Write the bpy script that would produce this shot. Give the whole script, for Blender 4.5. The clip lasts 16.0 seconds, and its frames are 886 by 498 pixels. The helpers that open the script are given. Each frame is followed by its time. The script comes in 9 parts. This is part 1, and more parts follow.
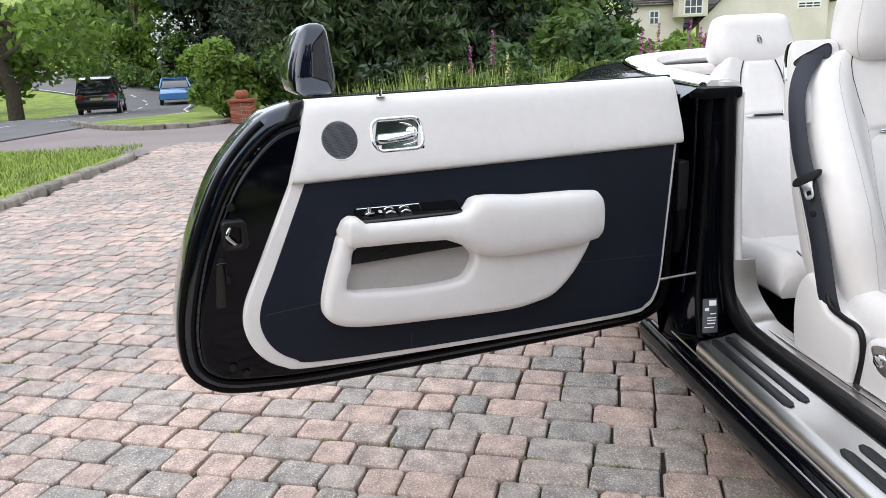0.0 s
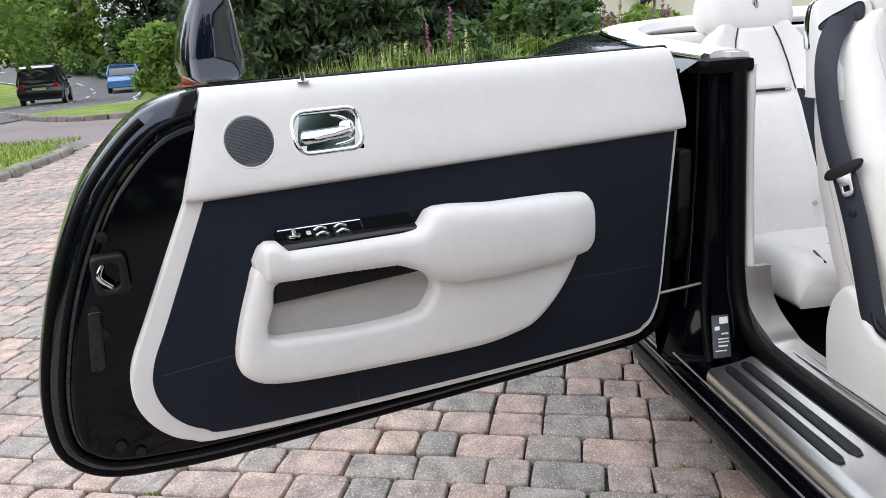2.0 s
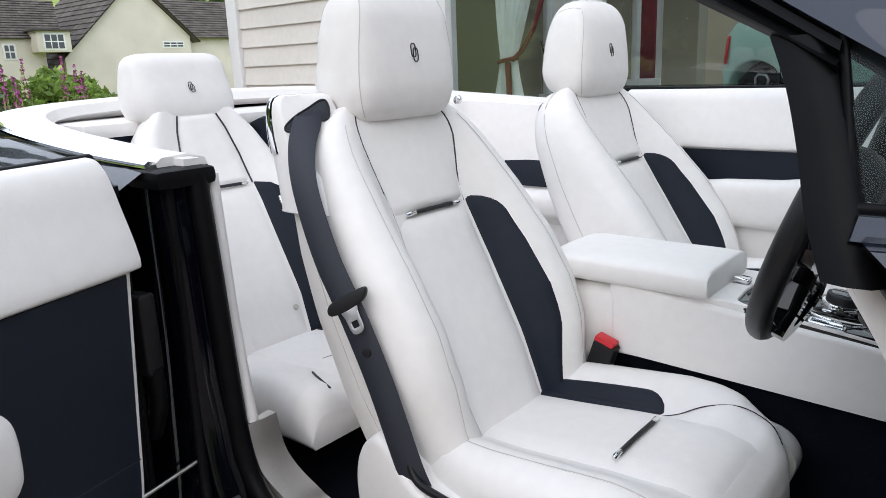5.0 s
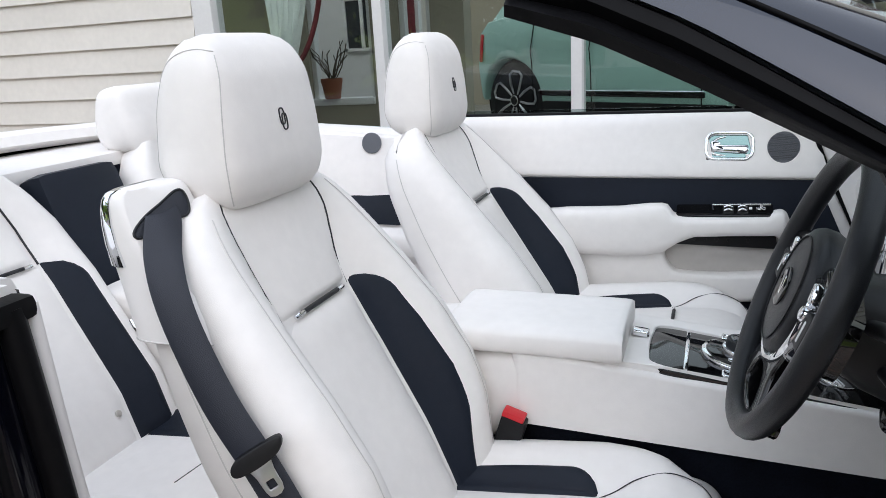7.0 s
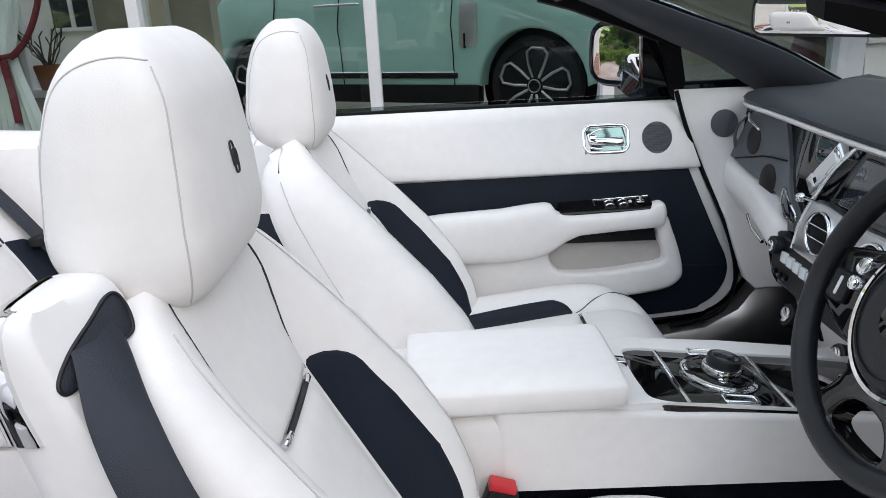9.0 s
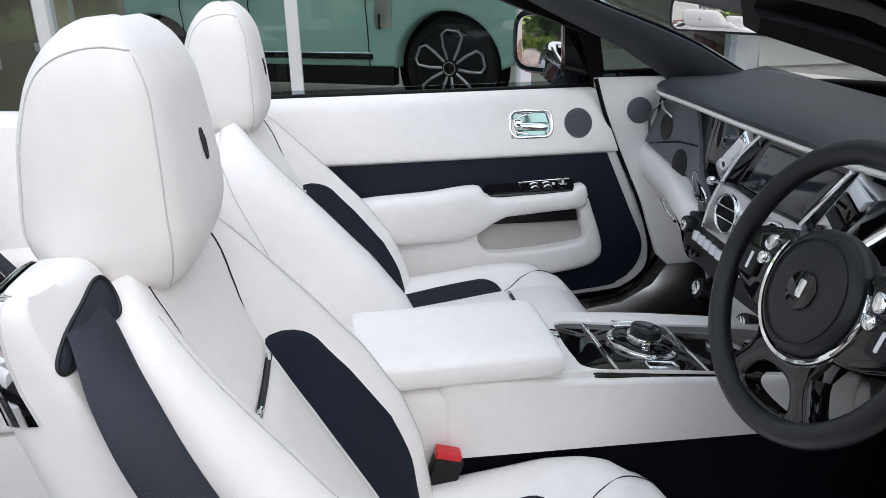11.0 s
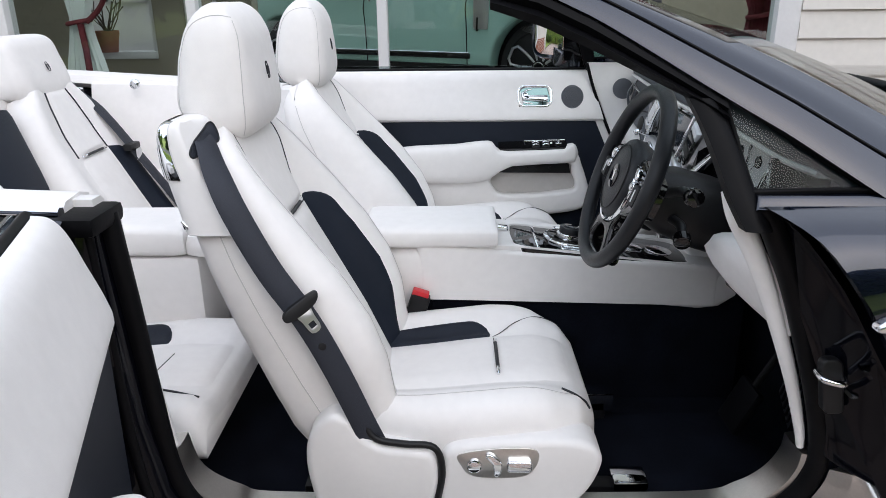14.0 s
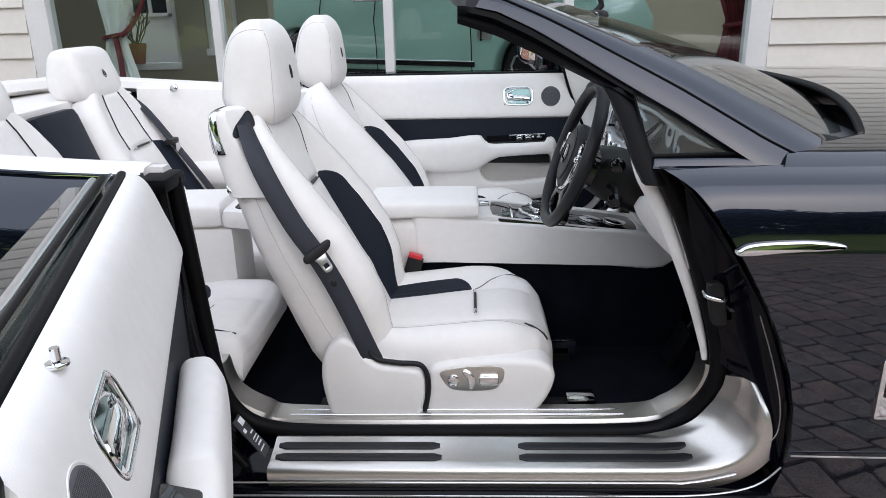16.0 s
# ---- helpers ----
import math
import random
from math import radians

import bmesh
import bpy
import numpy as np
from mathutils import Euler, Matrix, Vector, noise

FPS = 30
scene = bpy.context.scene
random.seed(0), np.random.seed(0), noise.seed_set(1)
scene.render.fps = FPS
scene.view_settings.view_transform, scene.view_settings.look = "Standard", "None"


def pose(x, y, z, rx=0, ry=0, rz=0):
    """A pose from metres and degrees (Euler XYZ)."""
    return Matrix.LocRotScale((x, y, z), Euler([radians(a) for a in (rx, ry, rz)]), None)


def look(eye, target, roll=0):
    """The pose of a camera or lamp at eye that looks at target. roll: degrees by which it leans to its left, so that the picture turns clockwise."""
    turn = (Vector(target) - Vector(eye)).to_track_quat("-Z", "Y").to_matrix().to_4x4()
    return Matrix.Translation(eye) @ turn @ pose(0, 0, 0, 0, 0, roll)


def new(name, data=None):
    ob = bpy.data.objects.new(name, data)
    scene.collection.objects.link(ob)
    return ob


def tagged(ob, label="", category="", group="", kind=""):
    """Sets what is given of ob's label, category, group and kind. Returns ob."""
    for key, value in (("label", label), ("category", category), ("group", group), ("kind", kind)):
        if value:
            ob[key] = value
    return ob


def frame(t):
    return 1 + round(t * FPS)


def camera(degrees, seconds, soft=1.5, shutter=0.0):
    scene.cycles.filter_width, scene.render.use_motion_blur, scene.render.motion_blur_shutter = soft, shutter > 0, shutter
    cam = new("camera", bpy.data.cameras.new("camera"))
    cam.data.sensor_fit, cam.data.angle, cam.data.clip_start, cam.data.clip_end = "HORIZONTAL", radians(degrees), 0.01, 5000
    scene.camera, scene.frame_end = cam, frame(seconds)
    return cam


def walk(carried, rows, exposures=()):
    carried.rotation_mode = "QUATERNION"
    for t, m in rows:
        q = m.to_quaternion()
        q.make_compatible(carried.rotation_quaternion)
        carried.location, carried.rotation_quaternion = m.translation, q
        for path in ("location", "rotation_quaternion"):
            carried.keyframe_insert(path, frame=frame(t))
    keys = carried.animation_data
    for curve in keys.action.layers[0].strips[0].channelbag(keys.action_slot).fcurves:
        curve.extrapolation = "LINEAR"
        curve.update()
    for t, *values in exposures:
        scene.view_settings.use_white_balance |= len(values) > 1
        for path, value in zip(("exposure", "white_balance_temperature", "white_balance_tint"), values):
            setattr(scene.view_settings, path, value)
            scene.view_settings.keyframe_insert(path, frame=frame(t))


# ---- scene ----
cam = camera(63.1, 16.0, 0.8)
PATH = [
    (0, (1.77, -1.713, 1.099), (-0.158, -1.58, 0.586), -2.6),
    (0.5, (1.712, -1.7, 1.093), (-0.213, -1.562, 0.571), -2.8),
    (1, (1.614, -1.668, 1.092), (-0.309, -1.535, 0.559), -3.0),
    (1.5, (1.509, -1.645, 1.093), (-0.408, -1.497, 0.543), -3.5),
    (2, (1.386, -1.654, 1.081), (-0.518, -1.429, 0.512), -3.9),
    (2.5, (1.251, -1.667, 1.085), (-0.621, -1.272, 0.502), -4.1),
    (3, (1.164, -1.631, 1.087), (-0.634, -0.981, 0.503), -3.9),
    (3.5, (1.104, -1.565, 1.082), (-0.572, -0.638, 0.507), -3.3),
    (4, (1.023, -1.495, 1.076), (-0.506, -0.328, 0.528), -2.6),
    (4.5, (0.979, -1.45, 1.097), (-0.407, -0.102, 0.586), -2.2),
    (4.7, (0.965, -1.451, 1.112), (-0.367, -0.044, 0.616), -2.2),
    (6.8, (0.663, -1.402, 1.256), (-0.085, 0.372, 0.715), -2.8),
    (7, (0.622, -1.369, 1.26), (-0.065, 0.43, 0.721), -3.2),
    (7.5, (0.539, -1.318, 1.266), (0.018, 0.531, 0.712), -3.4),
    (8, (0.428, -1.267, 1.264), (0.091, 0.616, 0.68), -3.1),
    (8.5, (0.292, -1.207, 1.284), (0.139, 0.694, 0.68), -2.9),
    (9, (0.198, -1.137, 1.3), (0.229, 0.761, 0.67), -2.8),
    (11.3, (0.14, -1.207, 1.321), (0.412, 0.649, 0.627), -1.0),
    (11.5, (0.16, -1.247, 1.322), (0.407, 0.611, 0.623), -0.8),
    (12, (0.236, -1.358, 1.316), (0.412, 0.505, 0.609), -0.8),
    (12.5, (0.302, -1.47, 1.312), (0.396, 0.397, 0.602), -0.7),
    (13, (0.329, -1.606, 1.312), (0.361, 0.265, 0.607), -0.6),
    (13.5, (0.349, -1.752, 1.312), (0.34, 0.126, 0.625), -0.5),
    (14, (0.382, -1.895, 1.307), (0.346, -0.009, 0.641), -0.6),
    (14.5, (0.423, -2.056, 1.311), (0.367, -0.166, 0.658), -0.8),
    (15, (0.443, -2.173, 1.315), (0.372, -0.281, 0.67), -1.0),
    (15.5, (0.453, -2.243, 1.32), (0.378, -0.351, 0.676), -1.2),
    (16, (0.458, -2.302, 1.321), (0.386, -0.409, 0.681), -1.2),
]
walk(cam, [(t, look(eye, target, roll)) for t, eye, target, roll in PATH], [(0.0, 0.04, 6430, 10), (2.5, -0.02, 6390, 10), (3.5, -0.10, 6380, 10), (4.5, -0.13, 6370, 10), (8.0, -0.16, 6350, 10), (16.0, -0.17, 6320, 11)])

# ---- light: a bright overcast day ----
world = bpy.data.worlds.new("sky")
scene.world = world
world.use_nodes = True
wn, wl = world.node_tree.nodes, world.node_tree.links
sky = wn.new("ShaderNodeTexSky")
sky.sky_type = "NISHITA"
sky.sun_disc = False
sky.sun_elevation, sky.sun_rotation = radians(34), radians(156)
sky.air_density, sky.dust_density, sky.ozone_density = 1.0, 4.0, 1.0
haze = wn.new("ShaderNodeMix")
haze.data_type = "RGBA"
haze.inputs["Factor"].default_value = 0.8
haze.inputs["B"].default_value = (8.75, 9.3, 10.3, 1)
wl.new(sky.outputs["Color"], haze.inputs["A"])
wl.new(haze.outputs["Result"], wn["Background"].inputs["Color"])
wn["Background"].inputs["Strength"].default_value = 0.207

sun_data = bpy.data.lights.new("sun", "SUN")
sun_data.energy, sun_data.angle, sun_data.color = 0.85, radians(70), (1.0, 0.985, 0.985)
sun = new("sun", sun_data)
sun.matrix_basis = look((4, -9, 6.6), (0, 0, 0))


# ---- materials ----
def material(name, colour, rough=0.5, metal=0.0, var=0.0, scale=4.0, fine=60.0, bump=0.0, grain=200.0, coat=0.0, rand=0.0, island=0.0,
             spec=0.5, cells=False, dark=None, dark_scale=2.0, dark_at=(0.5, 0.7), leafy=0.0, coat_ior=1.5):
    """A procedural surface: colour varied at two scales, gloss, fine relief, optional stains and variation from piece to piece."""
    m = bpy.data.materials.new(name)
    m.use_nodes = True
    n, l = m.node_tree.nodes, m.node_tree.links
    b = n["Principled BSDF"]
    b.inputs["Roughness"].default_value, b.inputs["Metallic"].default_value = rough, metal
    b.inputs["Coat Weight"].default_value, b.inputs["Coat Roughness"].default_value = coat, 0.02
    b.inputs["Coat IOR"].default_value = coat_ior
    b.inputs["Specular IOR Level"].default_value = spec
    b.inputs["Base Color"].default_value = (*colour, 1)
    coords = n.new("ShaderNodeTexCoord")
    out = None
    if var or rand or island or dark:
        value = n.new("ShaderNodeValue")
        value.outputs[0].default_value = 1.0
        factor = value.outputs[0]

        def blend(source, amount, span=(0.0, 1.0)):
            mr = n.new("ShaderNodeMapRange")
            mr.inputs["To Min"].default_value, mr.inputs["To Max"].default_value = 1 - amount, 1 + amount
            mr.inputs["From Min"].default_value, mr.inputs["From Max"].default_value = span
            l.new(source, mr.inputs["Value"])
            mul = n.new("ShaderNodeMath")
            mul.operation = "MULTIPLY"
            l.new(factor_now[0], mul.inputs[0])
            l.new(mr.outputs[0], mul.inputs[1])
            factor_now[0] = mul.outputs[0]

        factor_now = [factor]
        if var:
            for s, a in ((scale, var), (fine, var * 0.6)):
                t = n.new("ShaderNodeTexNoise")
                t.inputs["Scale"].default_value, t.inputs["Detail"].default_value = s, 4
                l.new(coords.outputs["Object"], t.inputs["Vector"])
                blend(t.outputs["Fac"], a, (0.3, 0.7))
        if rand:
            blend(n.new("ShaderNodeObjectInfo").outputs["Random"], rand)
        if island:
            blend(n.new("ShaderNodeNewGeometry").outputs["Random Per Island"], island)
        mix = n.new("ShaderNodeMix")
        mix.data_type, mix.blend_type = "RGBA", "MULTIPLY"
        mix.inputs["Factor"].default_value = 1
        mix.inputs["A"].default_value = (*colour, 1)
        l.new(factor_now[0], mix.inputs["B"])
        out = mix.outputs["Result"]
        if dark:
            t = n.new("ShaderNodeTexNoise")
            t.inputs["Scale"].default_value, t.inputs["Detail"].default_value = dark_scale, 6
            l.new(coords.outputs["Object"], t.inputs["Vector"])
            mr = n.new("ShaderNodeMapRange")
            mr.inputs["From Min"].default_value, mr.inputs["From Max"].default_value = dark_at
            l.new(t.outputs["Fac"], mr.inputs["Value"])
            mix2 = n.new("ShaderNodeMix")
            mix2.data_type = "RGBA"
            l.new(mr.outputs[0], mix2.inputs["Factor"])
            l.new(out, mix2.inputs["A"])
            mix2.inputs["B"].default_value = (*dark, 1)
            out = mix2.outputs["Result"]
        l.new(out, b.inputs["Base Color"])
    if bump:
        t = n.new("ShaderNodeTexVoronoi" if cells else "ShaderNodeTexNoise")
        t.inputs["Scale"].default_value = grain
        l.new(coords.outputs["Object"], t.inputs["Vector"])
        bp = n.new("ShaderNodeBump")
        bp.inputs["Strength"].default_value, bp.inputs["Distance"].default_value = bump, 0.002
        l.new(t.outputs["Distance" if cells else "Fac"], bp.inputs["Height"])
        l.new(bp.outputs["Normal"], b.inputs["Normal"])
    if leafy:
        # light that shines through a leaf
        through_leaf, both = n.new("ShaderNodeBsdfTranslucent"), n.new("ShaderNodeMixShader")
        both.inputs[0].default_value = leafy
        through_leaf.inputs["Color"].default_value = (min(1, colour[0] * 1.5), min(1, colour[1] * 1.5), colour[2], 1)
        if out:
            l.new(out, through_leaf.inputs["Color"])
        l.new(b.outputs[0], both.inputs[1])
        l.new(through_leaf.outputs[0], both.inputs[2])
        l.new(both.outputs[0], n["Material Output"].inputs["Surface"])
    return m


def glass(name, tint=(1, 1, 1), rough=0.0, clear=0.9, least=0.045):
    """Thin pane: mostly clear, with the mirror image that glass gives at a slant."""
    m = bpy.data.materials.new(name)
    m.use_nodes = True
    n, l = m.node_tree.nodes, m.node_tree.links
    n.remove(n["Principled BSDF"])
    clear_node, shine, mix, fres = (n.new("ShaderNodeBsdfTransparent"), n.new("ShaderNodeBsdfGlossy"), n.new("ShaderNodeMixShader"), n.new("ShaderNodeLayerWeight"))
    clear_node.inputs["Color"].default_value = (*(c * clear for c in tint), 1)
    shine.inputs["Roughness"].default_value = rough
    fres.inputs["Blend"].default_value = 0.5
    steep, level = n.new("ShaderNodeMath"), n.new("ShaderNodeMapRange")
    steep.operation, steep.inputs[1].default_value = "POWER", 4.0
    level.inputs["To Min"].default_value, level.inputs["To Max"].default_value = least, 0.9
    l.new(fres.outputs["Facing"], steep.inputs[0])
    l.new(steep.outputs[0], level.inputs["Value"])
    l.new(level.outputs[0], mix.inputs[0])
    l.new(clear_node.outputs[0], mix.inputs[1])
    l.new(shine.outputs[0], mix.inputs[2])
    l.new(mix.outputs[0], n["Material Output"].inputs["Surface"])
    return m


WHITE = material("white leather", (0.835, 0.81, 0.79), 0.5, spec=0.3, var=0.03, scale=3, fine=40, bump=0.12, grain=700, cells=True)
WHITE_SHELL = material("white seat shell", (0.80, 0.78, 0.763), 0.4, var=0.02, bump=0.05, grain=800, cells=True)
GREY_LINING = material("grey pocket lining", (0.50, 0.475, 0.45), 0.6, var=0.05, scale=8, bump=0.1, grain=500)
NAVY = material("navy leather", (0.0106, 0.0144, 0.0238), 0.5, spec=0.2, var=0.1, scale=4, bump=0.15, grain=700, cells=True)
DASH = material("charcoal dashboard leather", (0.046, 0.050, 0.058), 0.5, spec=0.35, var=0.1, bump=0.1, grain=600, cells=True)
WHEEL = material("black wheel leather", (0.011, 0.012, 0.0145), 0.36, spec=0.35, var=0.1, bump=0.15, grain=800, cells=True)
PIPING = material("navy piping", (0.008, 0.009, 0.013), 0.45, var=0.05)
STITCH = material("pale seam", (0.56, 0.54, 0.53), 0.6, var=0.08, fine=300)
PAINT = material("black car paint", (0.009, 0.013, 0.025), 0.26, 0.8, var=0.05, coat=1.0, spec=0.04, coat_ior=1.62)
JAMB_PAINT = material("black inner body paint", (0.0018, 0.002, 0.004), 0.07, var=0.05, spec=0.2)
GLOSS = material("piano black trim", (0.003, 0.003, 0.0035), 0.2, coat=1.0, spec=0.0)
PLASTIC = material("black plastic", (0.008, 0.008, 0.009), 0.45, spec=0.3, var=0.1, bump=0.1, grain=400)
RUBBER = material("black rubber seal", (0.004, 0.004, 0.0048), 0.45, spec=0.1, var=0.15, scale=20, bump=0.1, grain=150)
CARPET = material("dark navy carpet", (0.006, 0.0075, 0.013), 0.95, var=0.3, scale=9, fine=300, bump=0.8, grain=900, spec=0.1)
CHROME = material("chrome", (0.82, 0.83, 0.85), 0.05, 1.0)
# chrome whose dark teal reflections are put into the base colour
REFLECT_TEAL = material("chrome with reflected teal in its colour", (0.22, 0.32, 0.32), 0.06, 1.0)
STEEL = material("brushed steel", (0.62, 0.60, 0.57), 0.3, 1.0, var=0.06, scale=2, fine=200, bump=0.05, grain=300)
SILVER = material("satin silver trim", (0.66, 0.66, 0.68), 0.28, 1.0, var=0.03)
BELT = material("grey seat belt webbing", (0.013, 0.016, 0.026), 0.5, var=0.12, fine=500, bump=0.5, grain=1200)
RED = material("red plastic", (0.6, 0.02, 0.03), 0.35, var=0.05)
MESH_GREY = material("grey speaker mesh", (0.17, 0.178, 0.20), 0.5, 0.3, var=0.15, fine=700, bump=0.9, grain=900, cells=True)
DIAL = material("white dial face", (0.75, 0.75, 0.76), 0.4, var=0.02)
SCREEN = material("dark screen", (0.02, 0.024, 0.03), 0.08, coat=0.5)
LABEL = material("printed label", (0.035, 0.037, 0.042), 0.3, var=0.2)
INK = material("label ink", (0.02, 0.02, 0.02), 0.5)
EMBROIDERY = material("dark thread", (0.02, 0.02, 0.025), 0.7, var=0.1, fine=400)
PANE = glass("window pane", (0.93, 0.97, 0.95), clear=0.9)
CAR_PANE = glass("car glass", (0.88, 0.95, 0.95), clear=0.76, least=0.013)
MIRROR = material("mirror glass", (0.9, 0.9, 0.9), 0.01, 1.0)



def paver_material(name, from_island):
    """Tumbled concrete blocks: each its own mix of pink, buff and grey, speckled and stained."""
    m = material(name, (0.3, 0.25, 0.2), 0.9, var=0.34, scale=16, fine=150, bump=1.0, grain=120)
    n, l = m.node_tree.nodes, m.node_tree.links
    b = n["Principled BSDF"]
    pick = n.new("ShaderNodeNewGeometry").outputs["Random Per Island"] if from_island else n.new("ShaderNodeObjectInfo").outputs["Random"]
    ramp = n.new("ShaderNodeValToRGB")
    stops = ((0.0, (0.33, 0.305, 0.275)), (0.25, (0.43, 0.36, 0.31)), (0.5, (0.54, 0.395, 0.33)), (0.8, (0.58, 0.42, 0.345)), (1.0, (0.43, 0.385, 0.345)))
    ramp.color_ramp.elements[0].color = (*stops[0][1], 1)
    ramp.color_ramp.elements[1].color = (*stops[-1][1], 1)
    for at, c in stops[1:-1]:
        ramp.color_ramp.elements.new(at).color = (*c, 1)
    l.new(pick, ramp.inputs["Fac"])
    last = b.inputs["Base Color"].links[0].from_node
    l.new(ramp.outputs["Color"], last.inputs["A"])
    coords = n.new("ShaderNodeTexCoord")
    spots = n.new("ShaderNodeTexNoise")
    spots.inputs["Scale"].default_value, spots.inputs["Detail"].default_value, spots.inputs["Roughness"].default_value = 70, 5, 0.75
    l.new(coords.outputs["Object"], spots.inputs["Vector"])
    patchy = n.new("ShaderNodeTexNoise")
    patchy.inputs["Scale"].default_value, patchy.inputs["Detail"].default_value = 1.1, 5
    l.new(coords.outputs["Object"], patchy.inputs["Vector"])
    grime = n.new("ShaderNodeMapRange")
    grime.inputs["From Min"].default_value, grime.inputs["From Max"].default_value = 0.42, 0.72
    grime.inputs["To Max"].default_value = 0.55
    l.new(patchy.outputs["Fac"], grime.inputs["Value"])
    stain = n.new("ShaderNodeMix")
    stain.data_type = "RGBA"
    stain.inputs["B"].default_value = (0.17, 0.155, 0.145, 1)
    l.new(grime.outputs[0], stain.inputs["Factor"])
    l.new(last.outputs["Result"], stain.inputs["A"])
    lichen = n.new("ShaderNodeMapRange")
    lichen.inputs["From Min"].default_value, lichen.inputs["From Max"].default_value = 0.56, 0.70
    lichen.inputs["To Max"].default_value = 0.7
    l.new(spots.outputs["Fac"], lichen.inputs["Value"])
    pale = n.new("ShaderNodeMix")
    pale.data_type = "RGBA"
    pale.inputs["B"].default_value = (0.55, 0.54, 0.51, 1)
    l.new(lichen.outputs[0], pale.inputs["Factor"])
    l.new(stain.outputs["Result"], pale.inputs["A"])
    grit = n.new("ShaderNodeTexNoise")
    grit.inputs["Scale"].default_value, grit.inputs["Detail"].default_value, grit.inputs["Roughness"].default_value = 170, 3, 0.7
    l.new(coords.outputs["Object"], grit.inputs["Vector"])
    fleck = pale
    for lo, hi, most, tint in ((0.585, 0.64, 0.85, (0.80, 0.79, 0.77, 1)), (0.42, 0.35, 0.6, (0.15, 0.13, 0.12, 1))):
        cut = n.new("ShaderNodeMapRange")
        cut.inputs["From Min"].default_value, cut.inputs["From Max"].default_value, cut.inputs["To Max"].default_value = lo, hi, most
        l.new(grit.outputs["Fac"], cut.inputs["Value"])
        mix = n.new("ShaderNodeMix")
        mix.data_type = "RGBA"
        mix.inputs["B"].default_value = tint
        l.new(cut.outputs[0], mix.inputs["Factor"])
        l.new(fleck.outputs["Result"], mix.inputs["A"])
        fleck = mix
    l.new(fleck.outputs["Result"], b.inputs["Base Color"])
    # every block takes its own cut of the texture
    place = n.new("ShaderNodeNewGeometry").outputs["Position"]
    for link in [k for k in l if k.from_node.bl_idname == "ShaderNodeTexCoord"]:
        l.new(place, link.to_socket)
    return m


PAVER, PAVER_FAR = paver_material("concrete block paver", False), paver_material("concrete block pavers", True)
JOINT = material("dark joint sand", (0.055, 0.047, 0.037), 0.95, var=0.4, scale=20, bump=0.6, grain=90, dark=(0.035, 0.06, 0.02), dark_scale=5, dark_at=(0.55, 0.65))
TARMAC = material("asphalt", (0.17, 0.165, 0.165), 0.85, var=0.15, scale=1.2, fine=90, bump=0.4, grain=120)
APRON = material("pinkish tarmac", (0.27, 0.225, 0.215), 0.85, var=0.12, scale=0.8, fine=90, bump=0.3, grain=120)
GRASS = material("lawn", (0.22, 0.29, 0.05), 0.9, var=0.35, scale=1.5, fine=60, bump=0.8, grain=90)
BLADE = material("grass blades", (0.27, 0.35, 0.07), 0.6, var=0.2, island=0.35)
KERB = material("stone kerb", (0.25, 0.225, 0.19), 0.9, var=0.3, scale=9, fine=90, bump=0.6, grain=60, rand=0.15)
PAINT_LINE = material("road paint", (0.7, 0.7, 0.68), 0.7, var=0.15, scale=6)
BRICK = material("red brick", (0.32, 0.10, 0.055), 0.85, var=0.25, scale=12, bump=0.4, grain=90, rand=0.2)
MORTAR = material("mortar", (0.4, 0.36, 0.31), 0.95, var=0.15, scale=10)
SIDING = material("cream weatherboard", (0.69, 0.66, 0.61), 0.55, var=0.05, scale=1.5, fine=25, bump=0.15, grain=30, rand=0.03, dark=(0.55, 0.52, 0.46), dark_scale=3, dark_at=(0.62, 0.9))
FRAME_WHITE = material("white window frame", (0.78, 0.78, 0.78), 0.35, var=0.03)
RENDER_CREAM = material("cream render", (0.66, 0.60, 0.53), 0.85, var=0.08, scale=0.7, fine=20, bump=0.3, grain=30)
ROOF = material("roof tile", (0.10, 0.085, 0.075), 0.85, var=0.25, scale=2, island=0.3)
ROOM_WALL = material("beige wall", (0.34, 0.31, 0.24), 0.8, var=0.05, scale=1)
ROOM_FLOOR = material("showroom floor", (0.28, 0.27, 0.25), 0.3, var=0.1)
CURTAIN = material("white net curtain", (0.72, 0.76, 0.74), 0.8, var=0.08, scale=10)
MAROON = material("maroon cloth", (0.14, 0.018, 0.025), 0.8, var=0.2, scale=10)
TERRACOTTA = material("terracotta", (0.26, 0.09, 0.05), 0.8, var=0.15)
MINT = material("mint car paint", (0.42, 0.68, 0.60), 0.25, var=0.03, coat=1.0)
TYRE = material("tyre", (0.015, 0.015, 0.016), 0.75, var=0.1)
BLUE_PAINT = material("blue car paint", (0.06, 0.22, 0.5), 0.3, coat=1.0)
GREY_PAINT = material("dark grey car paint", (0.045, 0.043, 0.045), 0.3, coat=1.0)
LAMP_GLASS = material("lamp lens", (0.7, 0.72, 0.75), 0.1, coat=1.0)
BARK = material("bark", (0.07, 0.055, 0.04), 0.9, var=0.3, scale=8, bump=0.8, grain=40)
LEAF_MID = material("mid green leaves", (0.10, 0.17, 0.038), 0.5, leafy=0.4, island=0.45, var=0.3, scale=0.6)
LEAF_SPRUCE = material("spruce needles", (0.06, 0.095, 0.035), 0.6, leafy=0.25, island=0.4, var=0.4, scale=0.8)
LEAF_DARK = material("dark conifer needles", (0.022, 0.042, 0.016), 0.65, island=0.4, var=0.3, scale=0.6)
LEAF_LIGHT = material("fresh green leaves", (0.20, 0.30, 0.06), 0.5, leafy=0.45, island=0.4, var=0.25, scale=0.7)
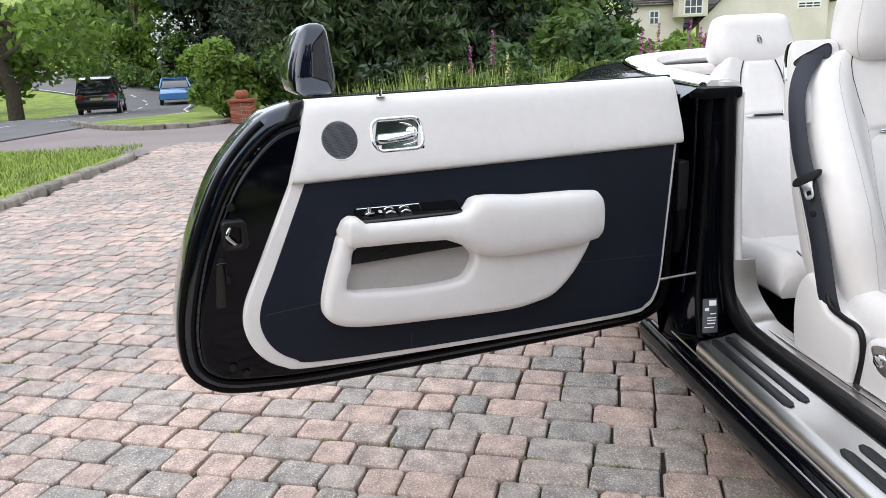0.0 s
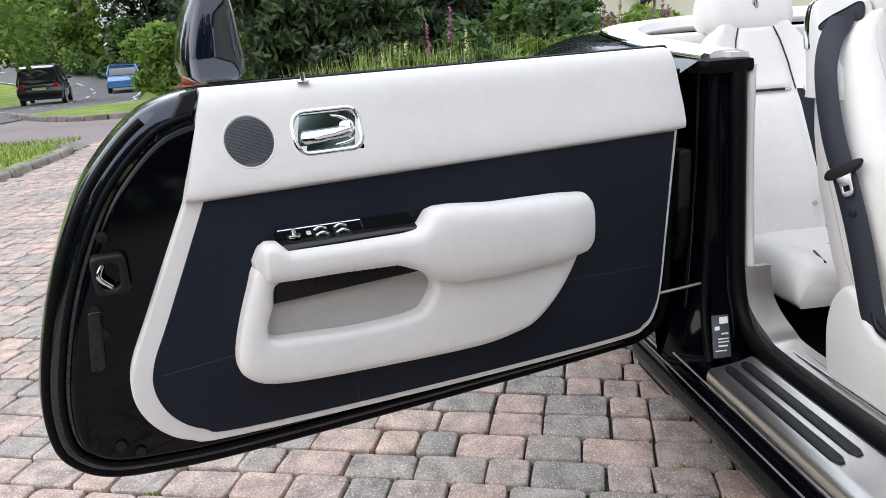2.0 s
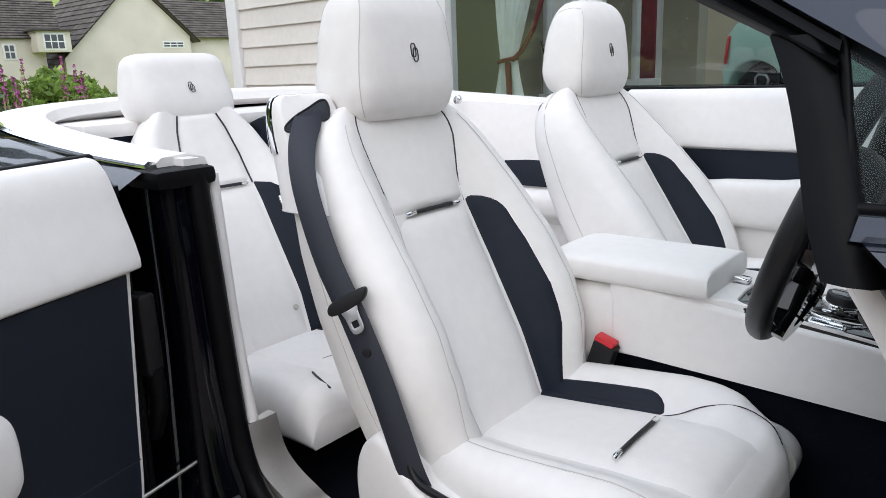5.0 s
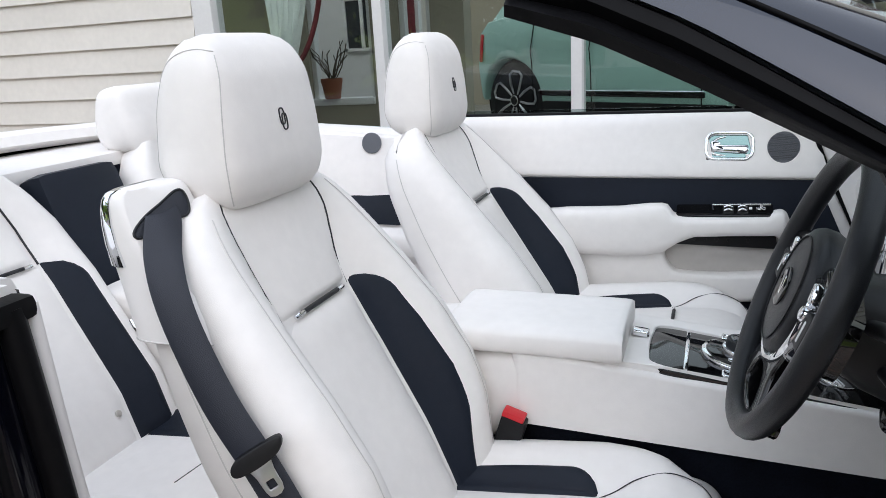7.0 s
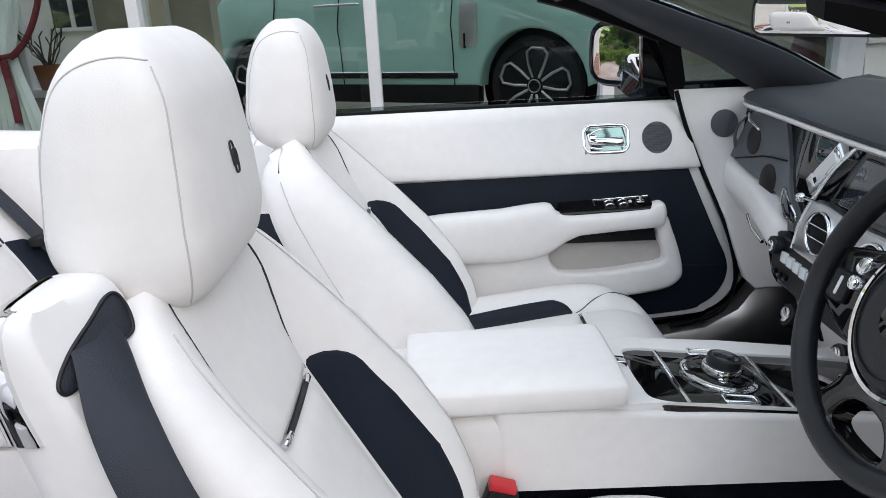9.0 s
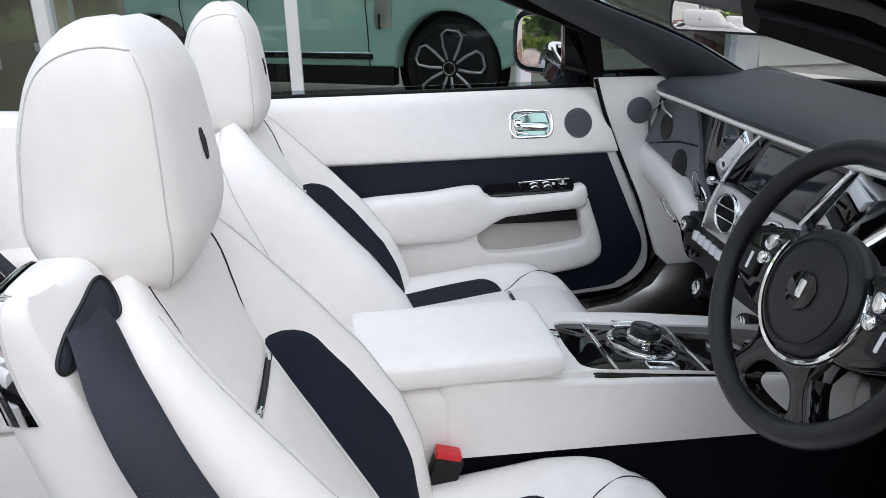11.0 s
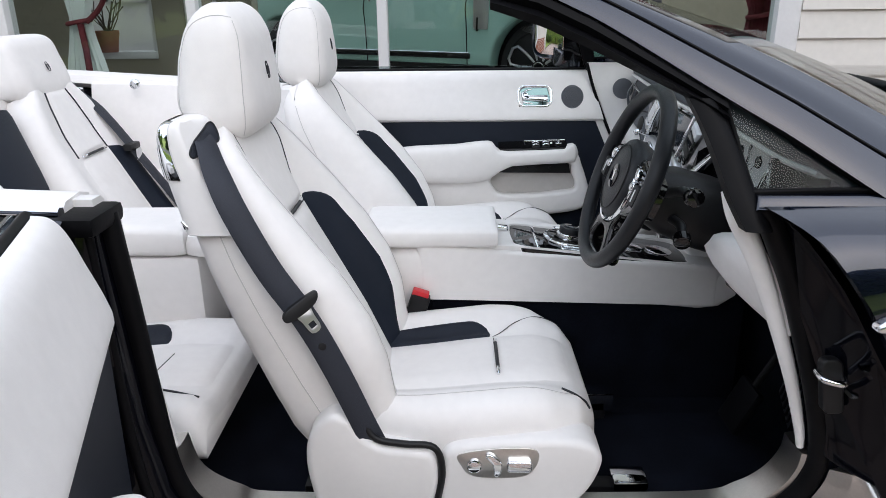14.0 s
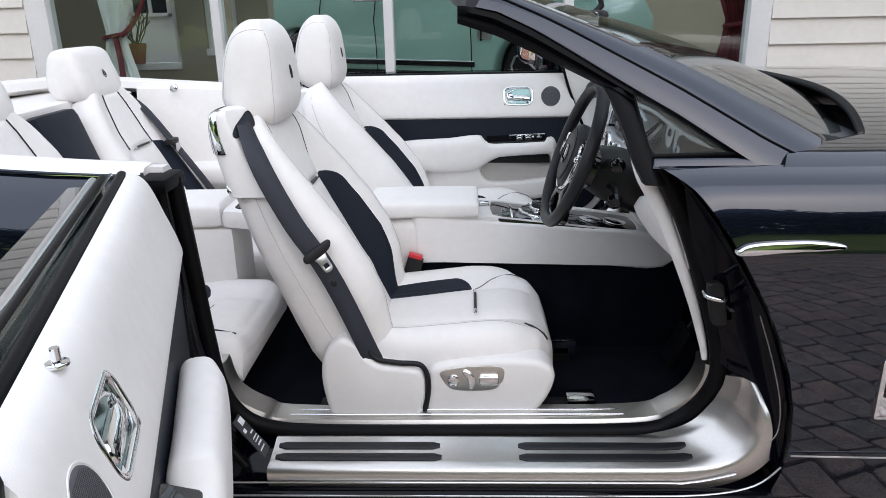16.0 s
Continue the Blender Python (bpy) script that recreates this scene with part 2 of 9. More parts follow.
LEAF_BLUE = material("grey green leaves", (0.10, 0.17, 0.06), 0.5, leafy=0.35, island=0.4, var=0.25, scale=0.7)
PINK_FLOWER = material("purple pink foxglove", (0.42, 0.09, 0.3), 0.6, island=0.3)
PALE_FLOWER = material("pale yellow lupin", (0.6, 0.6, 0.3), 0.6, island=0.3)


# ---- building helpers ----
def stands(ob):
    """Where a part's own space lies in the world."""
    m = ob.matrix_basis.copy()
    return stands(ob.parent) @ ob.matrix_parent_inverse @ m if ob.parent else m


def hang(ob, parent):
    if parent:
        ob.parent = parent
        ob.matrix_parent_inverse = stands(parent).inverted()
    return ob


def thing(name, base, label, category, group="", kind=""):
    ob = new(name)
    ob.empty_display_size = 0.1
    ob.matrix_basis = Matrix.Translation(base)
    return tagged(ob, label, category, group, kind)


def shape(name, verts, faces, mat, parent=None, label="", smooth=38):
    """One mesh object from corners and faces, in the world's metres."""
    me = bpy.data.meshes.new(name)
    me.from_pydata([tuple(v) for v in verts], [], [tuple(f) for f in faces])
    me.validate()
    bm = bmesh.new()
    bm.from_mesh(me)
    bmesh.ops.recalc_face_normals(bm, faces=bm.faces)
    bm.to_mesh(me)
    bm.free()
    if smooth:
        me.shade_smooth()
        me.set_sharp_from_angle(angle=radians(smooth))
    for mm in (mat if isinstance(mat, (list, tuple)) else [mat]):
        me.materials.append(mm)
    ob = hang(new(name, me), parent)
    return tagged(ob, label)


def part(name, bm, mat, parent, label="", smooth=38):
    """One bmesh as one mesh object under a thing or a part."""
    me = bpy.data.meshes.new(name)
    bmesh.ops.recalc_face_normals(bm, faces=bm.faces)
    bm.to_mesh(me)
    bm.free()
    if smooth:
        me.shade_smooth()
        me.set_sharp_from_angle(angle=radians(smooth))
    me.materials.append(mat)
    return tagged(hang(new(name, me), parent), label)


def block(name, lo, hi, mat, parent=None, bevel=0.004, label="", turn=None, seg=2):
    """A box between two corners with rounded edges; turn: a matrix about its middle."""
    bm = bmesh.new()
    lo, hi = Vector(lo), Vector(hi)
    mid, size = (lo + hi) / 2, hi - lo
    bmesh.ops.create_cube(bm, size=1.0, matrix=Matrix.Diagonal((*size, 1)))
    if bevel:
        bmesh.ops.bevel(bm, geom=bm.edges[:], offset=min(bevel, min(abs(c) for c in size) * 0.45), segments=seg, profile=0.6, affect="EDGES")
    bmesh.ops.transform(bm, matrix=Matrix.Translation(mid) @ (turn or Matrix.Identity(4)), verts=bm.verts)
    return part(name, bm, mat, parent, label)


def curve_points(pts, per=8, closed=False):
    """A smooth curve through points (Catmull-Rom)."""
    p = [Vector(q) for q in pts]
    n = len(p)
    out = []
    for i in range(n if closed else n - 1):
        a, b, c, d = (p[(i + k) % n] if closed else p[min(max(i + k, 0), n - 1)] for k in (-1, 0, 1, 2))
        for j in range(per):
            t = j / per
            out.append(0.5 * ((2 * b) + (c - a) * t + (2 * a - 5 * b + 4 * c - d) * t * t + (3 * b - a - 3 * c + d) * t ** 3))
    if not closed:
        out.append(p[-1].copy())
    return out


def loft_data(rings, close=True, caps=True):
    n = len(rings[0])
    verts = [v for r in rings for v in r]
    faces = []
    for i in range(len(rings) - 1):
        for j in range(n if close else n - 1):
            k = (j + 1) % n
            faces.append((i * n + j, i * n + k, (i + 1) * n + k, (i + 1) * n + j))
    if caps and close:
        faces += [tuple(range(n)), tuple((len(rings) - 1) * n + j for j in range(n))]
    return verts, faces


def loft(name, rings, mat, parent=None, label="", close=True, caps=True, smooth=38):
    return shape(name, *loft_data(rings, close, caps), mat, parent, label, smooth)


def tube_data(pts, radius, sides=8, closed=False, flat=1.0):
    pts = [Vector(p) for p in pts]
    n = len(pts)
    rings, up = [], Vector((0, 0, 1))
    side = None
    for i, p in enumerate(pts):
        d = (pts[(i + 1) % n] - pts[i - 1]) if closed else pts[min(i + 1, n - 1)] - pts[max(i - 1, 0)]
        d.normalize()
        if side is None:
            side = d.cross(up if abs(d.z) < 0.95 else Vector((1, 0, 0))).normalized()
        side = (side - d * side.dot(d)).normalized()
        other = d.cross(side)
        r = radius(i / max(n - 1, 1)) if callable(radius) else radius
        rings.append([p + side * r * math.cos(2 * math.pi * k / sides) + other * r * flat * math.sin(2 * math.pi * k / sides) for k in range(sides)])
    if closed:
        verts, faces = loft_data(rings, True, False)
        m = len(rings) - 1
        faces += [(m * sides + j, m * sides + (j + 1) % sides, (j + 1) % sides, j) for j in range(sides)]
        return verts, faces
    return loft_data(rings)


def tube(name, pts, radius, mat, parent=None, label="", sides=8, closed=False, flat=1.0):
    return shape(name, *tube_data(pts, radius, sides, closed, flat), mat, parent, label, 60)


def offset2(pts, d):
    """A closed outline moved inwards by d (counter-clockwise outlines)."""
    out, n = [], len(pts)
    for i in range(n):
        a, b, c = Vector(pts[i - 1][:2]), Vector(pts[i][:2]), Vector(pts[(i + 1) % n][:2])
        e, f = (b - a), (c - b)
        if e.length < 1e-9 or f.length < 1e-9:
            out.append(b)
            continue
        e.normalize(), f.normalize()
        n1, n2 = Vector((-e.y, e.x)), Vector((-f.y, f.x))
        m = n1 + n2
        m = m / max(m.dot(m) / 2, 0.35) if m.length > 1e-6 else n1
        out.append(b + m * d)
    return out


def ccw(pts):
    area = sum(pts[i - 1][0] * pts[i][1] - pts[i][0] * pts[i - 1][1] for i in range(len(pts)))
    return list(pts) if area > 0 else list(reversed(pts))


def slab(name, outline, place, mat, parent=None, n0=0.0, n1=0.01, round_=0.004, label="", holes=(), steps=3, hole_round=None):
    """A plate with a rounded rim: a flat outline (a, b) laid by place(a, b, n), thick from n0 to n1, with holes through it."""
    bm = bmesh.new()

    def ring(pts, n):
        return [bm.verts.new(place(p[0], p[1], n)) for p in pts]

    def wall(a, b):
        for i in range(len(a)):
            j = (i + 1) % len(a)
            bm.faces.new((a[i], a[j], b[j], b[i]))

    fronts, backs = [], []
    sign = 1 if n1 > n0 else -1
    for k, loop in enumerate([ccw(outline)] + [ccw(h) for h in holes]):
        r = round_ if k == 0 or hole_round is None else hole_round
        s = 1 if k == 0 else -1
        base = ring(loop, n0)
        backs.append(base)
        last = base
        for i in range(steps + 1):
            a = math.pi / 2 * i / steps
            now = ring(offset2(loop, s * r * (1 - math.cos(a))), n1 - sign * r * (1 - math.sin(a)))
            wall(last, now)
            last = now
        fronts.append(last)
    for loops in (fronts, backs):
        edges = []
        for loop in loops:
            for i in range(len(loop)):
                e = bm.edges.get((loop[i], loop[(i + 1) % len(loop)]))
                edges.append(e)
        if len(loops) == 1:
            bm.faces.new(loops[0])
        else:
            bmesh.ops.triangle_fill(bm, use_beauty=True, use_dissolve=False, edges=edges)
    return part(name, bm, mat, parent, label)


def patch(name, surface, t0, t1, left, right, mat, parent=None, puff=0.004, nt=24, ns=8, label="", edge=0.18):
    """A padded panel laid on a surface(s, t, lift), between two edges left(t), right(t)."""
    verts, faces = [], []
    for i in range(nt + 1):
        t = t0 + (t1 - t0) * i / nt
        ft = min(i / nt, 1 - i / nt)
        for j in range(ns + 1):
            s = left(t) + (right(t) - left(t)) * j / ns
            fs = min(j / ns, 1 - j / ns)
            k = min(1, ft / edge * 2) if ft < edge / 2 else 1
            q = min(1, fs / edge) if fs < edge else 1
            lift = puff * math.sqrt(max(0, 1 - (1 - q) ** 2)) * math.sqrt(max(0, 1 - (1 - k) ** 2)) - 0.0015 * (1 if min(q, k) == 0 else 0)
            verts.append(surface(s, t, lift))
            if i < nt and j < ns:
                a = i * (ns + 1) + j
                faces.append((a, a + 1, a + ns + 2, a + ns + 1))
    return shape(name, verts, faces, mat, parent, label, 60)


def disc(name, centre, normal, radius, mat, parent=None, depth=0.004, label="", sides=32, dome=0.0, round_=0.001):
    """A round plate with a softened rim, standing out along its normal."""
    nrm = Vector(normal).normalized()
    a = nrm.cross(Vector((0, 0, 1)) if abs(nrm.z) < 0.9 else Vector((1, 0, 0))).normalized()
    b = nrm.cross(a)
    c = Vector(centre)

    def ring(r, h):
        return [c + nrm * h + (a * math.cos(2 * math.pi * k / sides) + b * math.sin(2 * math.pi * k / sides)) * r for k in range(sides)]

    rings = [ring(radius, 0), ring(radius, depth - round_), ring(radius - round_ * 0.3, depth - round_ * 0.3), ring(radius - round_, depth)]
    if dome:
        rings += [ring(radius * f, depth + dome * (1 - f * f)) for f in (0.8, 0.55, 0.3, 0.08)]
    return loft(name, rings, mat, parent, label)


def rounded_rect(x0, y0, x1, y1, r, per=5):
    out = []
    for cx, cy, a0 in ((x1 - r, y1 - r, 0), (x0 + r, y1 - r, 90), (x0 + r, y0 + r, 180), (x1 - r, y0 + r, 270)):
        out += [(cx + r * math.cos(radians(a0 + 90 * k / per)), cy + r * math.sin(radians(a0 + 90 * k / per))) for k in range(per + 1)]
    return out


def step(a, b, x):
    x = min(max((x - a) / (b - a), 0), 1)
    return x * x * (3 - 2 * x)


def lerp(a, b, t):
    return a + (b - a) * t


def table(rows, t):
    """A value that glides through (t, value) rows."""
    if t <= rows[0][0]:
        return rows[0][1]
    for (a, v), (b, w) in zip(rows, rows[1:]):
        if t <= b:
            return lerp(v, w, step(a, b, t))
    return rows[-1][1]


def straight(rows, t):
    if t <= rows[0][0]:
        return rows[0][1]
    for (a, v), (b, w) in zip(rows, rows[1:]):
        if t <= b:
            return lerp(v, w, (t - a) / (b - a))
    return rows[-1][1]


# ---- the car's seats ----
def ribbon(name, pts, normals, width, mat, parent, label="", thick=0.002):
    pts, normals = curve_points(pts, 8), curve_points(normals, 8)
    rings = []
    for i, p in enumerate(pts):
        d = (pts[min(i + 1, len(pts) - 1)] - pts[max(i - 1, 0)]).normalized()
        nn = normals[i].normalized()
        a = d.cross(nn).normalized() * width / 2
        rings.append([p - a, p - a * 0.9 + nn * thick, p + a * 0.9 + nn * thick, p + a, p + a * 0.9 - nn * thick, p - a * 0.9 - nn * thick])
    return loft(name, rings, mat, parent, label, smooth=50)


def superellipse(cx, cy, hx, hy, power=3.2, count=32):
    out = []
    for k in range(count):
        a = 2 * math.pi * k / count
        c, s = math.cos(a), math.sin(a)
        out.append((cx + hx * math.copysign(abs(c) ** (2 / power), c), cy + hy * math.copysign(abs(s) ** (2 / power), s)))
    return out


def pen_loop(parent, a, b, out):
    """A dark leather pull with chrome ends, lying across a seat."""
    a, b, out = Vector(a), Vector(b), Vector(out)
    mid = lerp(a, b, 0.5) + out * 0.004
    pts = curve_points([lerp(a, b, 0.1) + out * 0.003, mid, lerp(a, b, 0.9) + out * 0.003], 6)
    strap = tube("pull_strap", pts, 0.0043, PIPING, parent, "dark leather pull strap")
    for p, q in ((a, b), (b, a)):
        tube("chrome_tip", [p + out * 0.001, lerp(p, q, 0.04) + out * 0.003, lerp(p, q, 0.15) + out * 0.004], lambda t: 0.0018 + 0.0034 * math.sin(math.pi * min(t + 0.25, 1) * 0.8), CHROME, strap, "chrome tip")
    return strap


def monogram(parent, place, w=0.021, h=0.034):
    """The small stitched badge, as a plain upright shape: place(a, b, n)."""
    for dx, dz in ((-0.12, 0.12), (0.12, -0.12)):
        loop = [(dx * w + 0.30 * w * math.copysign(abs(math.cos(a)) ** 0.6, math.cos(a)), dz * h + 0.36 * h * math.copysign(abs(math.sin(a)) ** 0.6, math.sin(a))) for a in [2 * math.pi * k / 28 for k in range(28)]]
        tube("badge_stroke", [Vector(place(a, b, 0.0006)) for a, b in loop], 0.0011, EMBROIDERY, parent, "small dark stitched badge", 6, True)


BACK_X = [(0.44, 0.240), (0.5, 0.212), (0.6, 0.165), (0.7, 0.112), (0.8, 0.060), (0.87, 0.026), (0.97, -0.018), (1.075, -0.058)]
BACK_W = [(0.44, 0.225), (0.52, 0.25), (0.62, 0.268), (0.76, 0.270), (0.87, 0.260), (0.95, 0.247), (1.0, 0.234), (1.035, 0.214), (1.06, 0.188), (1.075, 0.16)]
BACK_B = [(0.44, 0.03), (0.52, 0.046), (0.59, 0.066), (0.67, 0.077), (0.766, 0.072), (0.871, 0.053), (0.968, 0.030), (1.03, 0.014), (1.075, 0.0)]
BACK_T = [(0.44, 0.15), (0.55, 0.16), (0.7, 0.14), (0.85, 0.125), (0.97, 0.11), (1.05, 0.09), (1.075, 0.05)]
LEAN_OUT = Vector((0.9, 0, 0.436))


def front_seat(y0, side, label, lean=0.0, ahead=0.0, lift_by=0.0):
    """An armchair-like front seat; side: -1 with its belt on the right flank of the car, +1 on the left.
    lean: how far its back is laid back, ahead and lift_by: how its cushion is set."""
    seat = thing("front_seat", (0.35, y0, 0.25), label, "car seat", "front seats")

    def back(s, t, lift=0.0):
        z = 0.44 + 0.635 * t
        x, w, b = straight(BACK_X, z) + lean * max(0, 1.1 - z), straight(BACK_W, z), straight(BACK_B, z)
        a = abs(s)
        d = 1.25 * b * step(0.40, 0.74, a) - (0.055 * (1 - math.sqrt(max(0, 1 - ((a - 0.78) / 0.22) ** 2))) if a > 0.78 else 0) + 0.004 * math.cos(min(a / 0.42, 1) * math.pi / 2)
        return Vector((x, y0 + w * s, z)) + LEAN_OUT * (d + lift)

    rings = []
    for i in range(41):
        t = i / 40
        z = 0.44 + 0.635 * t
        depth, w = straight(BACK_T, z), straight(BACK_W, z)
        ring = [back(-1 + 2 * j / 36, t) for j in range(37)]
        x = straight(BACK_X, z) + lean * max(0, 1.1 - z)
        for s, f in ((1.0, 0.5), (0.99, 0.8), (0.93, 0.94), (0.8, 1.0), (0.4, 1.03), (0, 1.04), (-0.4, 1.03), (-0.8, 1.0), (-0.93, 0.94), (-0.99, 0.8), (-1.0, 0.5)):
            ring.append(Vector((x, y0 + w * s, z)) - LEAN_OUT * depth * f)
        rings.append(ring)
    loft("backrest", rings, WHITE, seat, smooth=70)
    tp = (0.869 - 0.44) / 0.635

    def left(t):
        return -table([(0, 0.47), (0.35, 0.44), (0.66, 0.40), (1, 0.62)], t)

    def right(t):
        return table([(0, 0.40), (0.35, 0.40), (0.66, 0.40), (1, 0.62)], t)

    patch("lower_panel", back, 0.02, tp - 0.004, left, right, WHITE, seat, 0.010, label="white leather lower back panel")
    patch("upper_panel", back, tp + 0.004, 0.985, left, right, WHITE, seat, 0.011, label="white leather upper back panel")

    def strip_right(t):
        f = math.sqrt(max(0, 1 - ((t - 0.60) / 0.09) ** 2)) if t > 0.60 else 1
        return right(t) + 0.005 + 0.235 * f * table([(0, 0.75), (0.3, 1.0), (0.62, 0.9)], t)

    patch("bolster_inlay", back, 0.03, 0.688, lambda t: right(t) + 0.005, strip_right, NAVY, seat, 0.005, 40, label="navy leather bolster inlay", edge=0.12)
    for edge in (left, right):
        tube("piping", [back(edge(t), t, -0.0010) for t in [tp + (0.99 - tp) * k / 14 for k in range(15)]], 0.0021, PIPING, seat, "navy piping")
    tube("seam", [back(left(t), t, 0.001) for t in [0.03 + (tp - 0.03) * k / 14 for k in range(15)]], 0.0008, STITCH, seat)
    for s, f in ((-0.80, 0.9), (0.80, 0.9)):
        tube("seam", [back(s * (1 - 0.06 * t), t, 0.001) for t in [0.04 + f * k / 22 for k in range(23)]], 0.0008, STITCH, seat)
    pen_loop(seat, back(-0.30, tp, 0.004), back(0.30, tp, 0.004), LEAN_OUT)
    # joint between upholstery and shell along both flanks
    for s in (-1, 1):
        line = []
        for k in range(26):
            z = 0.50 + 0.53 * k / 25
            line.append(Vector((straight(BACK_X, z) + lean * max(0, 1.1 - z), y0 + (straight(BACK_W, z) + 0.0004) * s, z)) - LEAN_OUT * straight(BACK_T, z) * 0.5)
        tube("flank_joint", line, 0.0012, STITCH, seat, "thin stitched joint", 6)

    # headrest
    hw = [(1.045, 0.110), (1.06, 0.134), (1.10, 0.146), (1.18, 0.144), (1.24, 0.136), (1.272, 0.125), (1.289, 0.110), (1.297, 0.086)]
    xf = [(1.045, -0.026), (1.06, -0.004), (1.10, 0.006), (1.167, 0.001), (1.24, -0.009), (1.278, -0.028), (1.292, -0.044), (1.297, -0.056)]
    xb = [(1.045, -0.10), (1.065, -0.142), (1.11, -0.160), (1.2, -0.147), (1.25, -0.130), (1.28, -0.108), (1.292, -0.094), (1.297, -0.082)]
    levels = [1.045 + 0.252 * (0.5 - 0.5 * math.cos(math.pi * k / 35)) for k in range(36)]

    def smoothly(rows, z):
        reach = min(0.012, z - 1.045, 1.297 - z)
        return sum(straight(rows, z + reach * d) for d in (-1, -0.5, 0, 0.5, 1)) / 5

    def head(z, a):
        x0, x1, h = smoothly(xb, z), smoothly(xf, z), smoothly(hw, z)
        c, s = math.cos(a), math.sin(a)
        taper = 1 - 0.10 * (1 - c) / 2
        return Vector(((x0 + x1) / 2 + (x1 - x0) / 2 * math.copysign(abs(c) ** 0.46, c), y0 + h * taper * math.copysign(abs(s) ** 0.46, s), z + (0.0 if z < 1.29 else -0.006 * (abs(s) ** 4))))

    headrest = loft("headrest", [[head(z, 2 * math.pi * k / 48) for k in range(48)] for z in levels], WHITE, seat, smooth=75)
    for sgn in (-1, 1):
        tube("seam", [head(z, sgn * radians(58 - 12 * step(1.10, 1.27, z))) for z in levels if 1.052 < z < 1.272], 0.0009, STITCH, headrest)
        arch = [(head(1.271, radians(46)).x, 1.271), (-0.052, 1.275), (-0.08, 1.271), (-0.103, 1.258)] + [(smoothly(xb, z) + 0.017, z) for z in (1.238, 1.215, 1.19, 1.16, 1.13, 1.10, 1.075)]
        line = []
        for v in curve_points([Vector((x, z, 0)) for x, z in arch], 5):
            x0, x1 = smoothly(xb, v.y), smoothly(xf, v.y)
            c = max(-1, min(1, (v.x - (x0 + x1) / 2) / ((x1 - x0) / 2)))
            line.append(head(v.y, sgn * math.acos(math.copysign(abs(c) ** (1 / 0.46), c))))
        tube("seam", line, 0.0009, STITCH, headrest)
    monogram(headrest, lambda a, b, n: (straight(xf, 1.167 + b) + n + 0.0005, y0 + a, 1.167 + b))
    for sgn in (-1, 1):
        tube("post", [(-0.07, y0 + 0.06 * sgn, 1.0), (-0.07, y0 + 0.06 * sgn, 1.05)], 0.007, CHROME, headrest)

    # cushion
    cz = [(0.12, 0.475), (0.2, 0.488), (0.32, 0.498), (0.46, 0.513), (0.56, 0.515), (0.62, 0.502), (0.655, 0.475), (0.668, 0.44)]
    cw = [(0.12, 0.23), (0.3, 0.262), (0.45, 0.268), (0.56, 0.255), (0.62, 0.225), (0.655, 0.18), (0.668, 0.14)]

    def top(s, t, lift=0.0):
        x = 0.12 + 0.548 * t
        z, w = straight(cz, x) + lift_by, straight(cw, x)
        x += ahead + 0.014 * t
        a = abs(s)
        d = 0.040 * step(0.42, 0.76, a) * table([(0, 1), (0.7, 0.9), (0.92, 0.3), (1, 0)], t) - (0.05 * (1 - math.sqrt(max(0, 1 - ((a - 0.76) / 0.24) ** 2))) if a > 0.76 else 0)
        return Vector((x, y0 + w * s, z + d + lift))

    rings = []
    for i in range(37):
        t = 1 - (1 - i / 36) ** 1.5
        x = 0.12 + 0.548 * t
        w = straight(cw, x)
        ring = [top(-1 + 2 * j / 36, t) for j in range(37)]
        zb = 0.40 + lift_by
        ring += [Vector((x + ahead, y0 + w * s, zb + h)) for s, h in ((1.0, 0.02), (0.96, 0.0), (0.5, -0.01), (-0.5, -0.01), (-0.96, 0.0), (-1.0, 0.02))]
        rings.append(ring)
    loft("cushion", rings, WHITE, seat, smooth=70)
    patch("seat_panel", top, 0.10, 0.93, lambda t: -0.45, lambda t: table([(0, 0.36), (0.6, 0.42), (1, 0.5)], t), WHITE, seat, 0.008, label="white leather seat panel")

    def inlay_right(t):
        f = math.sqrt(max(0, 1 - ((t - 0.52) / 0.10) ** 2)) if t > 0.52 else 1
        return 0.375 + 0.24 * f * table([(0, 0.85), (0.5, 1.0)], t)

    patch("cushion_inlay", top, 0.06, 0.618, lambda t: 0.37, inlay_right, NAVY, seat, 0.005, 30, label="navy leather cushion inlay", edge=0.12)
    sweep = [(0.375, 0.618), (0.46, 0.66), (0.58, 0.73), (0.70, 0.82), (0.80, 0.91), (0.86, 0.955)]
    tube("piping", curve_points([top(s, t, 0.0008) for s, t in sweep], 5), 0.0011, PIPING, seat, "navy piping")
    tube("piping", curve_points([top(-s, t, 0.0015) for s, t in ((0.66, 0.86), (0.74, 0.90), (0.82, 0.945), (0.88, 0.965))], 5), 0.0028, PIPING, seat, "navy piping")
    tube("seam", [top(-0.80 + 0.05 * t, t, 0.001) for t in [0.08 + 0.84 * k / 20 for k in range(21)]], 0.0008, STITCH, seat)
    pen_loop(seat, top(-0.37, 0.63, 0.010), top(0.27, 0.63, 0.010), (0, 0, 1))

    # side shell, recliner cover and base
    fl = y0 + side * 0.27
    xz = lambda a, b, n: (a + ahead, fl + side * n, b + lift_by * step(0.3, 0.4, b))
    skirt = curve_points([(0.345, 0.275), (0.35, 0.40), (0.36, 0.455), (0.42, 0.475), (0.54, 0.484), (0.63, 0.478), (0.668, 0.445), (0.666, 0.405), (0.640, 0.352), (0.59, 0.305), (0.51, 0.278), (0.43, 0.272)], 5, True)
    slab("side_shell", skirt, xz, WHITE_SHELL, seat, -0.06, 0.02, 0.018, "white side shell", steps=4)
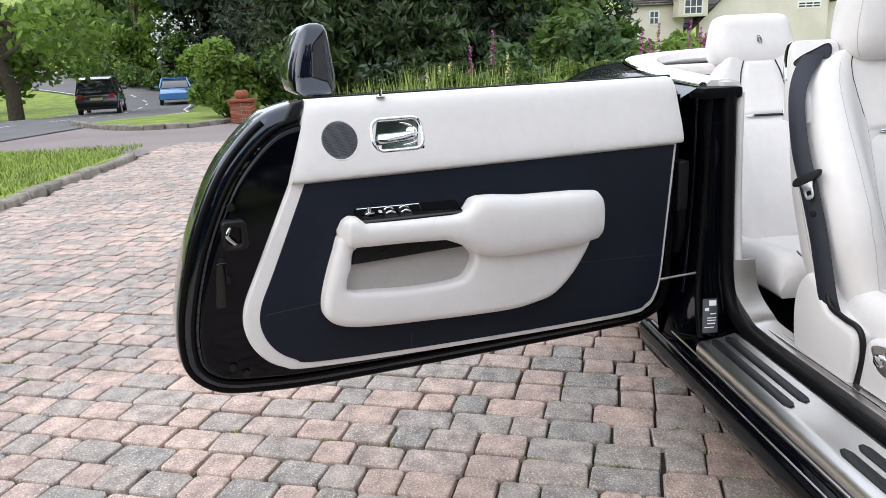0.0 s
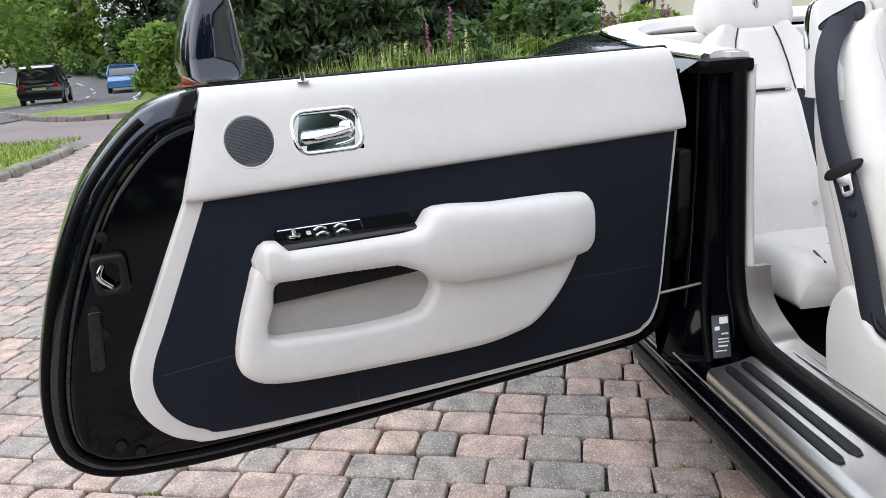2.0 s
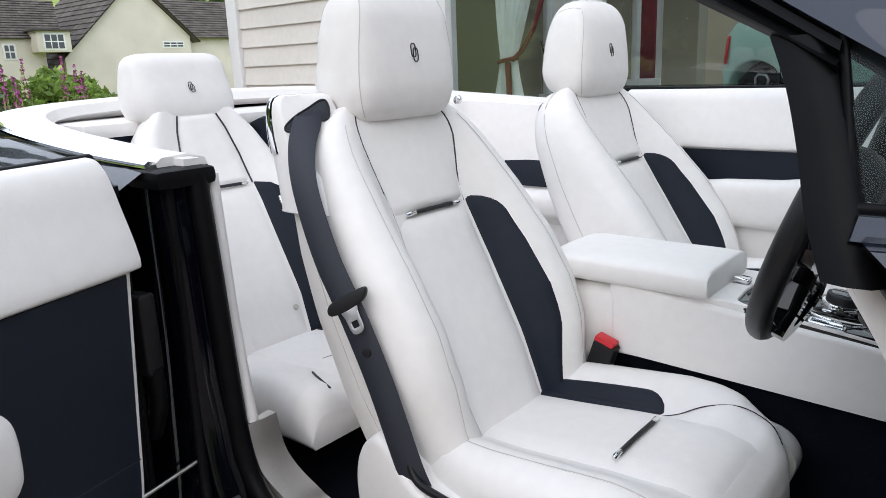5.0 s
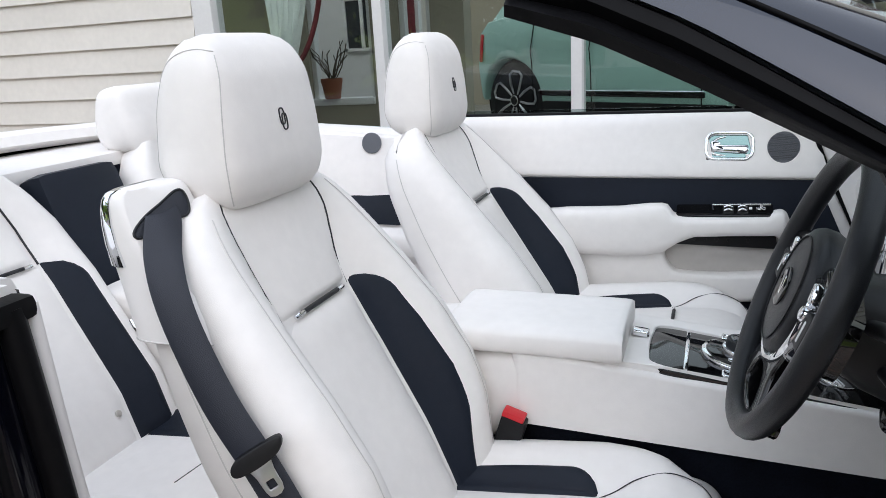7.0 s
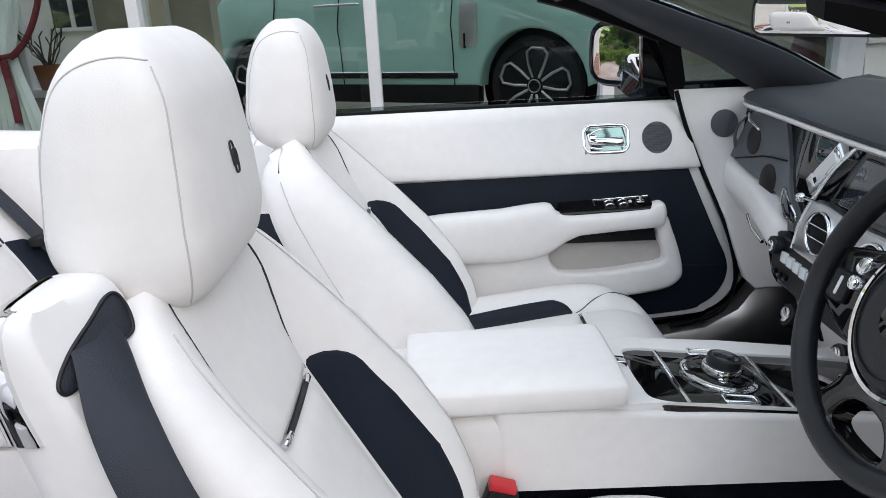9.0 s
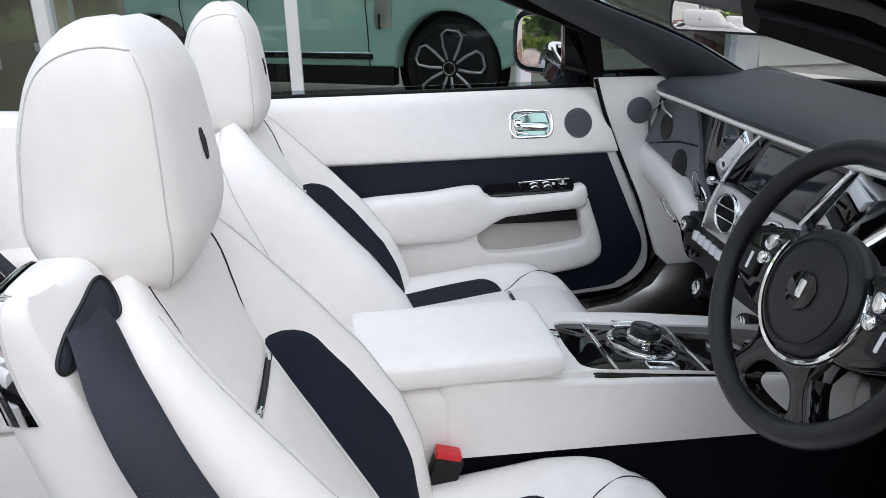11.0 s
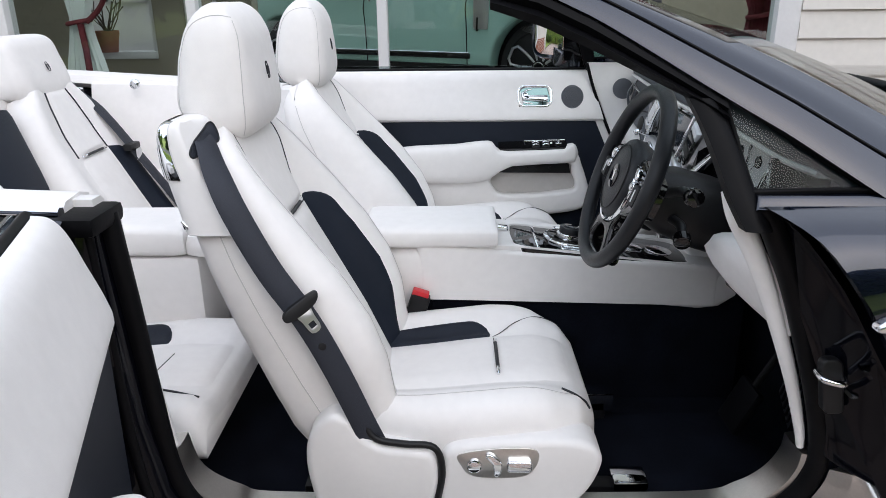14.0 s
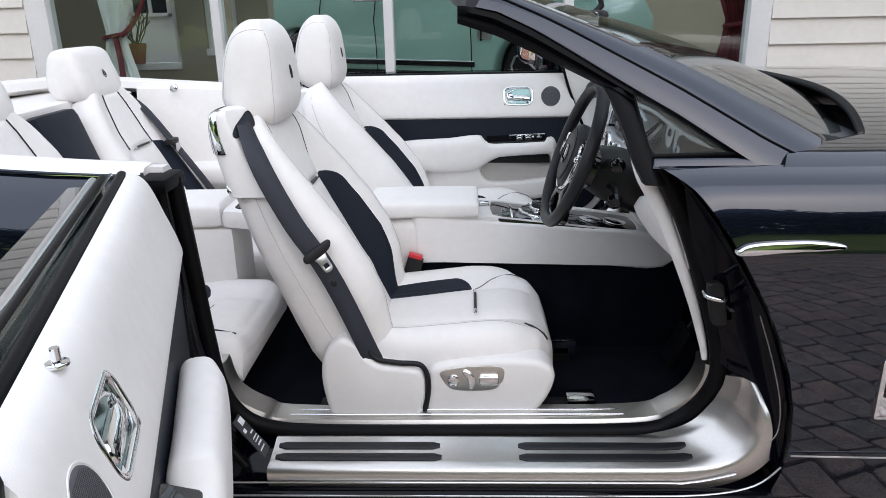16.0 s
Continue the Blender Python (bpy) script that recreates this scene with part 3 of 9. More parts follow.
    cover = curve_points([(0.112, 0.30), (0.085, 0.42), (0.095, 0.50), (0.135, 0.545), (0.175, 0.535), (0.20, 0.50), (0.235, 0.475), (0.29, 0.468), (0.335, 0.455), (0.345, 0.40), (0.335, 0.34), (0.318, 0.285), (0.25, 0.272), (0.16, 0.272)], 5, True)
    slab("recliner_cover", cover, xz, WHITE_SHELL, seat, -0.06, 0.032, 0.016, "white recliner cover", steps=4)
    tube("gap_trim", curve_points([(0.20, fl + side * 0.014, 0.52), (0.225, fl + side * 0.02, 0.488), (0.28, fl + side * 0.022, 0.478), (0.338, fl + side * 0.02, 0.468), (0.353, fl + side * 0.018, 0.41), (0.34, fl + side * 0.018, 0.33)], 6), 0.007, PLASTIC, seat, "black gap trim")
    inner = y0 - side * 0.26
    slab("inner_shell", skirt, lambda a, b, n: (a + ahead, inner - side * n, b + lift_by * step(0.3, 0.4, b)), WHITE_SHELL, seat, -0.05, 0.004, 0.01)
    rings = []
    for z, g in ((0.272, 0.68), (0.30, 0.78), (0.36, 0.93), (0.42, 1.0), (0.455, 0.98)):
        rings.append([Vector((x, y, z + lift_by * step(0.3, 0.4, z))) for x, y in superellipse(0.38 + ahead, y0, 0.285 * g, 0.262 * g, 4.0, 40)])
    loft("seat_base", rings, WHITE_SHELL, seat, "white seat base", smooth=60)
    for sgn in (-1, 1):
        block("seat_rail", (0.05, y0 + sgn * 0.17 - 0.02, 0.232), (0.77, y0 + sgn * 0.17 + 0.02, 0.30), PLASTIC, seat, 0.005)
        block("rail_end", (0.715, y0 + sgn * 0.18 - 0.03, 0.272), (0.790, y0 + sgn * 0.18 + 0.03, 0.325), CHROME, seat, 0.006, "polished rail end")

    # seat controls
    plate_out = curve_points([(0.385, 0.452), (0.44, 0.465), (0.52, 0.468), (0.543, 0.455), (0.538, 0.425), (0.515, 0.402), (0.45, 0.398), (0.41, 0.405), (0.392, 0.425)], 5, True)
    plate = slab("control_plate", plate_out, xz, STEEL, seat, 0.018, 0.0225, 0.0015, "brushed metal control plate")
    disc("control_knob", (0.416, fl + side * 0.0225, 0.430), (0, side, 0), 0.015, CHROME, plate, 0.008, "chrome round switch", 24, 0.002, 0.003)
    slab("control_switch", curve_points([(0.438, 0.455), (0.45, 0.459), (0.47, 0.440), (0.468, 0.415), (0.456, 0.410), (0.452, 0.435)], 4, True), xz, CHROME, plate, 0.0225, 0.034, 0.003, "chrome backrest switch")
    slab("control_switch", rounded_rect(0.480, 0.420, 0.530, 0.445, 0.006), xz, CHROME, plate, 0.0225, 0.036, 0.004, "chrome seat switch")

    # belt tower on the shoulder: a white housing with a slanted slot and a chrome band round its back
    slot_at = Vector((-0.076, y0 + side * 0.208, 1.064))
    slot_n = Vector((0.845, 0.38 * side, 0.38)).normalized()
    slot_a = (Vector((0.024, -0.081 * side, 0.027)) - slot_n * Vector((0.024, -0.081 * side, 0.027)).dot(slot_n)).normalized()
    slot_b = slot_n.cross(slot_a) * -side

    def housing(z, x0, x1, d0, d1, angle, grow=0.0):
        c, q = math.cos(angle), math.sin(angle)
        v = Vector(((x0 + x1) / 2 + ((x1 - x0) / 2 + grow) * math.copysign(abs(c) ** 0.5, c), y0 + side * ((d0 + d1) / 2 + ((d1 - d0) / 2 + grow) * math.copysign(abs(q) ** 0.5, q)), z))
        over = (v - slot_at).dot(slot_n)
        return v - slot_n * over * step(0.965, 1.01, z) if over > 0 else v

    rows = [(0.900, -0.118, 0.030, 0.12, 0.2665), (0.93, -0.124, 0.012, 0.12, 0.2625), (0.96, -0.132, -0.008, 0.125, 0.258), (1.00, -0.142, -0.030, 0.127, 0.2545), (1.03, -0.147, -0.047, 0.129, 0.253), (1.055, -0.148, -0.060, 0.130, 0.251),
            (1.075, -0.146, -0.068, 0.131, 0.249), (1.088, -0.143, -0.074, 0.133, 0.246), (1.096, -0.138, -0.080, 0.137, 0.241), (1.100, -0.130, -0.090, 0.145, 0.232)]
    tower_ob = loft("belt_tower", [[housing(*r, 2 * math.pi * k / 48) for k in range(48)] for r in rows], WHITE_SHELL, seat, "white belt guide on the shoulder", smooth=60)
    slot_place = lambda a, b, n: slot_at + slot_a * a + slot_b * b + slot_n * n
    slot_line = [Vector((p.x, p.y)) for p in curve_points([(-0.047, -0.012, 0), (-0.044, -0.003, 0), (-0.02, 0.006, 0), (0.012, 0.011, 0), (0.036, 0.015, 0), (0.046, 0.010, 0), (0.044, -0.006, 0), (0.034, -0.020, 0), (0.018, -0.019, 0), (-0.014, -0.013, 0), (-0.036, -0.016, 0)], 5, True)]
    slot = slab("belt_slot", slot_line, slot_place, BELT, tower_ob, -0.012, 0.0012, 0.0008, "black belt slot")
    tube("slot_lip", [slot_place(p[0], p[1], 0.001) for p in slot_line], 0.0018, WHEEL, slot, "dark slot lip", 8, True)
    rings = []
    for r in rows[3:]:
        arc = [radians(96 + 132 * k / 14) for k in range(15)]
        rings.append([housing(*r, q, 0.0035) for q in arc] + [housing(*r, q, -0.004) for q in reversed(arc)])
    loft("chrome_band", rings, CHROME, tower_ob, "chrome shoulder band", smooth=60)
    lever = disc("lever_bezel", (-0.106, y0 + side * 0.240, 0.913), (-0.2, side, 0.0), 0.010, CHROME, seat, 0.010, "chrome fold lever bezel", 20, 0.002, 0.004)
    tube("fold_lever", curve_points([(-0.114, y0 + side * 0.252, 0.923), (-0.105, y0 + side * 0.255, 0.913), (-0.098, y0 + side * 0.252, 0.902)], 4), 0.0035, CHROME, lever, "chrome fold lever", 8)
    tube("seam", [housing(*rows[0], radians(30 + 100 * k / 14), 0.0006) for k in range(15)], 0.0011, STITCH, seat)

    # belt
    belt = thing("seat_belt", (0.2, y0 + side * 0.29, 0.46), "dark grey seat belt hanging with a bright metal tongue", "seat belt", "seat belts")
    o = lambda x, d, z: Vector((x, y0 + side * d, z))
    path = [slot_at + slot_a * 0.002 + slot_b * 0.006 - slot_n * 0.010, slot_at - slot_a * 0.002 - slot_b * 0.008 + slot_n * 0.005, o(-0.042, 0.252, 1.012), o(-0.008, 0.279, 0.945), o(0.048, 0.293, 0.84), o(0.108, 0.296, 0.745), o(0.156, 0.292, 0.64), o(0.205, 0.290, 0.515), o(0.222, 0.285, 0.47)]
    norm = [Vector((0.80, 0.4 * side, 0.4)), Vector((0.8, 0.5 * side, 0.35)), Vector((0.6, 0.75 * side, 0.25))] + [Vector((0.40, 0.9 * side, 0.15))] * 6
    ribbon("webbing", path, norm, 0.048, BELT, belt)
    run = (path[5] - path[4]).normalized()
    nn = Vector((0.40, 0.9 * side, 0.15)).normalized()
    ac = run.cross(nn).normalized()
    c = o(0.099, 0.300, 0.772)
    place = lambda a, b, n: c + ac * a * 0.76 * side - run * b * (0.62 if b > -0.02 else 0.9) + nn * n * 0.7
    body = slab("tongue_grip", curve_points([(-0.048, 0.006), (-0.03, 0.020), (0.02, 0.022), (0.052, 0.018), (0.05, 0.0), (0.03, -0.014), (-0.01, -0.018), (-0.044, -0.012)], 4, True), place, PLASTIC, belt, -0.005, 0.010, 0.004, "black tongue grip")
    slab("tongue_plate", curve_points([(-0.022, -0.006), (0.022, -0.006), (0.017, -0.024), (0.013, -0.055), (-0.013, -0.055), (-0.017, -0.024)], 3, True), place, SILVER, body, 0.004, 0.008, 0.001, "bright metal tongue",
         holes=[rounded_rect(-0.008, -0.047, 0.008, -0.034, 0.002, 3)])
    bt = path[6].lerp(path[5], 0.5) + nn * 0.003
    disc("belt_button", bt, nn, 0.0075, PLASTIC, belt, 0.003, "small black stop button", 18)

    # buckle beside the console
    bx = y0 - side * 0.232
    buckle = thing("belt_buckle", (0.26, bx, 0.47), "black belt buckle with a red release button", "belt buckle", "belt buckles")
    tilt_m = Matrix.Rotation(radians(18), 4, "Y")
    block("buckle_body", (0.252, bx - 0.017, 0.475), (0.302, bx + 0.017, 0.575), PLASTIC, buckle, 0.006, turn=tilt_m)
    block("release_button", (0.268, bx - 0.014, 0.568), (0.312, bx + 0.014, 0.584), RED, buckle, 0.004, "red release button", turn=tilt_m)
    return seat


front_seat(-0.40, -1, "white leather driver's seat with a navy inlay and piping")
front_seat(0.40, 1, "white leather passenger seat with a navy inlay and piping", 0.11, 0.075, 0.055)


def rear_seat(y0, outer, label):
    seat = thing("rear_bucket_seat", (-0.5, y0, 0.25), label, "car seat", "rear seats")
    bx = [(0.42, -0.555), (0.55, -0.605), (0.75, -0.715), (0.9, -0.795), (1.05, -0.858)]
    bw = [(0.42, 0.215), (0.55, 0.235), (0.8, 0.235), (0.92, 0.215), (1.0, 0.175), (1.05, 0.13)]
    out = Vector((0.9, 0, 0.436))

    def back(s, t, lift=0.0):
        z = 0.42 + 0.63 * t
        a = abs(s)
        d = 0.038 * step(0.42, 0.8, a) * (1 - t * 0.8) - (0.05 * (1 - math.sqrt(max(0, 1 - ((a - 0.78) / 0.22) ** 2))) if a > 0.78 else 0)
        return Vector((straight(bx, z), y0 + straight(bw, z) * s, z)) + out * (d + lift)

    rings = []
    for i in range(31):
        t = i / 30
        ring = [back(-1 + j / 15, t) for j in range(31)]
        z = 0.42 + 0.63 * t
        ring += [Vector((straight(bx, z), y0 + straight(bw, z) * s, z)) - out * 0.1 * f for s, f in ((1, 0.8), (0.9, 1), (0, 1), (-0.9, 1), (-1, 0.8))]
        rings.append(ring)
    loft("backrest", rings, WHITE, seat, smooth=70)
    tp = (0.845 - 0.42) / 0.63
    lo, hi = lambda t: -0.42, lambda t: 0.42
    patch("lower_panel", back, 0.02, tp - 0.004, lo, hi, WHITE, seat, 0.006)
    patch("upper_panel", back, tp + 0.004, 0.98, lo, hi, WHITE, seat, 0.006)

    def strip_right(t):
        f = math.sqrt(max(0, 1 - ((t - 0.58) / 0.1) ** 2)) if t > 0.58 else 1
        return 0.43 + 0.36 * f

    patch("bolster_inlay", back, 0.03, 0.68, lambda t: 0.43, strip_right, NAVY, seat, 0.005, 30, label="navy leather bolster inlay", edge=0.12)
    for s in (-0.42, 0.42):
        tube("piping", [back(s, tp + (0.98 - tp) * k / 10, 0.002) for k in range(11)], 0.0024, PIPING, seat, "navy piping")
    pen_loop(seat, back(-0.34, tp, 0.004), back(0.34, tp, 0.004), out)
    disc("anchor_button", back(0.30, 0.15, 0.006), out, 0.008, STEEL, seat, 0.003, "small metal button", 16)
    # headrest
    rows = [(1.018, 0.10, -0.96, -0.878), (1.03, 0.136, -0.995, -0.856), (1.06, 0.149, -1.015, -0.852), (1.10, 0.149, -1.018, -0.860), (1.14, 0.144, -1.012, -0.874), (1.175, 0.139, -1.002, -0.886), (1.195, 0.124, -0.985, -0.902), (1.203, 0.095, -0.962, -0.920)]
    hs = curve_points([Vector((r[0], r[1], r[2])) for r in rows], 3)
    xs = curve_points([Vector((r[3], 0, 0)) for r in rows], 3)
    rings = [[Vector((x, y, h.x)) for x, y in superellipse((h.z + x1.x) / 2, y0, (x1.x - h.z) / 2, h.y, 4.2, 40)] for h, x1 in zip(hs, xs)]
    headrest = loft("headrest", rings, WHITE, seat, smooth=75)
    monogram(headrest, lambda a, b, n: (-0.862 + n - 0.30 * b + 0.002, y0 + a, 1.112 + b), 0.019, 0.028)
    # cushion
    cz = [(-0.6, 0.44), (-0.45, 0.455), (-0.3, 0.47), (-0.2, 0.468), (-0.165, 0.45), (-0.15, 0.42)]

    def top(s, t, lift=0.0):
        x = -0.60 + 0.45 * t
        a = abs(s)
        d = 0.02 * step(0.45, 0.8, a) - (0.045 * (1 - math.sqrt(max(0, 1 - ((a - 0.8) / 0.2) ** 2))) if a > 0.8 else 0)
        return Vector((x, y0 + 0.255 * s, straight(cz, x) + d + lift))

    rings = []
    for i in range(25):
        t = 1 - (1 - i / 24) ** 1.6
        ring = [top(-1 + j / 14, t) for j in range(29)]
        x = -0.60 + 0.45 * t
        back_off = 0.03 * step(0.6, 1, t)
        ring += [Vector((x - back_off * f, y0 + 0.255 * s, z)) for s, z, f in ((1, 0.385, 0.0), (0.97, 0.372, 0.1), (-0.97, 0.372, 0.1), (-1, 0.385, 0.0))]
        rings.append(ring)
    loft("cushion", rings, WHITE, seat, smooth=70)
    patch("seat_panel", top, 0.06, 0.93, lambda t: -0.45, lambda t: 0.42, WHITE, seat, 0.006)

    def inlay(t):
        f = math.sqrt(max(0, 1 - ((t - 0.4) / 0.14) ** 2)) if t > 0.4 else 1
        return 0.435 + 0.36 * f

    patch("cushion_inlay", top, 0.04, 0.538, lambda t: 0.43, inlay, NAVY, seat, 0.005, 24, label="navy leather cushion inlay", edge=0.12)
    tube("piping", [top(-0.25 + 0.4 * k / 8, 0.60 + 0.004 * k, 0.004) for k in range(9)], 0.0028, PIPING, seat, "navy piping")
    tube("piping", curve_points([top(s * (1 if outer < 0 else 1), t, 0.002) for s, t in ((-0.52, 0.70), (-0.6, 0.80), (-0.66, 0.92))], 4), 0.0026, PIPING, seat, "navy piping")
    return seat


rear_seat(-0.345, -1, "white leather rear seat with a navy inlay behind the driver")
rear_seat(0.345, 1, "white leather rear seat with a navy inlay behind the passenger")

# belt of the far rear seat
rear_belt = thing("seat_belt", (-0.45, 0.5, 0.5), "dark grey rear seat belt across the white backrest", "seat belt", "seat belts")
pts = curve_points([Vector((-0.874, 0.512, 1.016)), Vector((-0.815, 0.505, 0.972)), Vector((-0.768, 0.504, 0.915)), Vector((-0.714, 0.510, 0.832)), Vector((-0.652, 0.518, 0.735)), Vector((-0.594, 0.53, 0.637)), Vector((-0.558, 0.53, 0.56))], 3)
ribbon("webbing", pts, [Vector((0.83, -0.2, 0.52))] * len(pts), 0.044, BELT, rear_belt)
block("tongue_grip", (-0.730, 0.474, 0.822), (-0.700, 0.546, 0.844), PLASTIC, rear_belt, 0.006, "black tongue grip")
block("tongue_plate", (-0.696, 0.494, 0.788), (-0.690, 0.526, 0.826), SILVER, rear_belt, 0.001, "bright metal tongue")
guide = block("belt_guide", (-0.912, 0.470, 0.992), (-0.866, 0.556, 1.026), CHROME, rear_belt, 0.010, "chrome belt guide")
block("guide_slot", (-0.880, 0.482, 1.004), (-0.862, 0.544, 1.020), RUBBER, guide, 0.004, "dark belt slot")


# ---- doors ----
CARD = [Vector((u, z)) for u, z in [(p.x, p.y) for p in curve_points([Vector((u, z, 0)) for u, z in (
    (0.125, 0.85), (0.147, 0.629), (0.160, 0.50), (0.176, 0.44), (0.206, 0.408), (0.29, 0.395), (0.719, 0.407), (1.125, 0.428), (1.205, 0.445), (1.252, 0.482), (1.276, 0.535), (1.272, 0.595), (1.235, 0.675), (1.15, 0.85))], 6)]]
CARD_IN = [Vector((p.x, p.y)) for p in curve_points([Vector((u, z, 0)) for u, z in (
    (0.138, 0.85), (0.159, 0.63), (0.172, 0.50), (0.187, 0.452), (0.214, 0.422), (0.29, 0.409), (0.719, 0.421), (1.11, 0.443), (1.18, 0.462), (1.222, 0.496), (1.243, 0.545), (1.238, 0.595), (1.203, 0.67), (1.12, 0.85))], 6)]


def ring_on(place, centre, r, sides=32):
    return [place(centre[0] + r * math.cos(2 * math.pi * k / sides), centre[1] + r * math.sin(2 * math.pi * k / sides)) for k in range(sides)]


def door_inside(door, P, pin=True):
    """The trimmed inner face of a door; P(u, z, n): along the door from its hinge, up, and out from its face into the cabin."""
    pl = lambda a, b, n: P(a, b, n)
    slab("edge_trim", CARD + [Vector((1.138, 0.888)), Vector((0.124, 0.888))], pl, WHITE, door, -0.035, 0.0, 0.006, "white leather edge trim")
    slab("lower_card", CARD_IN, pl, NAVY, door, -0.01, 0.004, 0.002, "navy leather lower door card")
    # upper white panel, rolled over the top
    sec = curve_points([Vector((n, z, 0)) for n, z in ((-0.02, 0.852), (0.011, 0.855), (0.016, 0.866), (0.012, 0.886), (0.005, 0.910), (-0.007, 0.945), (-0.017, 0.976), (-0.028, 1.002), (-0.043, 1.019), (-0.064, 1.024))], 4)
    sec = [(v.x, v.y) for v in sec] + [(-0.067, 0.98), (-0.062, 0.90), (-0.04, 0.852)]
    # with a hollow cut for the handle
    rings, spots = [], []
    for i in range(61):
        f = i / 60
        e = 0.003 * (1 if i in (0, 60) else 0)
        at = [lerp(0.116, 1.150 - 0.33 * (z - 0.85), f) for n, z in sec]
        rings.append([P(u, z, n - e) for u, (n, z) in zip(at, sec)])
        spots += [(u, z, n) for u, (n, z) in zip(at, sec)]
    pv, pf = loft_data(rings)
    pf = [q for q in pf if not all(0.841 < spots[k][0] < 0.961 and 0.902 < spots[k][1] < 0.973 and spots[k][2] > -0.03 for k in q)]
    shape("upper_panel", pv, pf, WHITE, door, "white leather upper door panel", 50)
    # speaker and handle follow the slant of the panel
    flat = P
    P = lambda u, z, n: flat(u, z, n - 0.0235 - 0.33 * (z - 0.9375))
    pl = lambda a, b, n: P(a, b, n)
    sp = disc_on("speaker", P, (1.034, 0.936), 0.0405, 0.012, 0.0195, MESH_GREY, door, "round grey speaker mesh")
    verts, faces = [], []
    for i in range(-17, 18):
        for j in range(-15, 16):
            a, b = (i + 0.5 * (j % 2)) * 0.0025, j * 0.00217
            if a * a + b * b < 0.0375 ** 2:
                k = len(verts)
                verts += [P(1.034 + a + 0.0008 * math.cos(q * math.pi / 3), 0.936 + b + 0.0008 * math.sin(q * math.pi / 3), 0.0198) for q in range(6)]
                faces.append(tuple(range(k, k + 6)))
    tagged(shape("perforation", verts, faces, PLASTIC, sp, "", 0), "dark round holes of the speaker mesh", kind="stuff")
    tube("speaker_ring", ring_on(lambda a, b: P(a, b, 0.0185), (1.034, 0.936), 0.0415), 0.0018, WHITE, sp, "", 6, True)
    # chrome handle
    frame_in = rounded_rect(0.8425, 0.9035, 0.9595, 0.9715, 0.022, 7)
    loop = rounded_rect(0.8425, 0.9035, 0.9595, 0.9715, 0.022, 7)
    bezel = tube("handle_bezel", [P(a, b, 0.0145) for a, b in loop], 0.0062, CHROME, door, "chrome handle bezel", 12, True)
    rings = [[P(0.901 + (a - 0.901) * k, 0.9375 + (b - 0.9375) * k, 0.013 - 0.036 * (1 - k * k) ** 0.8) for a, b in frame_in] for k in (1.0, 0.97, 0.92, 0.85, 0.76, 0.65, 0.5, 0.33, 0.15, 0.02)]
    loft("handle_dish", rings, REFLECT_TEAL, bezel, "tinted chrome handle dish", smooth=80)
    # a polished inner frame stands in the dish round the lever
    inner = [Vector((p[0], p[1])) for p in curve_points([(0.857, 0.919), (0.856, 0.938), (0.866, 0.953), (0.885, 0.960), (0.925, 0.963), (0.946, 0.960), (0.950, 0.945), (0.949, 0.925), (0.940, 0.915), (0.90, 0.912)], 4, True)]
    tube("inner_frame", [P(p[0], p[1], 0.006 + 0.005 * step(0.0, 0.07, 0.93 - p[0])) for p in inner], 0.0042, CHROME, bezel, "polished inner frame", 8, True)
    # the hinge end swells into the root of the lever
    rings = []
    for u, z0, z1, n in ((0.848, 0.918, 0.956, 0.004), (0.853, 0.914, 0.958, 0.013), (0.860, 0.916, 0.957, 0.017), (0.870, 0.922, 0.955, 0.015), (0.884, 0.938, 0.957, 0.008), (0.905, 0.950, 0.961, -0.004)):
        rings.append([P(u, z, nn) for nn, z in superellipse((n - 0.012) / 2, (z0 + z1) / 2, (n + 0.012) / 2 + 0.002, (z1 - z0) / 2, 2.4, 20)])
    loft("lever_root", rings, CHROME, bezel, "polished lever root", smooth=60)
    rings = []
    for u, z, h, n in ((0.852, 0.934, 0.0085, 0.014), (0.862, 0.934, 0.0095, 0.020), (0.89, 0.9325, 0.0100, 0.0225), (0.92, 0.931, 0.0108, 0.0225), (0.940, 0.930, 0.0115, 0.021), (0.946, 0.930, 0.0110, 0.019), (0.949, 0.930, 0.0075, 0.017)):
        rings.append([P(u, zz, nn) for nn, zz in superellipse(n - 0.007, z, 0.008, h, 2.3, 20)])
    loft("handle_lever", rings, CHROME, bezel, "chrome pull lever", smooth=60)
    rings = [[P(u, zz, nn) for nn, zz in superellipse(n, z, 0.004, 0.0052, 2.2, 14)] for u, z, n in ((0.880, 0.9525, -0.002), (0.890, 0.952, 0.008), (0.91, 0.951, 0.009), (0.926, 0.950, 0.007), (0.932, 0.9495, -0.006))]
    loft("lock_lever", rings, GLOSS, bezel, "small dark lock lever", smooth=60)
    # lower pocket piece
    P = lambda u, z, n: flat(u, z, n * 0.85)
    pl = lambda a, b, n: P(a, b, n)
    low = [Vector((p.x, p.y)) for p in curve_points([Vector((u, z, 0)) for u, z in ((1.045, 0.74), (1.075, 0.695), (1.108, 0.592), (1.098, 0.545), (1.035, 0.519), (0.86, 0.503), (0.663, 0.492), (0.58, 0.498), (0.519, 0.515), (0.455, 0.574), (0.412, 0.655), (0.46, 0.680), (0.62, 0.680), (0.74, 0.69), (0.82, 0.725), (0.93, 0.74))], 5, True)]
    hole = [Vector((p.x, p.y)) for p in curve_points([Vector((u, z, 0)) for u, z in ((1.024, 0.704), (1.042, 0.66), (1.054, 0.628), (1.045, 0.605), (0.98, 0.596), (0.895, 0.588), (0.80, 0.588), (0.764, 0.600), (0.744, 0.640), (0.768, 0.672), (0.806, 0.704), (0.92, 0.708))], 5, True)]
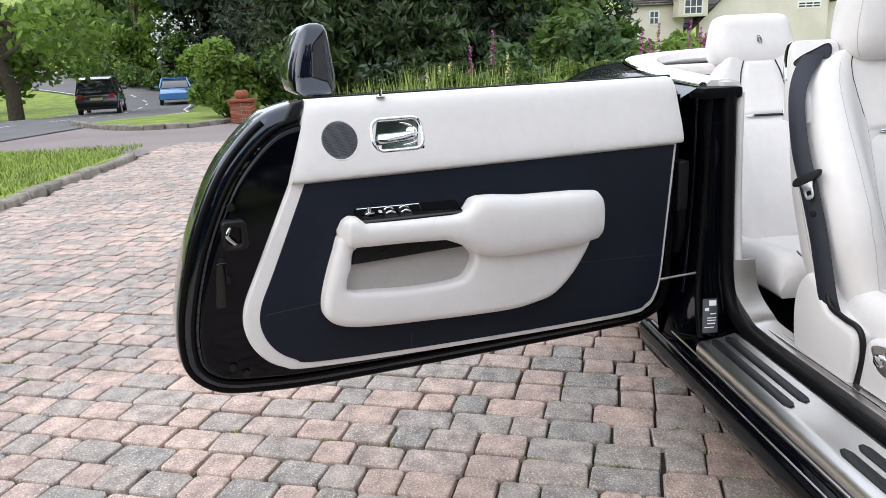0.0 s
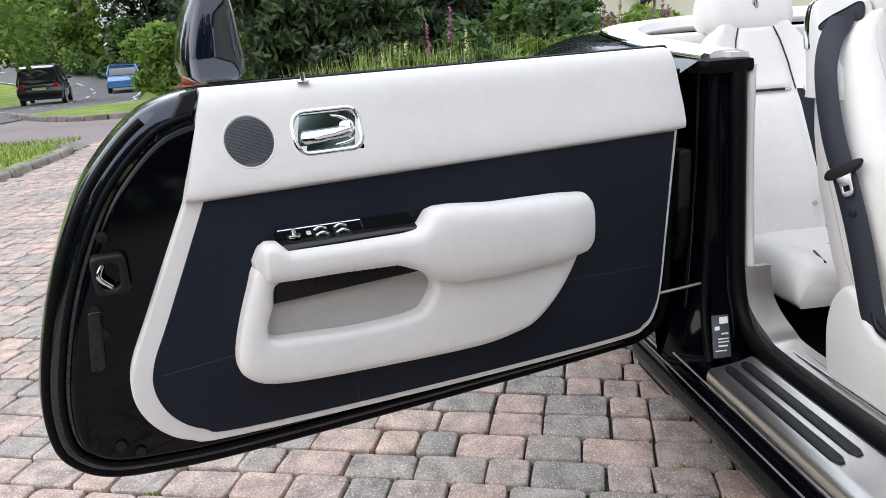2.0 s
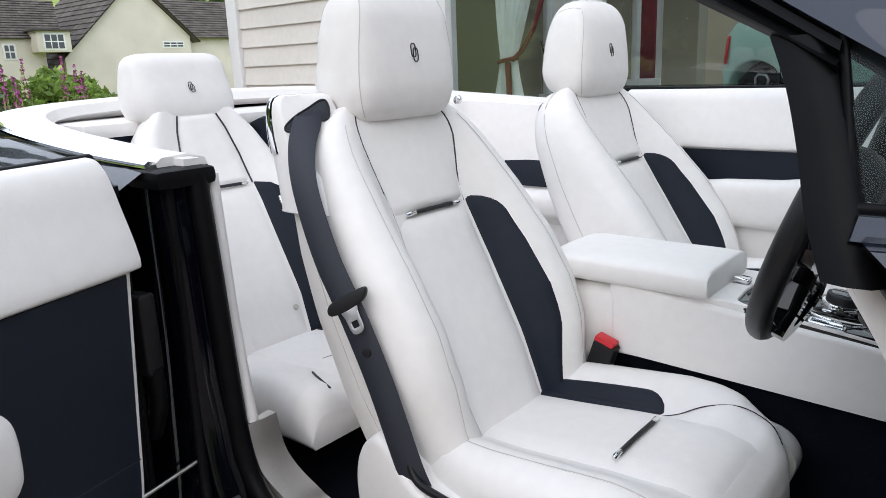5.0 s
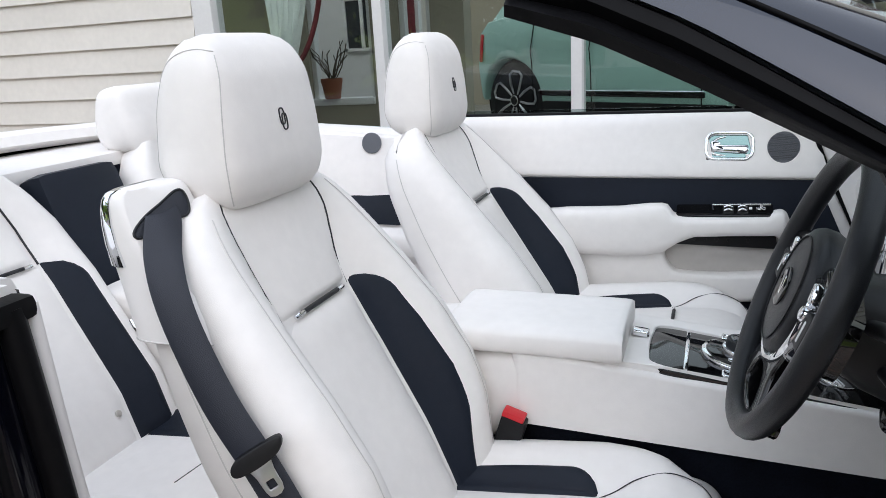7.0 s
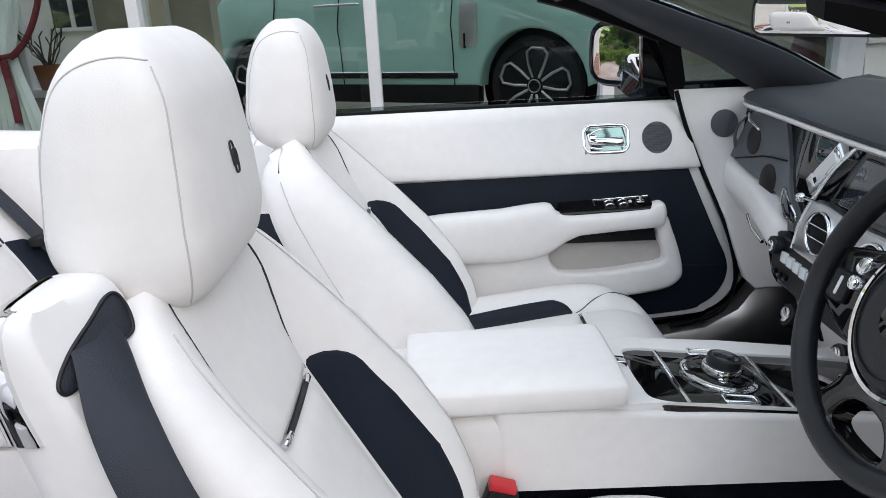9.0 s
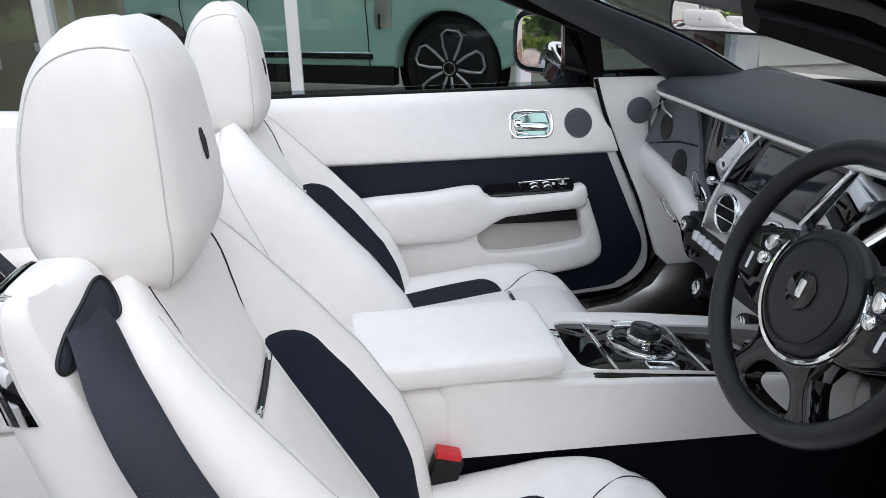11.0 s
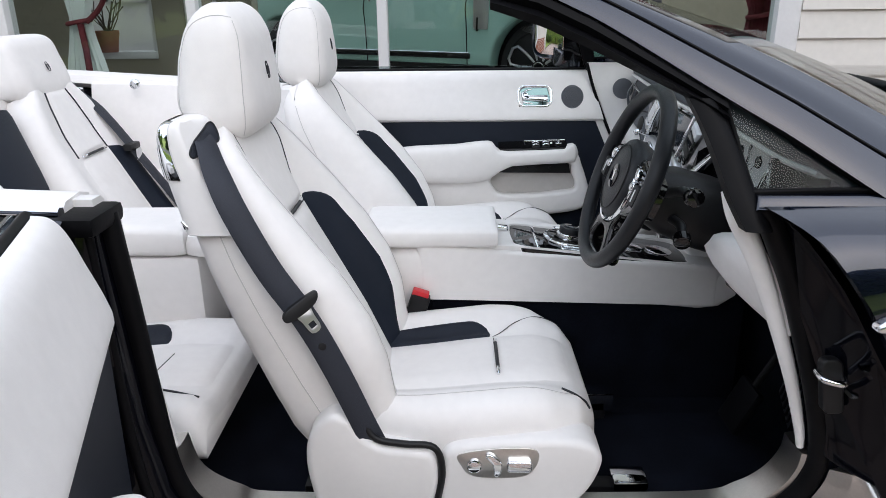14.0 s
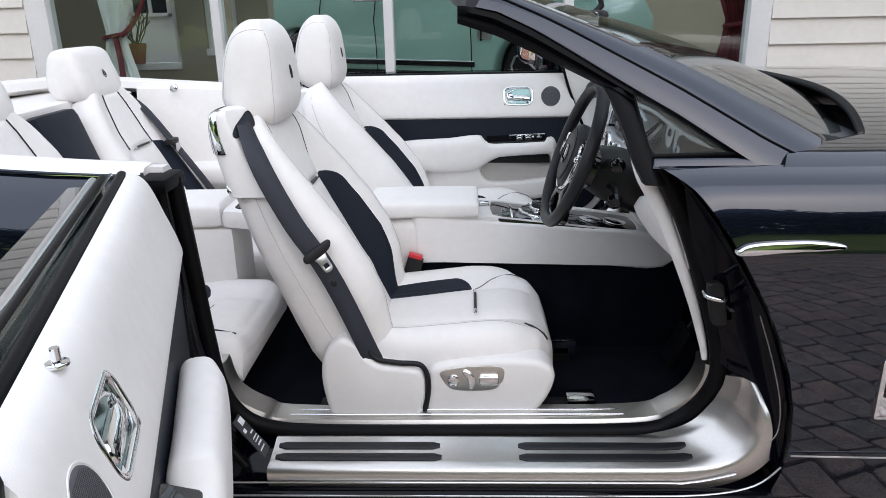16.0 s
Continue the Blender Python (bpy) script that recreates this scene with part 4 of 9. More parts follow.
    pocket = slab("map_pocket", low, pl, WHITE, door, 0.0, 0.052, 0.02, "white leather map pocket", holes=[hole], steps=4, hole_round=0.014)
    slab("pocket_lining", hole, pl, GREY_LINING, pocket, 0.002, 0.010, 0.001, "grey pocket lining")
    slab("pocket_panel", [Vector(v) for v in ((0.765, 0.668), (1.036, 0.664), (1.026, 0.714), (0.805, 0.714))], pl, PLASTIC, pocket, 0.02, 0.030, 0.003, "black switch strip in the pocket")
    for u in (0.80, 0.83, 0.86, 0.89, 0.94):
        disc("pocket_switch", P(u + 0.02, 0.686, 0.030), P(0, 0, 1) - P(0, 0, 0), 0.005, PLASTIC, pocket, 0.003, "", 12)
    # armrest
    top = [(0.378, 0.71), (0.388, 0.742), (0.41, 0.764), (0.47, 0.771), (0.62, 0.777), (0.70, 0.787), (0.742, 0.788), (0.752, 0.782), (0.758, 0.768), (0.772, 0.757), (0.80, 0.753), (0.92, 0.756), (1.008, 0.760), (1.020, 0.773), (1.038, 0.776), (1.05, 0.768), (1.060, 0.745)]
    bot = [(0.378, 0.69), (0.388, 0.660), (0.41, 0.642), (0.47, 0.636), (0.62, 0.634), (0.70, 0.639), (0.74, 0.650), (0.78, 0.679), (0.82, 0.697), (0.92, 0.703), (1.01, 0.706), (1.035, 0.706), (1.05, 0.712), (1.060, 0.73)]
    deep = [(0.378, 0.02), (0.40, 0.038), (0.46, 0.046), (0.70, 0.046), (0.80, 0.042), (1.0, 0.038), (1.045, 0.034), (1.060, 0.015)]
    rings = []
    for k in range(73):
        u = 0.378 + 0.682 * (0.5 - 0.5 * math.cos(math.pi * k / 72))
        zt, zb, d = straight(top, u), straight(bot, u), straight(deep, u)
        rings.append([P(u, z, n) for n, z in superellipse(0.004 + d, (zt + zb) / 2, d, (zt - zb) / 2, 3.0, 28)])
    arm = loft("armrest", rings, WHITE, door, "white leather armrest", smooth=70)
    # tilted switch plate behind the grip: chrome line, mirror knob, two pairs of window keys
    tilt = lambda a, b, n: P(a, 0.752 + 0.03 * max(0, a - 0.82) + 0.40 * (0.060 - b) + n, b)
    sw = slab("switch_panel", rounded_rect(0.772, 0.004, 1.018, 0.060, 0.006), tilt, GLOSS, arm, -0.014, 0.004, 0.002, "piano black window switch panel")
    tube("switch_trim", [tilt(0.865, 0.008, 0.005), tilt(1.012, 0.008, 0.005)], 0.0022, CHROME, sw, "chrome trim line", 6)
    tube("switch_trim", [tilt(0.865, 0.008, 0.005), tilt(0.868, 0.034, 0.005)], 0.0016, CHROME, sw, "chrome trim line", 6)
    knob = disc("mirror_knob_base", tilt(0.988, 0.026, 0.003), tilt(0, 0, 1) - tilt(0, 0, 0), 0.013, CHROME, sw, 0.004, "round chrome mirror switch", 24, 0.0015, 0.002)
    tube("mirror_knob", [tilt(0.988, 0.026, 0.006), tilt(0.988, 0.026, 0.016), tilt(0.988, 0.026, 0.018)], 0.0045, CHROME, knob, "chrome knob", 10)
    slab("small_key", rounded_rect(0.958, 0.020, 0.966, 0.030, 0.002, 3), tilt, DIAL, sw, 0.003, 0.006, 0.001, "pale square key")
    for u in (0.942, 0.906):
        slab("key_well", rounded_rect(u - 0.014, 0.012, u + 0.014, 0.050, 0.004), tilt, PLASTIC, sw, 0.0, 0.0052, 0.001, "dark key well")
        for b in (0.022, 0.038):
            tube("toggle", curve_points([tilt(u - 0.010, b, 0.006), tilt(u, b + 0.001, 0.011), tilt(u + 0.010, b, 0.006)], 4), 0.0036, CHROME, sw, "chrome window key", 8)
    # seams of the lower card
    for a, b in (((1.230, 0.575), (1.10, 0.582)), ((0.90, 0.470), (0.902, 0.430)), ((0.44, 0.572), (0.165, 0.556))):
        tube("seam", [P(*a, 0.0042), P(*b, 0.0042)], 0.0012, PIPING, door)
    if pin:
        disc("pin_collar", P(0.925, 1.019, -0.045), (0, 0, 1), 0.011, CHROME, door, 0.003, "chrome lock pin collar", 20)
        tube("lock_pin", [P(0.925, 1.018, -0.045), P(0.925, 1.034, -0.045), P(0.925, 1.036, -0.045)], 0.0045, CHROME, door, "chrome lock pin", 12)


def disc_on(name, P, centre, r, n0, n1, mat, parent, label=""):
    return slab(name, [Vector((centre[0] + r * math.cos(2 * math.pi * k / 40), centre[1] + r * math.sin(2 * math.pi * k / 40))) for k in range(40)], lambda a, b, n: P(a, b, n), mat, parent, n0, n1, 0.002, label)


D_O, D_U, D_N = Vector((-0.25, -0.87, 0)), Vector((0.3165, -0.9486, 0)), Vector((0.9486, 0.3165, 0))


def on_open_door(u, z, n):
    k = 1.0295
    return D_O + D_U * (1.262 + (u - 1.262) * k) + D_N * (n * k + 0.084) + Vector((0, 0, 1.081 + (z - 1.081) * k))


def on_far_door(u, z, n):
    return Vector((u - 0.235, 0.715 - n, z + 0.022))


SHELL = [Vector((p.x, p.y)) for p in curve_points([Vector((u, z, 0)) for u, z in ((1.10, 1.022), (1.18, 0.998), (1.25, 0.94), (1.31, 0.86), (1.370, 0.73), (1.409, 0.59), (1.416, 0.49), (1.396, 0.432), (1.34, 0.390), (1.24, 0.371), (1.087, 0.360), (0.64, 0.349), (0.289, 0.344), (0.17, 0.35), (0.10, 0.40), (0.085, 0.55), (0.075, 0.80), (0.075, 0.98))], 6)] + [Vector((0.09, 1.0))]

open_door = thing("driver_door", (-0.2, -0.9, 0.35), "open black coach door with white and navy leather trim", "car door", "car doors")
P = on_open_door
slab("door_shell", SHELL, lambda a, b, n: P(a, b, n), PAINT, open_door, -0.175, -0.040, 0.035, "glossy black door shell", steps=5)
slab("inner_frame", offset2(ccw(SHELL), 0.045), lambda a, b, n: P(a, b, n), JAMB_PAINT, open_door, -0.06, -0.022, 0.012, "black inner door frame", steps=3)
for d, n, r in ((0.012, -0.052, 0.009), (0.034, -0.038, 0.006)):
    loop = offset2(ccw(SHELL), d)
    tube("door_seal", [P(p[0], p[1], n) for p in loop if p[1] < 0.985], r, RUBBER, open_door, "black rubber door seal", 8)
door_inside(open_door, P)
# edge fittings: latch, bolts, sealing plug
latch = slab("latch", rounded_rect(1.248, 0.725, 1.300, 0.790, 0.012), lambda a, b, n: P(a, b, n), PLASTIC, open_door, -0.03, 0.0, 0.006, "metal door latch", holes=[rounded_rect(1.262, 0.737, 1.288, 0.775, 0.008)])
tube("latch_claw", curve_points([P(1.283, 0.775, -0.006), P(1.290, 0.757, -0.002), P(1.275, 0.738, -0.006)], 5), 0.005, CHROME, latch, "bright latch claw")
for u, z in ((1.275, 0.815), (1.305, 0.70), (1.30, 0.66), (1.31, 0.46), (1.283, 0.44)):
    disc("bolt", P(u, z, -0.022), D_N, 0.009, PLASTIC, open_door, 0.006, "black bolt", 14)
slab("latch_cover", rounded_rect(1.296, 0.60, 1.318, 0.70, 0.006), lambda a, b, n: P(a + 0.12 * (0.70 - b), b, n), GLOSS, open_door, -0.03, -0.015, 0.003, "black latch cover with print")
slab("corner_trim", [Vector((u, z)) for u, z in ((1.096, 1.024), (1.132, 0.915), (1.150, 0.905), (1.158, 0.935), (1.146, 0.98), (1.122, 1.018))], lambda a, b, n: P(a, b, n), PLASTIC, open_door, -0.06, -0.038, 0.006, "black corner trim")
# top rail outside the white panel: seal, glass edge and chrome line
tube("window_seal", [P(u, 1.018, -0.076) for u in (0.10, 0.4, 0.8, 1.10)], 0.010, RUBBER, open_door, "rubber window seal", 8)
slab("glass_edge", [Vector((0.10, 0.98)), Vector((1.05, 0.98)), Vector((1.02, 1.030)), Vector((0.10, 1.024))], lambda a, b, n: P(a, b, n), CAR_PANE, open_door, -0.098, -0.092, 0.001, "lowered window glass")
tube("waist_line", [P(u, 1.008, -0.130) for u in (0.09, 0.5, 1.09)], 0.009, SILVER, open_door, "satin silver waist line", 8)
tube("outer_seal", [P(u, 1.012, -0.112) for u in (0.09, 0.5, 1.09)], 0.009, RUBBER, open_door, "", 8)
# door mirror
rings = []
for z, u0, u1, n0, n1 in ((1.030, 1.015, 1.085, -0.17, -0.10), (1.04, 0.995, 1.100, -0.25, -0.12), (1.07, 0.990, 1.102, -0.30, -0.125), (1.10, 0.992, 1.096, -0.31, -0.13), (1.14, 0.996, 1.082, -0.31, -0.135), (1.165, 1.0, 1.070, -0.30, -0.14), (1.180, 1.006, 1.058, -0.285, -0.15), (1.186, 1.018, 1.045, -0.27, -0.165)):
    rings.append([P(a, z, b) for a, b in superellipse((u0 + u1) / 2, (n0 + n1) / 2, (u1 - u0) / 2, (n1 - n0) / 2, 4.0, 28)])
loft("wing_mirror", rings, PAINT, open_door, "glossy black wing mirror", smooth=60)
# hinges to the pillar and check strap
tube("check_strap", [P(0.165, 0.475, -0.02), Vector((-0.175, -0.80, 0.468))], 0.004, STEEL, open_door, "metal check strap", 8)
disc("strap_end", Vector((-0.185, -0.812, 0.470)), (1, 0, 0), 0.01, STEEL, open_door, 0.02, "", 14)
slab("wiring_boot", rounded_rect(0.062, 0.66, 0.098, 0.80, 0.01), lambda a, b, n: P(a, b, n), PLASTIC, open_door, -0.06, -0.02, 0.006, "black wiring cover")
tube("cable_sleeve", curve_points([P(0.08, 0.67, -0.03), P(0.075, 0.60, -0.035), P(0.07, 0.54, -0.06)], 8), 0.016, RUBBER, open_door, "ribbed black cable sleeve", 10)

far_door = thing("passenger_door", (0.4, 0.85, 0.35), "closed black passenger door with white and navy leather trim", "car door", "car doors")
F = on_far_door
slab("door_shell", SHELL, lambda a, b, n: F(a, b, n), PAINT, far_door, -0.19, -0.036, 0.03, "glossy black door shell", steps=4)
door_inside(far_door, F, False)
tube("window_seal", [F(u, 1.020, -0.078) for u in (0.02, 0.4, 0.8, 1.09)], 0.012, RUBBER, far_door, "rubber window seal", 8)
slab("door_window", [Vector((0.05, 0.98)), Vector((1.0, 0.98)), Vector((1.0, 1.035)), Vector((0.05, 1.035))], lambda a, b, n: F(a, b, n), CAR_PANE, far_door, -0.135, -0.130, 0.001, "lowered window glass")
aim = Vector((-0.855, -0.52, 0.03)).normalized()
mc, mr_, mu = Vector((0.742, 0.895, 1.163)), Vector((0.57, -0.82, 0)).normalized(), Vector((0, 0, 1))
rings = []
for d, g in ((0.004, 0.93), (0.006, 0.97), (0.0, 1.0), (-0.04, 0.99), (-0.08, 0.86), (-0.105, 0.62), (-0.115, 0.3)):
    rings.append([mc + mr_ * a + mu * b + aim * d for a, b in superellipse(0, 0, 0.110 * g, 0.091 * g, 3.6, 36)])
fm = loft("wing_mirror", rings, PAINT, far_door, "glossy black wing mirror", smooth=60)
slab("mirror_glass", [Vector(p) for p in superellipse(0, 0, 0.089, 0.073, 4.2, 36)], lambda a, b, n: mc - mr_ * a + mu * b + aim * n, MIRROR, fm, 0.002, 0.0075, 0.001, "wing mirror glass")
loft("mirror_arm", [[Vector((x + 0.05 * c, y, z + 0.03 * q)) for c, q in ((-1, -1), (1, -1), (1, 1), (-1, 1))] for x, y, z in ((0.84, 0.80, 1.05), (0.80, 0.86, 1.085), (0.79, 0.90, 1.10))], PAINT, fm, "black mirror arm", smooth=50)
slab("mirror_sail", [Vector(p) for p in ((0.768, 1.080), (0.852, 1.082), (0.842, 1.190), (0.80, 1.232), (0.762, 1.238))], lambda a, b, n: Vector((a, 0.765 + n, b)), GLOSS, far_door, -0.006, 0.03, 0.005, "black mirror sail panel")

# ---- car body ----
car = thing("convertible_car", (0.3, 0, 0), "glossy black open-top luxury car with a white leather cabin", "car")


SHUT = [(0.20, 1.11), (0.30, 1.138), (0.40, 1.146), (0.48, 1.141), (0.545, 1.129), (0.624, 1.104), (0.713, 1.067), (0.786, 1.025), (0.87, 0.977), (0.935, 0.930), (0.967, 0.903), (0.99, 0.872), (1.003, 0.845)]
SIDE_Y = [(0.16, 0.86), (0.22, 0.905), (0.32, 0.925), (0.42, 0.943), (0.60, 0.952), (0.80, 0.953), (0.90, 0.948), (0.96, 0.932), (0.99, 0.905), (1.003, 0.87)]


def hood_z(x, y):
    return 1.098 - 0.085 * (abs(y) / 0.87) ** 3.0 - 0.05 * max(0, x - 1.6) ** 1.6


def flank(sgn, x_far=2.9):
    verts, faces = [], []
    zs = [0.18, 0.22, 0.27, 0.32, 0.37, 0.42, 0.5, 0.58, 0.66, 0.74, 0.82, 0.88, 0.92, 0.95, 0.97, 0.985, 0.996, 1.003]
    n = 25
    for z in zs:
        for k in range(n):
            f = k / (n - 1)
            x = lerp(straight(SHUT, z), x_far, f * f * 0.6 + f * 0.4)
            y = straight(SIDE_Y, z) - 0.10 * max(0, (x - 1.8) / 1.1) ** 2 + 0.006 * math.sin(min(max((x - 0.9) / 0.6, 0), 1) * math.pi / 2)
            verts.append(Vector((x, sgn * y, z - 0.05 * max(0, x - 1.6) ** 1.6 * step(0.5, 1.0, z))))
    for i in range(len(zs) - 1):
        for k in range(n - 1):
            a = i * n + k
            faces.append((a, a + 1, a + n + 1, a + n))
    m = len(verts)
    verts += [v + Vector((0, -sgn * 0.02, 0)) for v in verts]
    faces += [tuple(m + q for q in f) for f in faces]
    edge = [i * n for i in range(len(zs))]
    faces += [(a, b, b + m, a + m) for a, b in zip(edge, edge[1:])]
    return shape("front_wing", verts, faces, PAINT, car, "glossy black front wing", 50)


for side in (-1, 1):
    flank(side)

# bonnet
def bonnet_rear(v):
    """The bonnet's rear edge: arched round the windscreen, hooking back beside its pillars."""
    return 1.245 + 0.185 * (1 - abs(v) ** 2.3) - 0.16 * step(0.84, 0.93, abs(v))


verts, faces = [], []
nx, ny = 20, 61
for i in range(nx):
    for j in range(ny):
        v = -1 + 2 * j / (ny - 1)
        y = 0.875 * v
        x0 = bonnet_rear(v)
        x = lerp(x0, 2.9, i / (nx - 1))
        verts.append(Vector((x, y * (1 - 0.1 * max(0, (x - 1.8) / 1.1) ** 2), hood_z(x, y) - (0.012 if abs(v) > 0.99 else 0))))
        if i < nx - 1 and j < ny - 1:
            a = i * ny + j
            faces.append((a, a + 1, a + ny + 1, a + ny))
m = len(verts)
verts += [v - Vector((0, 0, 0.02)) for v in verts]
faces += [tuple(m + q for q in f) for f in faces]
faces += [(j, j + 1, j + 1 + m, j + m) for j in range(ny - 1)]
shape("bonnet", verts, faces, PAINT, car, "glossy black bonnet", 50)
lip = [Vector((bonnet_rear(v) - 0.002, 0.875 * v, hood_z(1.3, 0.875 * v) - 0.010)) for v in [-0.94 + 1.88 * k / 60 for k in range(61)]]
tube("bonnet_lip", lip, 0.013, RUBBER, car, "black bonnet rear lip", 8, flat=0.8)
# nose and grille block far ahead
block("nose", (2.86, -0.78, 0.25), (2.98, 0.78, 0.90), PAINT, car, 0.05)

# scuttle with wipers
pts = [Vector((1.27 + 0.16 * (1 - (abs(y) / 0.8) ** 2.5), y, 0.985)) for y in [-0.80 + 1.6 * k / 24 for k in range(25)]]
loft("scuttle", [[p + Vector((-0.07, 0, -0.03)), p + Vector((-0.07, 0, 0.012)), p + Vector((0.03, 0, 0.02)), p + Vector((0.07, 0, 0.028)), p + Vector((0.08, 0, -0.03))] for p in pts], PLASTIC, car, "black plastic scuttle", smooth=30)
for y0, y1, x1 in ((0.62, 0.10, 1.30), (0.02, -0.55, 1.28)):
    w = tube("wiper_arm", [(1.40, y0, 1.02), (1.385, y0 - 0.02, 1.04), (1.33, lerp(y0, y1, 0.6), 1.045)], 0.009, PLASTIC, car, "black wiper arm", 8, flat=0.6)
    tube("wiper_blade", [(1.37, y0 - 0.12, 1.028), (1.30, y1, 1.052)], 0.006, RUBBER, w, "wiper blade", 6)

# windscreen frame and glass
def lean(p):
    """The car leans with the slope of the forecourt: its far waist stands higher."""
    w = min(max((p.y + 0.78) / 1.5, 0), 1)
    return p + Vector((0.04, -0.055, straight([(1.0, 0.070), (1.1, 0.060), (1.23, 0.030), (1.35, 0.016)], p.z))) * w


def screen_flat(v, f):
    foot = Vector((1.235 + 0.16 * (1 - abs(v) ** 2.4), 0.785 * v, 1.016 + 0.030 * (1 - v * v)))
    head = Vector((0.515 - 0.06 * (1 - abs(v) ** 2.2), 0.628 * v, 1.352 + 0.030 * (1 - v * v)))
    p = foot.lerp(head, f)
    return p + Vector((0.3, 0, 0.9)) * 0.030 * math.sin(math.pi * f) * (1 - 0.3 * abs(v))


def screen(v, f):
    """A place on the windscreen: v across from -1 to 1, f from its foot to its head."""
    return lean(screen_flat(v, f))


verts, faces = [], []
for i in range(15):
    for j in range(25):
        verts.append(screen(-1 + j / 12, i / 14))
        if i < 14 and j < 24:
            a = i * 25 + j
            faces.append((a, a + 1, a + 26, a + 25))
glass_ob = shape("windscreen", verts, faces, CAR_PANE, car, "clear windscreen glass", 80)
glass_ob.visible_shadow = False
loft("screen_header", [[screen(v, 1.0) + Vector(o) for o in ((0.05, 0, -0.012), (0.02, 0, 0.010), (-0.02, 0, 0.014), (-0.05, 0, 0.002), (-0.058, 0, -0.015))] for v in [-1.0 + 2.0 * k / 24 for k in range(25)]], PAINT, car, "black windscreen header", close=False, caps=False, smooth=50)
loft("header_lining", [[screen(v, 1.0) + Vector(o) for o in ((-0.056, 0, -0.010), (-0.066, 0, -0.028), (-0.066, 0, -0.048), (-0.045, 0, -0.062), (0.0, 0, -0.050), (0.045, 0, -0.026), (0.050, 0, -0.014), (0.0, 0, -0.006))] for v in [-1.02 + 2.04 * k / 24 for k in range(25)]], DASH, car, "charcoal header lining", smooth=60)


def waist_y(z):
    """How far out the glass and pillars of the car's side stand at a height."""
    return 0.845 - 0.5 * (z - 1.0)


LOW_EDGE = [(0.46, 1.318), (0.52, 1.305), (0.60, 1.268), (0.663, 1.232), (0.771, 1.168), (0.89, 1.100), (1.048, 0.998), (1.16, 0.945), (1.26, 0.92)]
SEAL_EDGE = [(0.435, 1.282), (0.52, 1.255), (0.606, 1.216), (0.66, 1.190), (0.747, 1.148), (0.80, 1.118)]
for sgn in (-1, 1):
    # painted outer pillar between its lower edge and the glass, with a shut line along it
    rings, gap = [], []
    for k in range(33):
        f = 1.0 - k / 32
        top = screen_flat(1, f)
        x = top.x - 0.006
        zl = straight(LOW_EDGE, x - 0.035)
        low = Vector((x - 0.035, waist_y(zl) + 0.004, zl))
        out = low.lerp(top, 0.42) + Vector((0.0, 0.009, 0.010))
        up = low.lerp(top, 0.80) + Vector((0.0, 0.006, 0.009))
        ring = [low + Vector((0, -0.022, 0.004)), low, low.lerp(out, 0.35) + Vector((0, 0.003, 0.002)), out, out.lerp(up, 0.5) + Vector((0, 0.002, 0.004)), up, top + Vector((0, 0.004, 0.003)), top + Vector((0, -0.014, -0.004)), top + Vector((-0.02, -0.020, -0.030))]
        rings.append([lean(Vector((q.x, sgn * q.y, q.z))) for q in ring])
        gap.append(rings[-1][3] + Vector((0, sgn * 0.0005, 0.0005)))
    pillar = loft("windscreen_pillar", rings, PAINT, car, "glossy black windscreen pillar", smooth=50)
    tube("shut_line", gap, 0.0026, RUBBER, pillar, "thin black shut line", 6)
    # lining of the pillar towards the cabin
    rings = []
    for k in range(25):
        f = 1.0 - k / 24
        top = screen_flat(1, f)
        zl = straight(LOW_EDGE, top.x - 0.041)
        low = Vector((top.x - 0.045, waist_y(zl) - 0.022, zl))
        mid = low.lerp(top, 0.5) + Vector((-0.035, -0.030, -0.022))
        ring = [low, low + Vector((-0.012, -0.012, -0.012)), mid, top + Vector((-0.035, -0.035, -0.028)), top + Vector((-0.01, -0.030, -0.012)), top + Vector((-0.005, -0.012, -0.008))]
        rings.append([lean(Vector((q.x, sgn * q.y, q.z))) for q in ring])
    loft("pillar_lining", rings, DASH, car, "charcoal pillar lining", smooth=60)
    # broad rubber seal under the pillar
    rings = []
    for k in range(25):
        x = lerp(0.435, 0.80, k / 24)
        z0, z1 = straight(SEAL_EDGE, x), straight(LOW_EDGE, x + 0.01)
        y0, y1 = waist_y(z0) - 0.012, waist_y(z1) - 0.002
        lift = 0.012 * math.sin(math.pi * min(k / 3, 1) / 2)
        rings.append([lean(Vector((x, sgn * y, z))) for y, z in ((y0 - 0.022, z0 + 0.004), (y0, z0), (y0 + lift, lerp(z0, z1, 0.3)), (y1 - 0.003, lerp(z0, z1, 0.48)), (y1 + lift * 0.5, lerp(z0, z1, 0.72)), (y1, z1), (y1 - 0.03, z1))])
    loft("pillar_seal", rings, RUBBER, car, "black rubber pillar seal", smooth=50)
    # quarter light
    tri = [Vector(q) for q in ((0.802, 1.148), (0.834, 1.022), (1.005, 1.022), (0.90, 1.088))]
    q = slab("quarter_light", tri, lambda a, b, n: lean(Vector((a, sgn * (waist_y(b) - 0.014 + n), b))), CAR_PANE, car, -0.003, 0.003, 0.001, "small triangular side window")
    q.visible_shadow = False
    loop = offset2(ccw(tri), -0.005)
    tube("quarter_frame", [lean(Vector((p[0], sgn * (waist_y(p[1]) - 0.014), p[1]))) for p in loop], 0.008, RUBBER, q, "black frame", 8, True)
    post = [(0.765, 1.152), (0.787, 1.110), (0.806, 1.060), (0.822, 1.010), (0.842, 0.965)]
